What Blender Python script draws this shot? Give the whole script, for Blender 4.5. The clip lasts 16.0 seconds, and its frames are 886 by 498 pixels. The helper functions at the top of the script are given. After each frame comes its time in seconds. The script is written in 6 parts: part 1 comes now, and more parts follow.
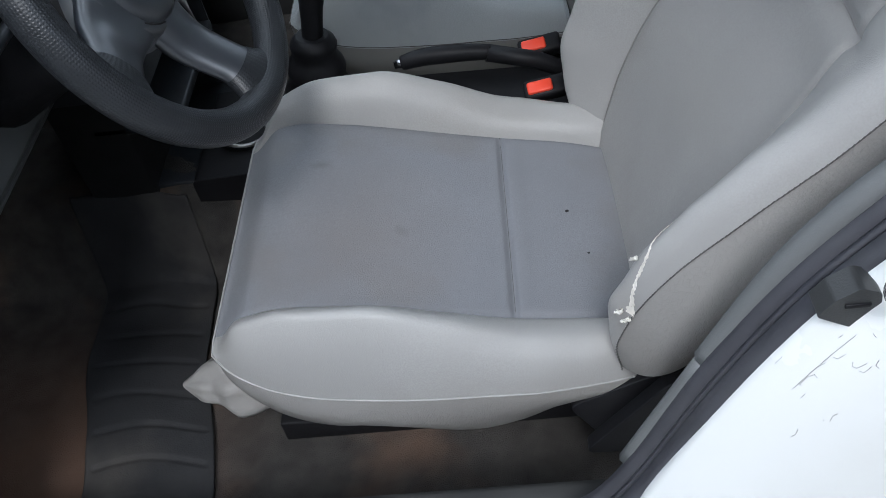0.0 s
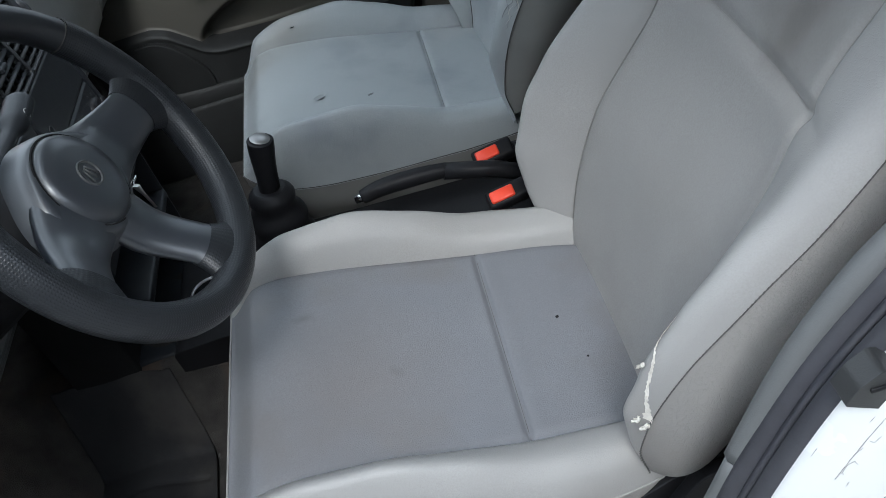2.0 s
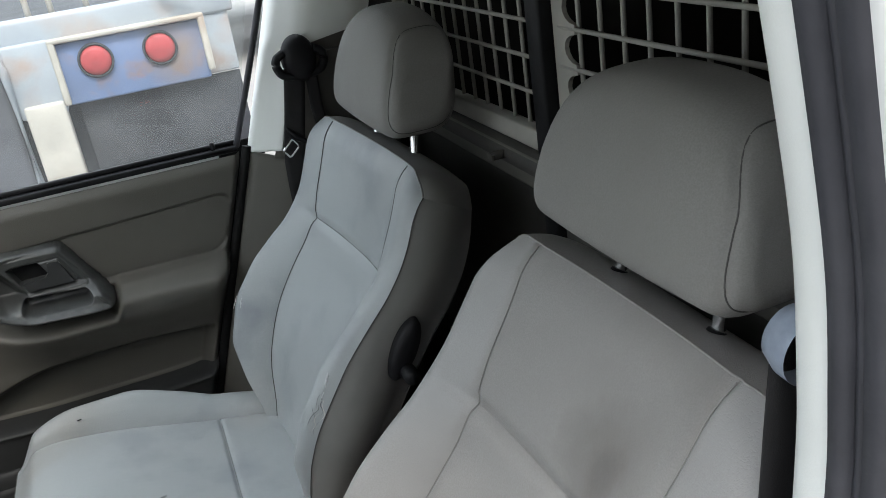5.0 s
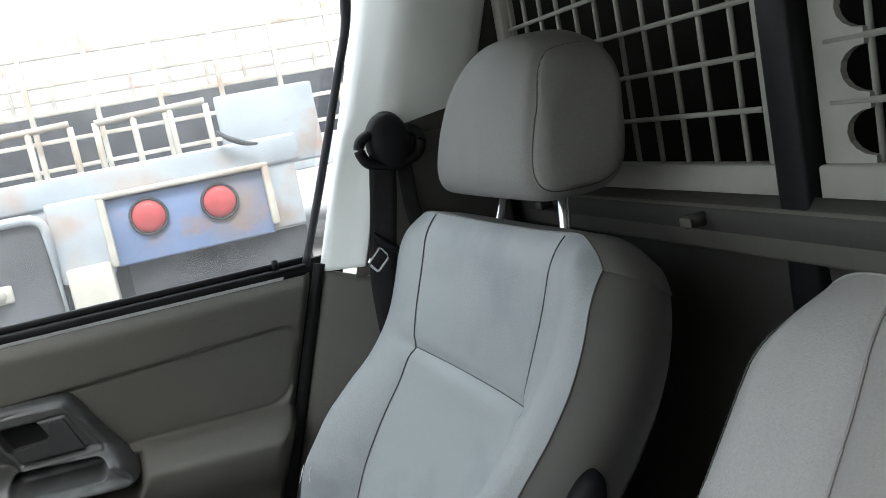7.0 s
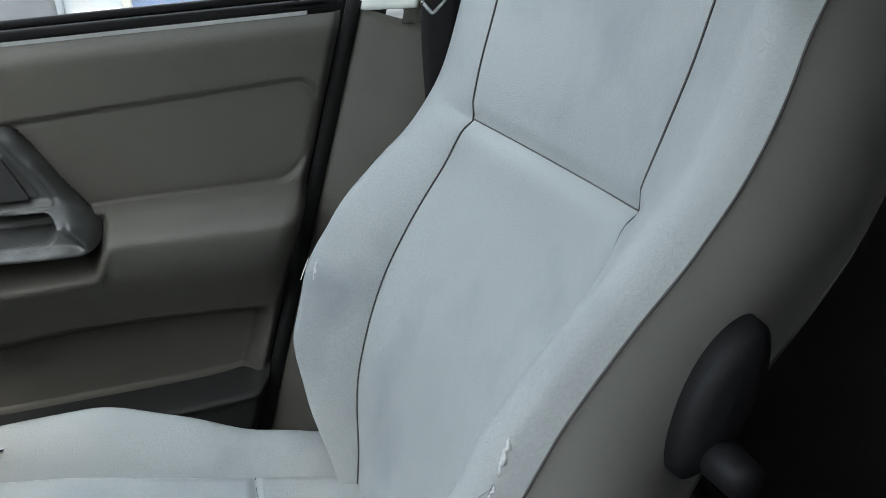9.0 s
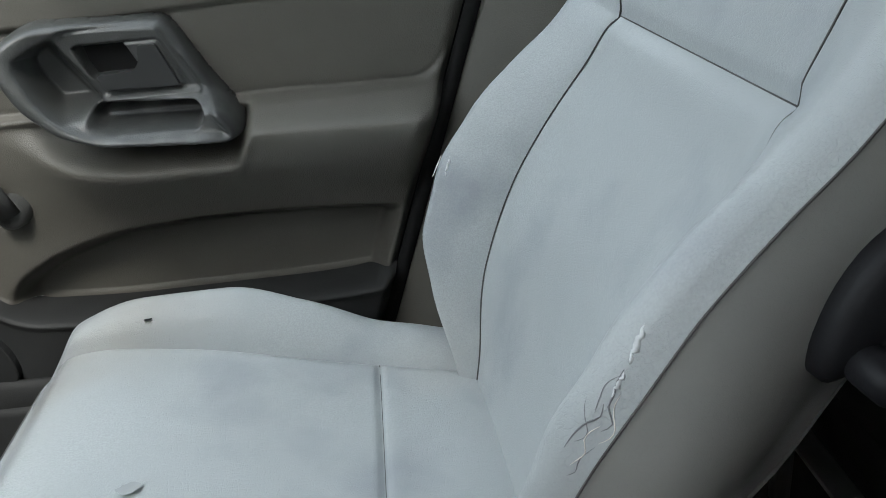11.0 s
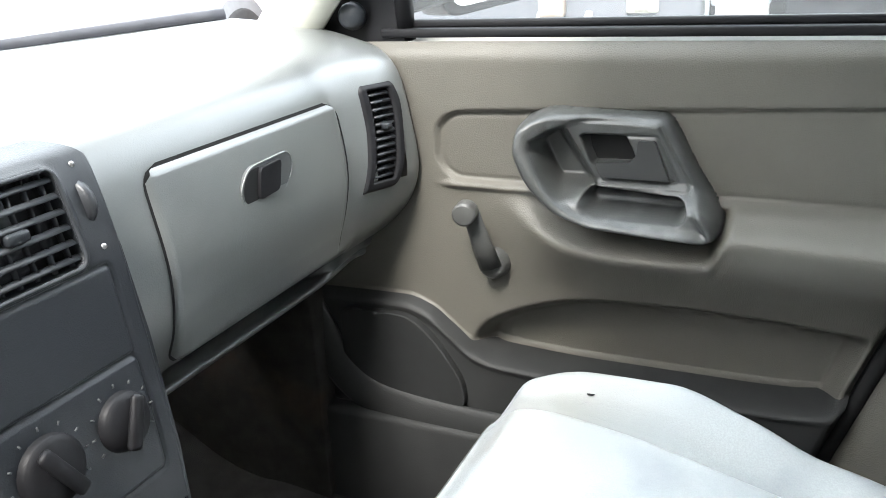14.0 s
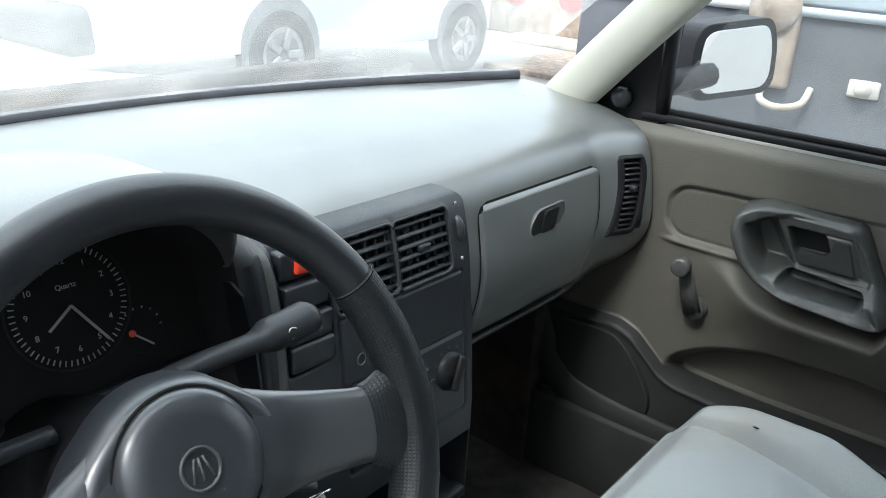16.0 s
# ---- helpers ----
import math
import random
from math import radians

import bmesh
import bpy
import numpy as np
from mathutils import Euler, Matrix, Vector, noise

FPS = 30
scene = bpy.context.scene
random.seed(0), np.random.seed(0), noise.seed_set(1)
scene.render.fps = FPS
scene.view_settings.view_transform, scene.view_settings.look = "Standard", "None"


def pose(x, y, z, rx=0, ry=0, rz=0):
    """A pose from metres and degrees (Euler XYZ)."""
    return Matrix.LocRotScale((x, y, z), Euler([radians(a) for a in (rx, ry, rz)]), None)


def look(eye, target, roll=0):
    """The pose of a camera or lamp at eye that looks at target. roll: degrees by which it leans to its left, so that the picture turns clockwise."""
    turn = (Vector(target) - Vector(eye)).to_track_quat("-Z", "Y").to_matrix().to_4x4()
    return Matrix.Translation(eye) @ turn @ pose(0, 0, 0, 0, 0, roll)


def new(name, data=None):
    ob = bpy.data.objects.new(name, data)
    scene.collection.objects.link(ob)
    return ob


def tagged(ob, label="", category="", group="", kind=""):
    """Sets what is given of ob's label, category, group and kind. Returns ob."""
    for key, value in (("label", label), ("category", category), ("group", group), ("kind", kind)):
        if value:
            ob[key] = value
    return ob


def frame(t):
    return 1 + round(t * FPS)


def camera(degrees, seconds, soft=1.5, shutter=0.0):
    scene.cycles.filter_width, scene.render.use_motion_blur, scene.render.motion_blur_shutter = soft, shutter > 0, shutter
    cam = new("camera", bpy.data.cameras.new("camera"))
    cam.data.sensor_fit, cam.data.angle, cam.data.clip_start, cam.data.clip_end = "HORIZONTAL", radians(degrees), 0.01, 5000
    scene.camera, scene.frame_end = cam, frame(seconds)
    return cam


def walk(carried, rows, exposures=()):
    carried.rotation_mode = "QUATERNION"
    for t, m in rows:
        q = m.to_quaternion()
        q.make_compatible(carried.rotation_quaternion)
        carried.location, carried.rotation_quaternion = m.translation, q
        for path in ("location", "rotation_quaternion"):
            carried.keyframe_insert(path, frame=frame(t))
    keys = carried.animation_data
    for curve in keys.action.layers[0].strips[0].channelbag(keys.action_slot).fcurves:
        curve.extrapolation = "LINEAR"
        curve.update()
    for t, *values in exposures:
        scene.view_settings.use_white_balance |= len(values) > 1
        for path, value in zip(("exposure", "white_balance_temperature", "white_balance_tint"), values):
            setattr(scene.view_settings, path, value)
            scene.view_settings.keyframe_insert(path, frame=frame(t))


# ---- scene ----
cam = camera(55.0, 16.0, soft=0.8)
# stops of the clip's own exposure
EXPOSURES = [(0.0, 0.25, 5850, 10), (2.0, 0.32, 5900, 8), (4.0, 0.55, 6150, 10), (5.0, 0.70, 6450, 10), (7.5, 1.05, 6500, 10), (9.0, 1.18, 6350, 8), (11.5, 1.12, 6350, 8), (12.0, 1.1, 6350, 8), (12.5, 1.47, 6400, 9), (13.0, 1.85, 6450, 10), (13.5, 2.2, 6500, 10), (14.0, 2.33, 6500, 10), (14.5, 2.27, 6500, 10), (15.0, 1.93, 6500, 10), (15.5, 1.38, 6450, 10), (16.0, 0.98, 6200, 6)]
PATH = [
    (0, (0.225, -1.034, 1.268), (0.053, 0.323, -0.191), -10.9),
    (0.5, (0.215, -1.027, 1.266), (0.054, 0.364, -0.161), -12.1),
    (1, (0.208, -1.017, 1.269), (0.083, 0.397, -0.14), -15.4),
    (1.5, (0.214, -1.009, 1.283), (0.102, 0.436, -0.095), -17.6),
    (2, (0.22, -0.992, 1.292), (0.148, 0.506, -0.032), -19.0),
    (2.5, (0.219, -0.979, 1.299), (0.282, 0.542, 0.002), -16.6),
    (3, (0.217, -0.978, 1.315), (0.412, 0.604, 0.107), -13.9),
    (3.5, (0.217, -0.968, 1.328), (0.495, 0.66, 0.199), -14.3),
    (4, (0.23, -0.96, 1.343), (0.615, 0.697, 0.292), -13.2),
    (4.5, (0.236, -0.956, 1.355), (0.718, 0.743, 0.418), -11.0),
    (5, (0.25, -0.918, 1.368), (0.826, 0.827, 0.58), -8.7),
    (7.5, (0.246, -0.43, 1.097), (0.794, 1.475, 0.829), -10.8),
    (8, (0.276, -0.344, 1.077), (0.841, 1.559, 0.833), -8.1),
    (8.5, (0.269, -0.294, 1.06), (0.745, 1.594, 0.604), -5.6),
    (9, (0.29, -0.264, 1.027), (0.688, 1.565, 0.325), -5.1),
    (9.5, (0.286, -0.27, 0.997), (0.634, 1.504, 0.141), -4.5),
    (12, (0.276, -0.262, 1.032), (0.18, 1.565, 0.224), -3.5),
    (12.5, (0.294, -0.242, 1.06), (0.087, 1.612, 0.338), -1.7),
    (13, (0.266, -0.249, 1.081), (-0.185, 1.544, 0.318), -3.2),
    (13.5, (0.233, -0.264, 1.066), (-0.417, 1.49, 0.358), -3.9),
    (14, (0.226, -0.279, 1.073), (-0.584, 1.415, 0.384), -3.3),
    (14.5, (0.217, -0.321, 1.085), (-0.71, 1.339, 0.464), -2.8),
    (15, (0.227, -0.395, 1.112), (-0.834, 1.19, 0.509), -1.6),
    (15.5, (0.247, -0.49, 1.149), (-0.883, 1.048, 0.551), 0.6),
    (16, (0.267, -0.583, 1.221), (-0.851, 0.917, 0.513), 4.2),
]
walk(cam, [(t, look(eye, target, roll)) for t, eye, target, roll in PATH], EXPOSURES)

# ---- light ----
world = bpy.data.worlds.new("overcast_sky")
scene.world = world
world.use_nodes = True
wn = world.node_tree
sky = wn.nodes.new("ShaderNodeTexSky")
sky.sky_type = "NISHITA"
sky.sun_disc = False
sky.sun_elevation = radians(55)
sky.sun_rotation = radians(200)
sky.dust_density = 4.0
hazy = wn.nodes.new("ShaderNodeMix")
hazy.data_type = "RGBA"
hazy.inputs[0].default_value = 0.72
hazy.inputs[7].default_value = (9.5, 10.2, 10.9, 1)
wn.links.new(sky.outputs[0], hazy.inputs[6])
where = wn.nodes.new("ShaderNodeTexCoord")
axes = wn.nodes.new("ShaderNodeSeparateXYZ")
wn.links.new(where.outputs["Generated"], axes.inputs[0])
rise = wn.nodes.new("ShaderNodeMapRange")
rise.inputs[3].default_value, rise.inputs[4].default_value = 0.55, 1.65
wn.links.new(axes.outputs[2], rise.inputs[0])
veil = wn.nodes.new("ShaderNodeVectorMath")
veil.operation = "SCALE"
wn.links.new(hazy.outputs[2], veil.inputs[0])
wn.links.new(rise.outputs[0], veil.inputs["Scale"])
wn.links.new(veil.outputs[0], wn.nodes["Background"].inputs[0])
wn.nodes["Background"].inputs[1].default_value = 0.15
sun_data = bpy.data.lights.new("sun", "SUN")
sun_data.energy, sun_data.angle, sun_data.color = 1.4, radians(14), (1.0, 0.96, 0.9)
sun_ob = new("sun", sun_data)
sun_ob.matrix_world = look((0.5, -6, 8), (0, 0, 0))


# ---- materials ----
def mat(name, col, rough=0.6, metal=0.0, var=0.12, scale=18.0, bump=0.15, bscale=300.0, cells=False, spec=0.4, stain=None, stain_amt=0.0, stain_scale=4.0, fine=0.0, crease=0.0, cscale=38.0, smudges=()):
    m = bpy.data.materials.new(name)
    m.use_nodes = True
    nt = m.node_tree
    b = nt.nodes["Principled BSDF"]
    b.inputs["Roughness"].default_value = rough
    b.inputs["Metallic"].default_value = metal
    b.inputs["Specular IOR Level"].default_value = spec
    tc = nt.nodes.new("ShaderNodeTexCoord")

    def noise_tex(s, detail=5.0):
        n = nt.nodes.new("ShaderNodeTexNoise")
        n.inputs["Scale"].default_value = s
        n.inputs["Detail"].default_value = detail
        nt.links.new(tc.outputs["Object"], n.inputs["Vector"])
        return n

    def mixc(fac, a, c2):
        x = nt.nodes.new("ShaderNodeMix")
        x.data_type = "RGBA"
        if isinstance(fac, float):
            x.inputs[0].default_value = fac
        else:
            nt.links.new(fac, x.inputs[0])
        for i, v in ((6, a), (7, c2)):
            if isinstance(v, tuple):
                x.inputs[i].default_value = (*v, 1)
            else:
                nt.links.new(v, x.inputs[i])
        return x.outputs[2]

    def ramp(src, lo, hi):
        r = nt.nodes.new("ShaderNodeMapRange")
        r.inputs[1].default_value, r.inputs[2].default_value = lo, hi
        nt.links.new(src, r.inputs[0])
        return r.outputs[0]

    big = noise_tex(scale)
    lo = tuple(c * (1 - var) for c in col)
    hi = tuple(min(1.0, c * (1 + var)) for c in col)
    c = mixc(ramp(big.outputs[0], 0.3, 0.7), lo, hi)
    if fine:
        c = mixc(ramp(noise_tex(600, 2).outputs[0], 0.35, 0.65), tuple(v * (1 - fine) for v in col), c)
    if stain:
        st = noise_tex(stain_scale, 7.0)
        f = ramp(st.outputs[0], 0.52, 0.75)
        k = nt.nodes.new("ShaderNodeMath")
        k.operation = "MULTIPLY"
        k.inputs[1].default_value = stain_amt
        nt.links.new(f, k.inputs[0])
        c = mixc(k.outputs[0], c, stain)
    for (px, py, pz), rad, scol, amt in smudges:
        sub = nt.nodes.new("ShaderNodeVectorMath")
        sub.operation = "DISTANCE"
        warp = mixc(0.10, tc.outputs["Object"], noise_tex(9).outputs[1])
        nt.links.new(warp, sub.inputs[0])
        sub.inputs[1].default_value = (px * 0.9 + 0.05, py * 0.9 + 0.05, pz * 0.9 + 0.05)
        near = ramp(sub.outputs["Value"], rad, rad * 0.15)
        k = nt.nodes.new("ShaderNodeMath")
        k.operation = "MULTIPLY"
        k.inputs[1].default_value = amt
        nt.links.new(near, k.inputs[0])
        c = mixc(k.outputs[0], c, scol)
    crack = None
    if crease:
        v = nt.nodes.new("ShaderNodeTexVoronoi")
        v.feature = "DISTANCE_TO_EDGE"
        v.inputs["Scale"].default_value = cscale
        nt.links.new(mixc(0.02, tc.outputs["Object"], noise_tex(30).outputs[1]), v.inputs["Vector"])
        line = ramp(v.outputs[0], 0.07, 0.0)
        where = ramp(noise_tex(6, 4).outputs[0], 0.50, 0.68)
        k = nt.nodes.new("ShaderNodeMath")
        k.operation = "MULTIPLY"
        nt.links.new(line, k.inputs[0])
        nt.links.new(where, k.inputs[1])
        crack = k.outputs[0]
        k2 = nt.nodes.new("ShaderNodeMath")
        k2.operation = "MULTIPLY"
        k2.inputs[1].default_value = crease * 0.35
        nt.links.new(crack, k2.inputs[0])
        c = mixc(k2.outputs[0], c, tuple(v * 0.5 for v in col))
    nt.links.new(c, b.inputs["Base Color"])
    rr = nt.nodes.new("ShaderNodeMapRange")
    rr.inputs[3].default_value, rr.inputs[4].default_value = max(0.02, rough - 0.08), min(1.0, rough + 0.08)
    nt.links.new(noise_tex(scale * 3).outputs[0], rr.inputs[0])
    nt.links.new(rr.outputs[0], b.inputs["Roughness"])
    if bump:
        bp = nt.nodes.new("ShaderNodeBump")
        bp.inputs["Strength"].default_value = bump
        bp.inputs["Distance"].default_value = 0.002
        if cells:
            v = nt.nodes.new("ShaderNodeTexVoronoi")
            v.feature = "DISTANCE_TO_EDGE"
            v.inputs["Scale"].default_value = bscale
            wob = mixc(0.06, tc.outputs["Object"], noise_tex(40).outputs[1])
            nt.links.new(wob, v.inputs["Vector"])
            nt.links.new(ramp(v.outputs[0], 0.0, 0.12), bp.inputs["Height"])
        else:
            nt.links.new(noise_tex(bscale, 3).outputs[0], bp.inputs["Height"])
        if crack is not None:
            bq = nt.nodes.new("ShaderNodeBump")
            bq.invert = True
            bq.inputs["Strength"].default_value = min(1.0, crease)
            bq.inputs["Distance"].default_value = 0.003
            nt.links.new(crack, bq.inputs["Height"])
            nt.links.new(bq.outputs[0], bp.inputs["Normal"])
        nt.links.new(bp.outputs[0], b.inputs["Normal"])
    return m


def dotted(name, col, rough, pitch, strength):
    """Perforated leather or a drilled grille: small round dents in rows, by the sheet's own u and v or by metres."""
    m = mat(name, col, rough, bump=0)
    nt = m.node_tree
    tc = nt.nodes.new("ShaderNodeTexCoord")
    v = nt.nodes.new("ShaderNodeTexVoronoi")
    v.inputs["Randomness"].default_value = 0.0
    if isinstance(pitch, tuple):
        v.voronoi_dimensions = "2D"
        v.inputs["Scale"].default_value = 1.0
        mp = nt.nodes.new("ShaderNodeMapping")
        mp.inputs["Scale"].default_value = (*pitch, 1)
        nt.links.new(tc.outputs["UV"], mp.inputs["Vector"])
        nt.links.new(mp.outputs[0], v.inputs["Vector"])
    else:
        v.inputs["Scale"].default_value = pitch
        nt.links.new(tc.outputs["Object"], v.inputs["Vector"])
    r = nt.nodes.new("ShaderNodeMapRange")
    r.inputs[1].default_value, r.inputs[2].default_value = 0.2, 0.4
    nt.links.new(v.outputs[0], r.inputs[0])
    bp = nt.nodes.new("ShaderNodeBump")
    bp.inputs["Strength"].default_value = strength
    bp.inputs["Distance"].default_value = 0.002
    nt.links.new(r.outputs[0], bp.inputs["Height"])
    nt.links.new(bp.outputs[0], nt.nodes["Principled BSDF"].inputs["Normal"])
    return m


LEATHER = mat("grey_leatherette", (0.345, 0.340, 0.328), 0.38, var=0.10, scale=6, bump=0.15, bscale=170, cells=True, stain=(0.27, 0.25, 0.225), stain_amt=0.6, stain_scale=4, crease=0.10, cscale=230, fine=0.04)
LEATHER_SIDE = mat("side_leatherette", (0.30, 0.29, 0.275), 0.45, var=0.1, scale=6, bump=0.25, bscale=150, cells=True, stain=(0.19, 0.17, 0.15), stain_amt=0.5, crease=0.2, cscale=230, fine=0.04)
# passenger seat sides: same leatherette, with their weaker light put into the colour
LEATHER_SHADED = mat("shaded_leatherette", (0.215, 0.212, 0.20), 0.42, var=0.12, scale=6, bump=0.12, bscale=300, cells=True, stain=(0.12, 0.115, 0.105), stain_amt=0.4)
HEAD_LEATHER = mat("headrest_leatherette", (0.262, 0.255, 0.24), 0.55, var=0.07, scale=7, bump=0.3, bscale=420, cells=True, stain=(0.18, 0.17, 0.155), stain_amt=0.4, stain_scale=6, fine=0.10)
LEATHER_BACK = mat("back_leatherette", (0.335, 0.325, 0.31), 0.55, var=0.07, scale=7, bump=0.3, bscale=420, cells=True, stain=(0.2, 0.19, 0.18), stain_amt=0.4, stain_scale=6, fine=0.10, smudges=[((0.527, -0.40, 0.904), 0.060, (0.16, 0.145, 0.135), 0.7), ((0.520, -0.41, 0.895), 0.030, (0.13, 0.115, 0.11), 0.5), ((0.575, -0.50, 0.98), 0.06, (0.2, 0.185, 0.175), 0.5), ((0.42, -0.36, 0.70), 0.09, (0.26, 0.25, 0.235), 0.35)])
LEATHER_PALE = mat("pale_leatherette", (0.405, 0.43, 0.435), 0.34, var=0.10, scale=5, bump=0.2, bscale=180, cells=True, stain=(0.25, 0.268, 0.295), stain_amt=0.75, stain_scale=8, fine=0.06, crease=0.22, cscale=260, smudges=[((0.0, 0.5, 0.63), 0.10, (0.34, 0.325, 0.29), 0.6), ((-0.08, 0.45, 0.6), 0.07, (0.30, 0.27, 0.23), 0.5), ((0.30, 0.47, 0.55), 0.06, (0.5, 0.5, 0.48), 0.5)])
FABRIC = mat("blue_grey_fabric", (0.205, 0.21, 0.225), 0.8, var=0.08, scale=7, bump=0.35, bscale=900, stain=(0.165, 0.15, 0.135), stain_amt=0.6, stain_scale=6, fine=0.1, smudges=[((0.0, -0.28, 0.61), 0.014, (0.13, 0.13, 0.14), 0.6), ((0.10, -0.36, 0.59), 0.012, (0.13, 0.13, 0.14), 0.6), ((0.05, -0.38, 0.6), 0.13, (0.19, 0.17, 0.155), 0.45)])
SEAM = mat("pale_piping", (0.30, 0.295, 0.285), 0.55, bump=0.1)
THREAD = mat("dark_thread", (0.10, 0.097, 0.092), 0.8, bump=0)
FOAM = mat("white_foam", (0.75, 0.72, 0.66), 0.9, var=0.15, scale=90, bump=0.6, bscale=250)
DOOR_TRIM = mat("olive_grey_trim", (0.105, 0.099, 0.085), 0.5, var=0.06, scale=10, bump=0.3, bscale=600, stain=(0.15, 0.145, 0.13), stain_amt=0.3)
DOOR_LOW = mat("dark_trim", (0.031, 0.032, 0.032), 0.55, spec=0.25, var=0.1, scale=12, bump=0.15, bscale=700, stain=(0.085, 0.083, 0.078), stain_amt=0.35)
DASH = mat("grey_dash_skin", (0.106, 0.112, 0.110), 0.32, spec=0.95, var=0.06, scale=8, bump=0.22, bscale=650, stain=(0.3, 0.3, 0.29), stain_amt=0.25)
BLACK = mat("charcoal_plastic", (0.020, 0.023, 0.027), 0.38, spec=0.28, var=0.12, scale=20, bump=0.12, bscale=800, stain=(0.07, 0.072, 0.075), stain_amt=0.35, stain_scale=9)
VANE = mat("grey_vent_vanes", (0.038, 0.041, 0.045), 0.4, spec=0.25, var=0.08, bump=0.05)
GRAB = mat("worn_grab_plastic", (0.052, 0.054, 0.052), 0.36, spec=0.6, var=0.12, scale=22, bump=0.22, bscale=500, stain=(0.20, 0.20, 0.195), stain_amt=0.5, stain_scale=26)
HANDLE_TRIM = mat("charcoal_handle_plastic", (0.070, 0.071, 0.068), 0.36, var=0.1, scale=18, bump=0.18, bscale=700, stain=(0.10, 0.10, 0.095), stain_amt=0.35, stain_scale=14)
LEVER = mat("charcoal_lever_plastic", (0.040, 0.041, 0.041), 0.36, var=0.06, scale=18, bump=0.1, bscale=700)
BEZEL = mat("worn_charcoal_plastic", (0.088, 0.092, 0.091), 0.34, var=0.1, scale=18, bump=0.2, bscale=700, stain=(0.12, 0.12, 0.115), stain_amt=0.4, stain_scale=14)
STACK = mat("grey_charcoal_fascia", (0.012, 0.014, 0.018), 0.42, spec=0.4, var=0.08, scale=14, bump=0.2, bscale=800, stain=(0.085, 0.088, 0.09), stain_amt=0.4, stain_scale=9)
BLACK_SOFT = mat("black_fittings", (0.012, 0.012, 0.0135), 0.5, spec=0.2, var=0.1, bump=0.08)
# dash grey darkened to carry shade under the hood and in the latch recess
SHADED_DASH = mat("shaded_dash_grey", (0.085, 0.088, 0.088), 0.5, var=0.06, scale=8, bump=0.12, bscale=700)
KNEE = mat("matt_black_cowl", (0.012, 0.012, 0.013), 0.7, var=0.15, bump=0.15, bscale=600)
# near black standing for shade in gaps, pockets and holes; also the dial face
VOID = mat("shade_and_dial_black", (0.008, 0.008, 0.008), 0.9, bump=0)
RIM_SKIN = mat("black_rim_skin", (0.014, 0.016, 0.020), 0.40, spec=0.5, var=0.1, scale=14, bump=0.12, bscale=500, stain=(0.03, 0.032, 0.035), stain_amt=0.3, stain_scale=12)
WHEEL_SKIN = mat("black_wheel_skin", (0.025, 0.029, 0.036), 0.38, spec=1.0, var=0.1, scale=14, bump=0.05, bscale=700, stain=(0.045, 0.048, 0.052), stain_amt=0.4, stain_scale=12)
WHEEL_GRIP = dotted("perforated_grip", (0.020, 0.022, 0.025), 0.34, (240, 40), 0.22)
SPOKE_GRIP = dotted("perforated_spoke_grip", (0.020, 0.022, 0.025), 0.34, (12, 44), 0.22)
GRILLE = dotted("perforated_grille", (0.022, 0.023, 0.023), 0.6, 300, 0.5)
for m_, weight, rough in ((DASH, 0.9, 0.30), (STACK, 0.3, 0.32), (RIM_SKIN, 0.5, 0.34), (WHEEL_SKIN, 0.8, 0.32)):
    coat = m_.node_tree.nodes["Principled BSDF"].inputs
    coat["Coat Weight"].default_value, coat["Coat Roughness"].default_value = weight, rough
RUBBER = mat("black_rubber", (0.052, 0.052, 0.06), 0.5, var=0.15, scale=25, bump=0.1, bscale=300, stain=(0.075, 0.075, 0.08), stain_amt=0.5, stain_scale=14)
PAINT = mat("white_paint", (0.78, 0.79, 0.77), 0.25, var=0.02, scale=3, bump=0.0, spec=0.5, stain=(0.6, 0.57, 0.52), stain_amt=0.25, stain_scale=5)
PILLAR_TRIM = mat("pale_pillar_trim", (0.80, 0.82, 0.78), 0.5, var=0.04, scale=8, bump=0.1, bscale=700)
PILLAR_LOW = mat("grey_pillar_trim", (0.135, 0.14, 0.14), 0.5, var=0.06, scale=8, bump=0.12, bscale=700)
FRONT_TRIM = mat("olive_beige_trim", (0.47, 0.47, 0.41), 0.5, var=0.05, scale=8, bump=0.1, bscale=700)
ROOF_CLOTH = mat("pale_headliner", (0.5, 0.5, 0.46), 0.9, var=0.05, bump=0.2, bscale=900)
CARPET = mat("brown_black_carpet", (0.038, 0.035, 0.032), 0.95, var=0.35, scale=30, bump=0.7, bscale=700, stain=(0.135, 0.082, 0.054), stain_amt=0.8, stain_scale=5, smudges=[((-0.45, -0.5, 0.3), 0.30, (0.115, 0.062, 0.038), 0.7)])
MAT_RUBBER = mat("dusty_rubber_mat", (0.026, 0.026, 0.027), 0.75, spec=0.25, var=0.2, scale=14, bump=0.25, bscale=400, stain=(0.075, 0.068, 0.06), stain_amt=0.7, stain_scale=7)
CHROME = mat("chrome", (0.75, 0.75, 0.76), 0.15, 1.0, var=0.03, bump=0)
STEEL = mat("worn_steel", (0.4, 0.39, 0.38), 0.4, 0.9, var=0.15, bump=0.1, bscale=200)
RED = mat("red_button", (0.88, 0.075, 0.035), 0.35, var=0.03, bump=0)
BELT = mat("black_webbing", (0.014, 0.013, 0.014), 0.7, var=0.1, bump=0.3, bscale=900)
RING = mat("blue_grey_plastic", (0.24, 0.28, 0.34), 0.45, var=0.2, scale=60, bump=0.1, stain=(0.08, 0.08, 0.1), stain_amt=0.5, stain_scale=40)
BULK = mat("dark_bulkhead", (0.062, 0.060, 0.054), 0.6, var=0.1, scale=10, bump=0.15, bscale=300)
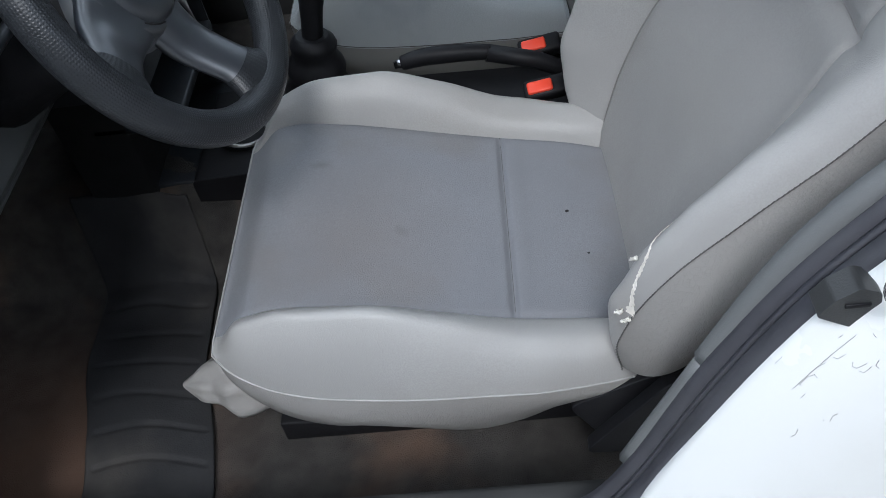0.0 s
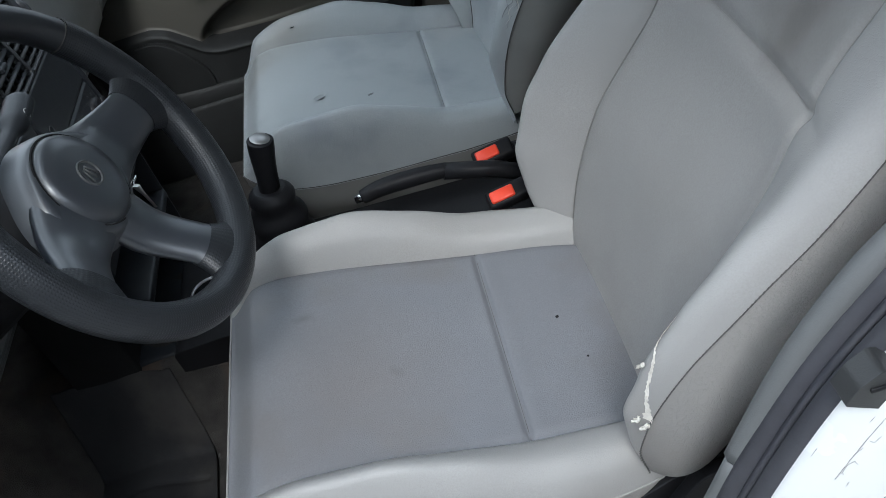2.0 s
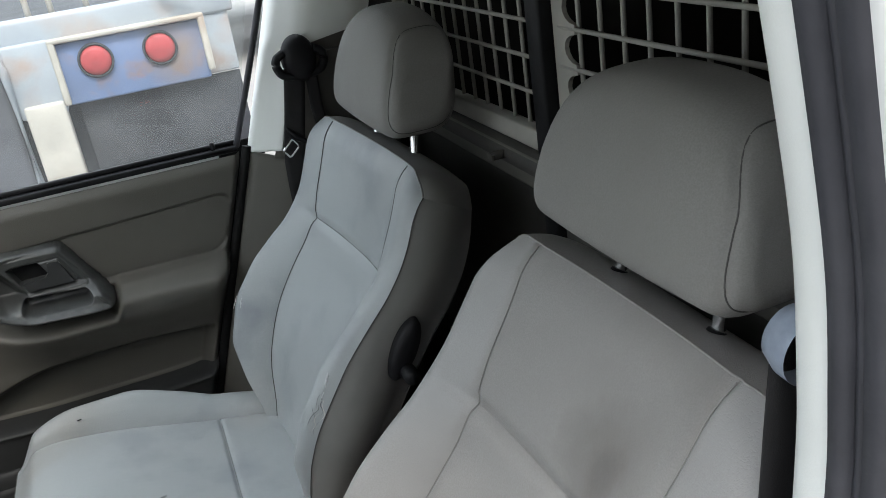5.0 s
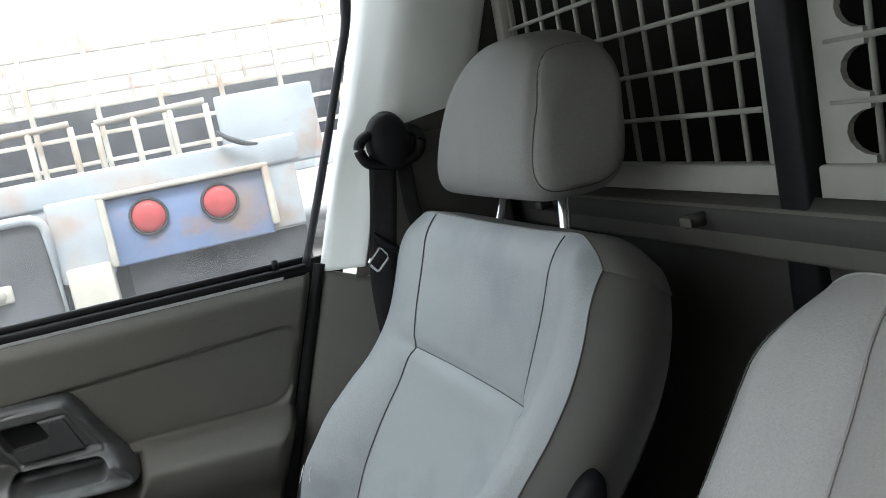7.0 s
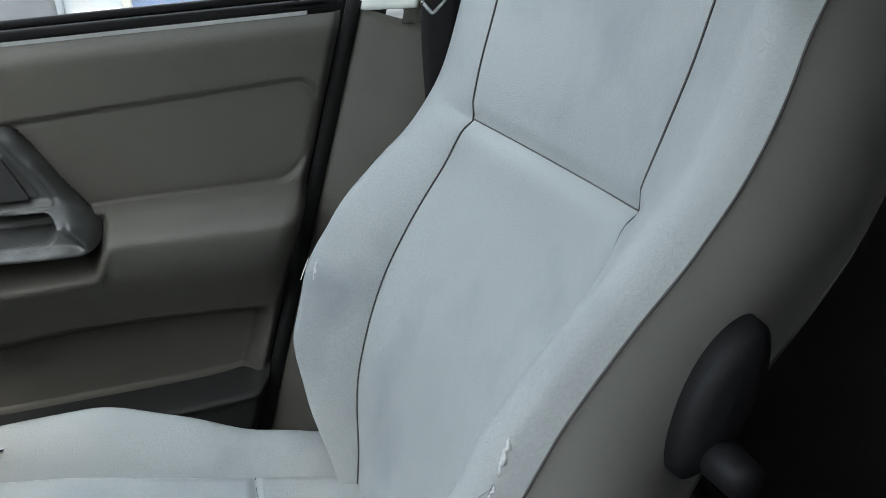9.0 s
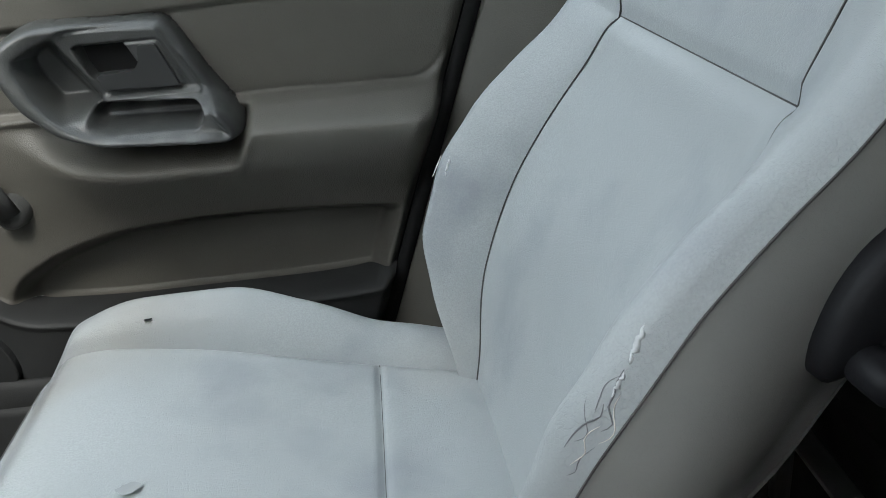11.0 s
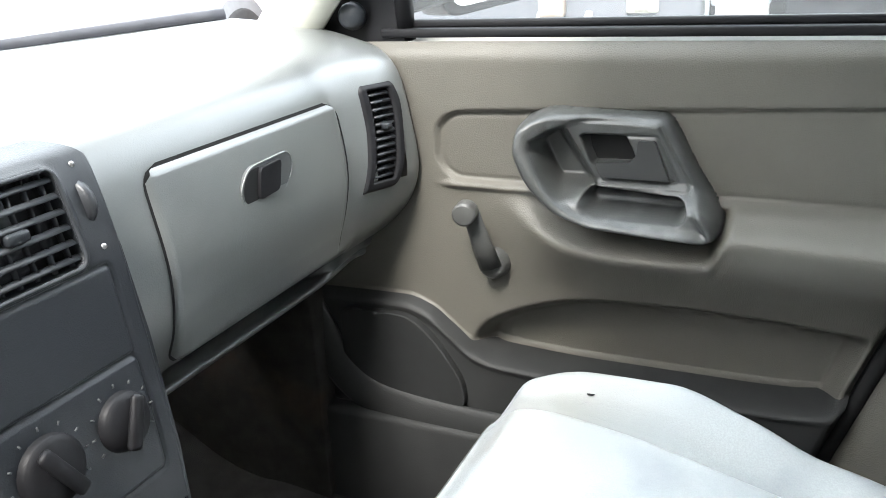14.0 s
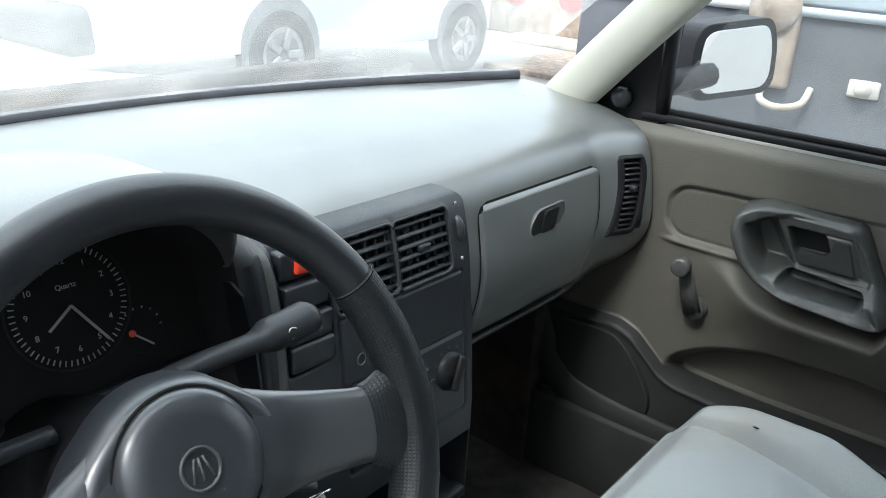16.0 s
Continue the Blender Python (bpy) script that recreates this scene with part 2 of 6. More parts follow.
BULK_RAIL = mat("olive_bulkhead", (0.125, 0.12, 0.105), 0.6, var=0.1, scale=10, bump=0.15, bscale=300)
CAGE = mat("grey_cage_paint", (0.40, 0.39, 0.35), 0.5, var=0.1, scale=20, bump=0.1)
CARGO = mat("cargo_lining", (0.03, 0.028, 0.025), 0.8, var=0.3, scale=4, bump=0.2, bscale=100)
MARK = mat("pale_marks", (0.42, 0.43, 0.43), 0.6, bump=0)
DIRT = mat("dark_smudge", (0.10, 0.095, 0.09), 0.8, bump=0)


def glass_mat(name, tint, gloss, haze=0.0):
    m = bpy.data.materials.new(name)
    m.use_nodes = True
    nt = m.node_tree
    nt.nodes.clear()
    out = nt.nodes.new("ShaderNodeOutputMaterial")
    tr = nt.nodes.new("ShaderNodeBsdfTransparent")
    tr.inputs[0].default_value = (*tint, 1)
    gl = nt.nodes.new("ShaderNodeBsdfGlossy")
    gl.inputs["Roughness"].default_value = 0.03
    fr = nt.nodes.new("ShaderNodeFresnel")
    fr.inputs[0].default_value = gloss
    mx = nt.nodes.new("ShaderNodeMixShader")
    nt.links.new(fr.outputs[0], mx.inputs[0])
    nt.links.new(tr.outputs[0], mx.inputs[1])
    nt.links.new(gl.outputs[0], mx.inputs[2])
    # a thin uneven white film that paints the washed-out glare over the view
    df = nt.nodes.new("ShaderNodeBsdfTranslucent")
    df.inputs[0].default_value = (0.85, 0.84, 0.8, 1)
    tc = nt.nodes.new("ShaderNodeTexCoord")
    nz = nt.nodes.new("ShaderNodeTexNoise")
    nz.inputs["Scale"].default_value = 7
    nz.inputs["Detail"].default_value = 6
    nt.links.new(tc.outputs["Object"], nz.inputs["Vector"])
    mr = nt.nodes.new("ShaderNodeMapRange")
    mr.inputs[1].default_value, mr.inputs[2].default_value = 0.3, 0.7
    mr.inputs[3].default_value, mr.inputs[4].default_value = haze * 0.6, haze * 1.4
    nt.links.new(nz.outputs[0], mr.inputs[0])
    m2 = nt.nodes.new("ShaderNodeMixShader")
    nt.links.new(mr.outputs[0], m2.inputs[0])
    nt.links.new(mx.outputs[0], m2.inputs[1])
    nt.links.new(df.outputs[0], m2.inputs[2])
    nt.links.new(m2.outputs[0], out.inputs[0])
    return m


GLASS = glass_mat("window_glass", (0.87, 0.90, 0.89), 1.45, 0.07)
SCREEN_GLASS = glass_mat("windscreen_glass", (0.90, 0.93, 0.92), 1.45, 0.20)
MIRROR = mat("mirror_glass", (0.62, 0.63, 0.64), 0.05, 1.0, var=0.0, bump=0)


# ---- mesh helpers ----
def sm(a, b, x):
    t = min(1.0, max(0.0, (x - a) / (b - a)))
    return t * t * (3 - 2 * t)


def bell(x, c, w):
    return math.exp(-(((x - c) / w) ** 2))


def curve(x, knots):
    """A smooth line through a few knots (x, value)."""
    if x <= knots[0][0]:
        return knots[0][1]
    if x >= knots[-1][0]:
        return knots[-1][1]
    n = 0
    while x > knots[n + 1][0]:
        n += 1
    (x0, y0), (x1, y1) = knots[n], knots[n + 1]
    h, t = x1 - x0, (x - x0) / (x1 - x0)

    def slope(k):
        if k <= 0 or k >= len(knots) - 1:
            j = max(0, min(len(knots) - 2, k if k == 0 else k - 1))
            return (knots[j + 1][1] - knots[j][1]) / (knots[j + 1][0] - knots[j][0])
        a = (knots[k][1] - knots[k - 1][1]) / (knots[k][0] - knots[k - 1][0])
        b = (knots[k + 1][1] - knots[k][1]) / (knots[k + 1][0] - knots[k][0])
        return 0.0 if a * b <= 0 else 2 * a * b / (a + b)

    m0, m1 = slope(n), slope(n + 1)
    return (2 * t**3 - 3 * t**2 + 1) * y0 + (t**3 - 2 * t**2 + t) * h * m0 + (-2 * t**3 + 3 * t**2) * y1 + (t**3 - t**2) * h * m1


def surf(f, nu, nv, closed_u=False, closed_v=False):
    """A sheet of nu x nv quads over u, v in 0..1."""
    mu, mv = nu + (not closed_u), nv + (not closed_v)
    verts = [tuple(f(i / nu, j / nv)) for i in range(mu) for j in range(mv)]
    faces = [(i * mv + j, ((i + 1) % mu) * mv + j, ((i + 1) % mu) * mv + (j + 1) % mv, i * mv + (j + 1) % mv) for i in range(nu) for j in range(nv)]
    me = bpy.data.meshes.new("sheet")
    me.from_pydata(verts, [], faces)
    uv = me.uv_layers.new(name="sheet")
    flat = [c for i in range(nu) for j in range(nv) for c in (i / nu, j / nv, (i + 1) / nu, j / nv, (i + 1) / nu, (j + 1) / nv, i / nu, (j + 1) / nv)]
    uv.data.foreach_set("uv", flat)
    me.validate()
    me.polygons.foreach_set("use_smooth", [True] * len(me.polygons))
    return me


def without(me, test):
    """The sheet without the faces whose centre passes the test."""
    bm = bmesh.new()
    bm.from_mesh(me)
    gone = [f for f in bm.faces if test(f.calc_center_median())]
    bmesh.ops.delete(bm, geom=gone, context="FACES")
    return bm


def join(*meshes):
    bm = bmesh.new()
    for me in meshes:
        if isinstance(me, bmesh.types.BMesh):
            tmp = bpy.data.meshes.new("tmp")
            me.to_mesh(tmp)
            me.free()
            me = tmp
        bm.from_mesh(me)
    return bm


def thing(name, at, label, category, group="", kind=""):
    ob = new(name)
    ob.location = at
    ob.empty_display_size = 0.05
    return tagged(ob, label, category, group, kind)


def part(name, data, material, parent, label="", thick=0.0):
    """One mesh object, given in world coordinates, under a thing or a part."""
    if isinstance(data, bmesh.types.BMesh):
        me = bpy.data.meshes.new(name)
        data.to_mesh(me)
        data.free()
        data = me
    data.name = name
    data.materials.clear()
    data.materials.append(material)
    ob = new(name, data)
    if thick:
        s = ob.modifiers.new("thickness", "SOLIDIFY")
        s.thickness, s.offset = thick, -1
    if parent is not None:
        ob.parent = parent
        if parent.type == "EMPTY":
            ob.location = -parent.location
        if label:
            ob["label"] = label
    return ob


def alone(name, data, material, label, category, group="", kind="", thick=0.0):
    return tagged(part(name, data, material, None, thick=thick), label, category, group, kind)


def rbox(lo, hi, bevel=0.004, m=None, segs=2):
    """A box with rounded edges between two corners."""
    bm = bmesh.new()
    bmesh.ops.create_cube(bm, size=1)
    for v in bm.verts:
        v.co = Vector([lo[k] + (hi[k] - lo[k]) * (v.co[k] + 0.5) for k in range(3)])
    if bevel:
        bmesh.ops.bevel(bm, geom=bm.edges[:], offset=min(bevel, 0.49 * min(hi[k] - lo[k] for k in range(3))), segments=segs, affect="EDGES", profile=0.5)
    if m is not None:
        bm.transform(m)
    for f in bm.faces:
        f.smooth = True
    return bm


def prism(poly, a, b, axis="y", bevel=0.003, segs=2):
    """A plate: a polygon in the two other axes, from a to b along the axis."""
    k = "xyz".index(axis)
    bm = bmesh.new()

    def spot(p, d):
        q = list(p)
        q.insert(k, d)
        return q

    lo = [bm.verts.new(spot(p, a)) for p in poly]
    hi = [bm.verts.new(spot(p, b)) for p in poly]
    bm.faces.new(lo)
    bm.faces.new(hi[::-1])
    for i in range(len(poly)):
        j = (i + 1) % len(poly)
        bm.faces.new((lo[j], lo[i], hi[i], hi[j]))
    bmesh.ops.recalc_face_normals(bm, faces=bm.faces[:])
    if bevel:
        bmesh.ops.bevel(bm, geom=bm.edges[:], offset=bevel, segments=segs, affect="EDGES", profile=0.5, clamp_overlap=True)
    return bm


def rounded(poly, r, n=5):
    """A polygon with its corners rounded by r."""
    out = []
    for i, p in enumerate(poly):
        p, a, b = Vector(p), Vector(poly[i - 1]), Vector(poly[(i + 1) % len(poly)])
        ra = min(r, 0.45 * (a - p).length, 0.45 * (b - p).length)
        s, e = p + (a - p).normalized() * ra, p + (b - p).normalized() * ra
        for k in range(n + 1):
            t = k / n
            out.append(tuple((1 - t) ** 2 * s + 2 * t * (1 - t) * p + t * t * e))
    return out


def smooth_path(pts, per=6, closed=False):
    pts = [Vector(p) for p in pts]
    out, n = [], len(pts)
    for i in range(n if closed else n - 1):
        p0 = pts[(i - 1) % n] if closed or i > 0 else pts[0]
        p1, p2 = pts[i], pts[(i + 1) % n]
        p3 = pts[(i + 2) % n] if closed or i + 2 < n else pts[-1]
        for k in range(per):
            t = k / per
            out.append(0.5 * ((2 * p1) + (p2 - p0) * t + (2 * p0 - 5 * p1 + 4 * p2 - p3) * t * t + (3 * p1 - p0 - 3 * p2 + p3) * t**3))
    if not closed:
        out.append(pts[-1])
    return out


def tube(pts, r, segs=8, closed=False, flat=1.0, up=(0, 0, 1), caps=True):
    """A round or flattened bar along points; r may be a function of 0..1."""
    pts = [Vector(p) for p in pts]
    n = len(pts)
    verts, faces = [], []
    for i, p in enumerate(pts):
        a = pts[(i - 1) % n] if closed or i else pts[0]
        b = pts[(i + 1) % n] if closed or i < n - 1 else pts[-1]
        d = (b - a).normalized()
        side = d.cross(Vector(up))
        if side.length < 1e-4:
            side = d.cross(Vector((1, 0.1, 0)))
        side.normalize()
        top = side.cross(d).normalized()
        rad = r(i / max(1, n - 1)) if callable(r) else r
        for k in range(segs):
            w = 2 * math.pi * k / segs
            verts.append(tuple(p + side * (rad * math.cos(w)) + top * (rad * flat * math.sin(w))))
    for i in range(n if closed else n - 1):
        j = (i + 1) % n
        for k in range(segs):
            q = (k + 1) % segs
            faces.append((i * segs + k, i * segs + q, j * segs + q, j * segs + k))
    if caps and not closed:
        faces.append(tuple(range(segs - 1, -1, -1)))
        faces.append(tuple((n - 1) * segs + k for k in range(segs)))
    me = bpy.data.meshes.new("bar")
    me.from_pydata(verts, [], faces)
    me.polygons.foreach_set("use_smooth", [len(f) == 4 for f in faces])
    return me


def lathe(profile, m, segs=32):
    """A turned body: (radius, height) pairs about local z, placed by m."""
    def f(u, v):
        k = min(len(profile) - 1, round(v * (len(profile) - 1)))
        r, h = profile[k]
        return m @ Vector((r * math.cos(2 * math.pi * u), r * math.sin(2 * math.pi * u), h))
    return surf(f, segs, len(profile) - 1, closed_u=True)


def aim(at, z_dir, x_dir=(0, 1, 0)):
    """A matrix at a place with its z along z_dir and x near x_dir."""
    z = Vector(z_dir).normalized()
    if abs(z.dot(Vector(x_dir).normalized())) > 0.98:
        x_dir = (1, 0, 0) if abs(z.x) < 0.9 else (0, 1, 0)
    y = z.cross(Vector(x_dir)).normalized()
    x = y.cross(z)
    m = Matrix((x, y, z)).transposed().to_4x4()
    m.translation = at
    return m


def text_mesh(body, size, m, depth=0.0006):
    cu = bpy.data.curves.new("letters", "FONT")
    cu.body, cu.size, cu.extrude = body, size, depth
    cu.align_x, cu.align_y = "CENTER", "CENTER"
    ob = bpy.data.objects.new("letters", cu)
    scene.collection.objects.link(ob)
    me = bpy.data.meshes.new_from_object(ob.evaluated_get(bpy.context.evaluated_depsgraph_get()))
    bpy.data.objects.remove(ob)
    me.transform(m)
    return me

# ---- car body: floor, sills, pillars, roof ----
def rear_edge(z):
    return 0.245 + 0.35 * (z - 0.469)


def floor_z(x, y):
    z = 0.30 + 0.15 * sm(0.17, 0.09, abs(y)) * (1 - 0.3 * sm(0.3, 0.6, x))
    z += 0.75 * max(0.0, -0.52 - x) ** 1.3
    return z + 0.004 * math.sin(31 * x + 3 * math.sin(17 * y)) + 0.003 * math.sin(43 * y + 11 * x)


floor = alone("floor", surf(lambda u, v: (-0.95 + 1.72 * u, -0.645 + 1.29 * v, floor_z(-0.95 + 1.72 * u, -0.645 + 1.29 * v)), 100, 80), CARPET,
              "worn brown-black carpet on the car floor", "floor", kind="structure", thick=0.01)


def sweep_edge(side, path, section, per=6):
    """A strip along the door opening: path of (x, z), section of (offset away from the opening, y)."""
    line = smooth_path([(x, 0, z) for x, z in path], per)
    n = len(line)
    verts, faces, k = [], [], len(section)
    for i, p in enumerate(line):
        d = (line[min(i + 1, n - 1)] - line[max(i - 1, 0)]).normalized()
        out = Vector((d.z, 0, -d.x))
        for o, y in section:
            q = p + out * o
            y2 = y - 0.27 * max(0.0, y - 0.656) * sm(0.85, 1.0, p.z) if side < 0 else y
            verts.append((q.x, side * y2, q.z))
    for i in range(n - 1):
        for j in range(k - 1):
            f = (i * k + j, (i + 1) * k + j, (i + 1) * k + j + 1, i * k + j + 1)
            faces.append(f if side < 0 else f[::-1])
    me = bpy.data.meshes.new("strip")
    me.from_pydata(verts, [], faces)
    me.polygons.foreach_set("use_smooth", [True] * len(faces))
    return me


SILL = [(-0.62, 0.452), (-0.2, 0.452), (0.12, 0.452), (0.22, 0.455), (0.27, 0.475), (0.31, 0.541)]
REAR = [(0.31, 0.541), (0.366, 0.69), (0.412, 0.79), (0.455, 0.855), (0.493, 0.900), (0.514, 0.935), (0.526, 0.99), (0.530, 1.06), (0.529, 1.11), (0.523, 1.19), (0.502, 1.306), (0.49, 1.36)]
RUB = [(0.004, 0.648), (-0.005, 0.651), (-0.005, 0.656), (0.001, 0.662), (0.003, 0.6655), (-0.001, 0.667), (-0.002, 0.669), (0.002, 0.6705), (0.003, 0.673), (-0.003, 0.676), (-0.001, 0.684), (0.003, 0.689), (0.006, 0.688)]
JAMB = [(0.001, 0.683), (0.005, 0.692), (0.017, 0.706), (0.042, 0.720), (0.08, 0.732), (0.16, 0.742), (0.40, 0.755), (0.8, 0.765)]
LOW_TRIM = [(0.004, 0.655), (-0.006, 0.652), (-0.011, 0.646), (-0.010, 0.638), (-0.002, 0.631), (0.012, 0.625), (0.032, 0.618), (0.06, 0.610), (0.12, 0.60), (0.2, 0.605), (0.36, 0.61)]
FOOT_TRIM = [(0.004, 0.655), (-0.006, 0.652), (-0.011, 0.647), (-0.010, 0.641), (0.002, 0.636), (0.03, 0.633), (0.09, 0.632)]
UP_TRIM = [(0.003, 0.654), (-0.004, 0.650), (-0.006, 0.639), (-0.005, 0.628), (0.002, 0.618), (0.016, 0.611), (0.04, 0.606), (0.09, 0.606), (0.125, 0.612), (0.145, 0.628), (0.15, 0.66)]
PAST_PATH = [(rear_edge(z) + 0.010, z) for z in (0.43, 0.55, 0.66, 0.77, 0.86, 0.956)]
PAST = [(0.0, 0.700), (0.001, 0.676), (0.006, 0.666), (0.02, 0.658), (0.05, 0.644), (0.08, 0.628), (0.12, 0.618), (0.2, 0.614), (0.26, 0.616), (0.30, 0.63)]


def past_pt(o, z, deeper=0.0):
    """The far pillar's trim: offset behind the door's edge, and height."""
    return (rear_edge(z) + 0.010 + o, curve(o / 0.62, PAST) - 0.003 + deeper, z)


def past_w(z):
    return 0.053 + 0.132 * sm(1.128, 1.160, z)


for side, nm in ((-1, "driver"), (1, "passenger")):
    strip = sweep_edge(side, SILL + REAR[1:] if side < 0 else SILL[:4], RUB)
    alone("weatherstrip", strip, RUBBER, "ribbed black rubber seal round the door opening", "door seal", kind="structure", thick=0.003)
    jamb = sweep_edge(side, REAR, JAMB)
    if side < 0:
        alone("door_jamb", jamb, PAINT, "white painted door jamb with scratches", "body panel", kind="structure", thick=0.004)
    alone("rocker", sweep_edge(side, SILL[:5], [(0.010, 0.686), (0.02, 0.705), (0.05, 0.735), (0.09, 0.75), (0.16, 0.755)]), PAINT,
          "white painted rocker panel under the door opening", "body panel", kind="structure", thick=0.004)
    low = [(x - 0.009 * sm(0.70, 0.86, z) * sm(0.95, 0.88, z), z) for x, z in REAR[1:5]] + [(0.511, 0.935), (0.517, 0.945)]
    if side < 0:
        alone("lower_seal", sweep_edge(side, REAR[:2], FOOT_TRIM), PILLAR_LOW, "grey trim at the foot of the door pillar", "pillar trim", kind="structure", thick=0.006)
    alone("pillar_trim_low", sweep_edge(side, low if side < 0 else PAST_PATH, LOW_TRIM if side < 0 else PAST), PILLAR_LOW if side < 0 else DOOR_TRIM, "grey plastic lower pillar trim", "pillar trim", kind="structure", thick=0.006)
    up = [(0.512, 0.930)] + [p for p in REAR if p[1] > 0.95] + [(0.47, 1.40)]
    trim = sweep_edge(side, up, UP_TRIM) if side < 0 else surf(lambda u, v: past_pt(u * past_w(0.954 + 0.446 * v), 0.954 + 0.446 * v), 24, 90)
    alone("pillar_trim", trim, PILLAR_TRIM, "pale grey plastic upper pillar trim", "pillar trim", kind="structure", thick=0.006)
    if side > 0:
        alone("belt_recess", surf(lambda u, v: past_pt(0.045 + 0.15 * u, 0.938 + 0.23 * v, 0.014), 12, 12), DOOR_TRIM, "dark recess for the belt in the pillar", "pillar trim", kind="structure", thick=0.004)
    # sill plate inside the opening
    lo, hi = sorted((side * 0.612, side * 0.645))
    alone("sill_plate", rbox((-0.66, lo, 0.29), (0.30, hi, 0.450), 0.01), DOOR_LOW, "dark grey plastic sill plate along the floor", "sill", kind="structure")
    # rear side lining behind the pillar
    lo, hi = sorted((side * 0.64, side * 0.70))
    alone("side_lining", rbox((0.62, lo, 0.25), (2.2, hi, 1.40), 0.01), CARGO, "dark side wall of the cargo space", "side wall", kind="structure")
    lo, hi = sorted((side * 0.60, side * 0.66))
    alone("pillar_filler", prism(rounded([(0.42, 0.30), (0.66, 0.30), (0.70, 0.9), (0.70, 1.40 if side < 0 else 1.12), (0.60 if side < 0 else 0.57, 1.40 if side < 0 else 1.12), (0.55, 0.95)], 0.01), lo, hi, "y", 0.002), BULK,
          "dark panel between pillar and bulkhead", "side wall", kind="structure")
    # front pillar, from the windscreen's foot to the roof
    base, top = Vector((-0.455, side * 0.672, 0.945)), Vector((0.02, side * 0.545, 1.385))
    pil = tube([base.lerp(top, k / 8) + Vector((0, 0, 0.012 * math.sin(math.pi * k / 8))) for k in range(-1, 9)], lambda t: 0.043 - 0.008 * t, 16, flat=0.62, up=(0.3, side * 1.0, 0.2))
    alone("front_pillar", pil, FRONT_TRIM, "beige front pillar beside the windscreen", "pillar trim", kind="structure")
    # kick panel ahead of the door
    lo, hi = sorted((side * 0.60, side * 0.64))
    # carpet colour used to put the shade below the dash into this panel
    alone("kick_panel", prism(rounded([(-0.90, 0.29), (-0.40, 0.29), (-0.40, 0.60), (-0.45, 0.93), (-0.90, 0.93)], 0.02), lo, hi, "y", 0.006), CARPET,
          "kick panel darkened for the footwell shade under the dash", "side wall", kind="structure")
    # roof rail over the door
    lo, hi = sorted((side * 0.52, side * 0.60))
    alone("roof_rail", rbox((0.0, lo, 1.37), (2.2, hi, 1.43), 0.015), PILLAR_TRIM, "pale roof rail over the door", "roof rail", kind="structure")

alone("ceiling", surf(lambda u, v: (-0.02 + 2.25 * u, -0.58 + 1.16 * v, 1.405 + 0.03 * (1 - (2 * v - 1) ** 2) * math.sin(math.pi * min(1, u * 4) / 2)), 20, 16), ROOF_CLOTH,
      "pale cloth headliner under the car roof", "ceiling", kind="structure")
alone("roof_skin", surf(lambda u, v: (-0.05 + 2.3 * u, -0.62 + 1.24 * v, 1.45 + 0.03 * (1 - (2 * v - 1) ** 2)), 12, 12), PAINT, "white painted car roof", "roof", kind="structure", thick=0.004)
alone("tailgate", rbox((2.2, -0.70, 0.2), (2.24, 0.70, 1.44), 0.01), CARGO, "dark closed rear end of the cargo space", "wall", kind="structure")
alone("cargo_floor", rbox((0.74, -0.70, 0.36), (2.2, 0.70, 0.40), 0.004), CARGO, "dark cargo floor behind the cage", "floor", kind="structure")
alone("firewall", rbox((-0.97, -0.72, 0.2), (-0.93, 0.72, 0.96), 0.004), CARPET, "dark firewall behind the pedals", "wall", kind="structure")
alone("hood", surf(lambda u, v: (-1.75 + 1.03 * u, -0.72 + 1.44 * v, 0.865 + 0.075 * math.sin(u * 1.5) - 0.07 * (2 * v - 1) ** 2), 20, 20), PAINT, "white painted car hood", "hood", kind="structure", thick=0.004)


def screen_foot(y):
    return -0.735 + 0.20 * (abs(y) / 0.69) ** 2, 0.972 + 0.015 * (abs(y) / 0.69) ** 2


def screen_pt(u, v):
    y0 = -0.67 + 1.34 * u
    x, z = screen_foot(y0)
    return (x + (0.02 - x) * v, y0 * (1 - 0.19 * v), z + (1.40 - z) * v + 0.03 * math.sin(math.pi * v))


ws = alone("windscreen", surf(screen_pt, 24, 10), SCREEN_GLASS, "clear windscreen over the dashboard", "windscreen", kind="structure")
ws.visible_shadow = False
alone("windscreen_seal", tube([Vector(screen_pt(k / 40, 0.0)) + Vector((0.012, 0, 0.004)) for k in range(41)], 0.011, 8), RUBBER, "black rubber seal at the windscreen foot", "window seal", kind="structure")
for yy in (-0.35, 0.22):
    wiper = thing("wiper", (-0.72, yy, 0.985), "black wiper resting at the windscreen foot", "wiper", "wipers")
    pts = [Vector(screen_pt((yy + 0.67) / 1.34 + 0.33 * k / 10, 0.004 + 0.015 * k / 10)) + Vector((-0.045, 0, -0.012)) for k in range(11)]
    part("blade", tube(pts, 0.004, 6), BLACK_SOFT, wiper)
    part("arm", tube([pts[5] + Vector((-0.05, -0.02, -0.012)), pts[5] + Vector((-0.008, 0, 0.0))], 0.003, 6), BLACK_SOFT, wiper)


sweep_ = smooth_path([(-0.47, 0.628, 0.640), (-0.425, 0.626, 0.585), (-0.395, 0.624, 0.525), (-0.345, 0.622, 0.475), (-0.26, 0.620, 0.455), (-0.10, 0.619, 0.448), (0.16, 0.618, 0.446)], 8)
alone("footwell_trim", tube([p + Vector((0, 0.010, 0)) for p in sweep_], 0.030, 16, flat=0.35, up=(0, 1, 0)), DOOR_LOW, "dark curved trim from the kick panel to the sill", "sill", kind="structure")


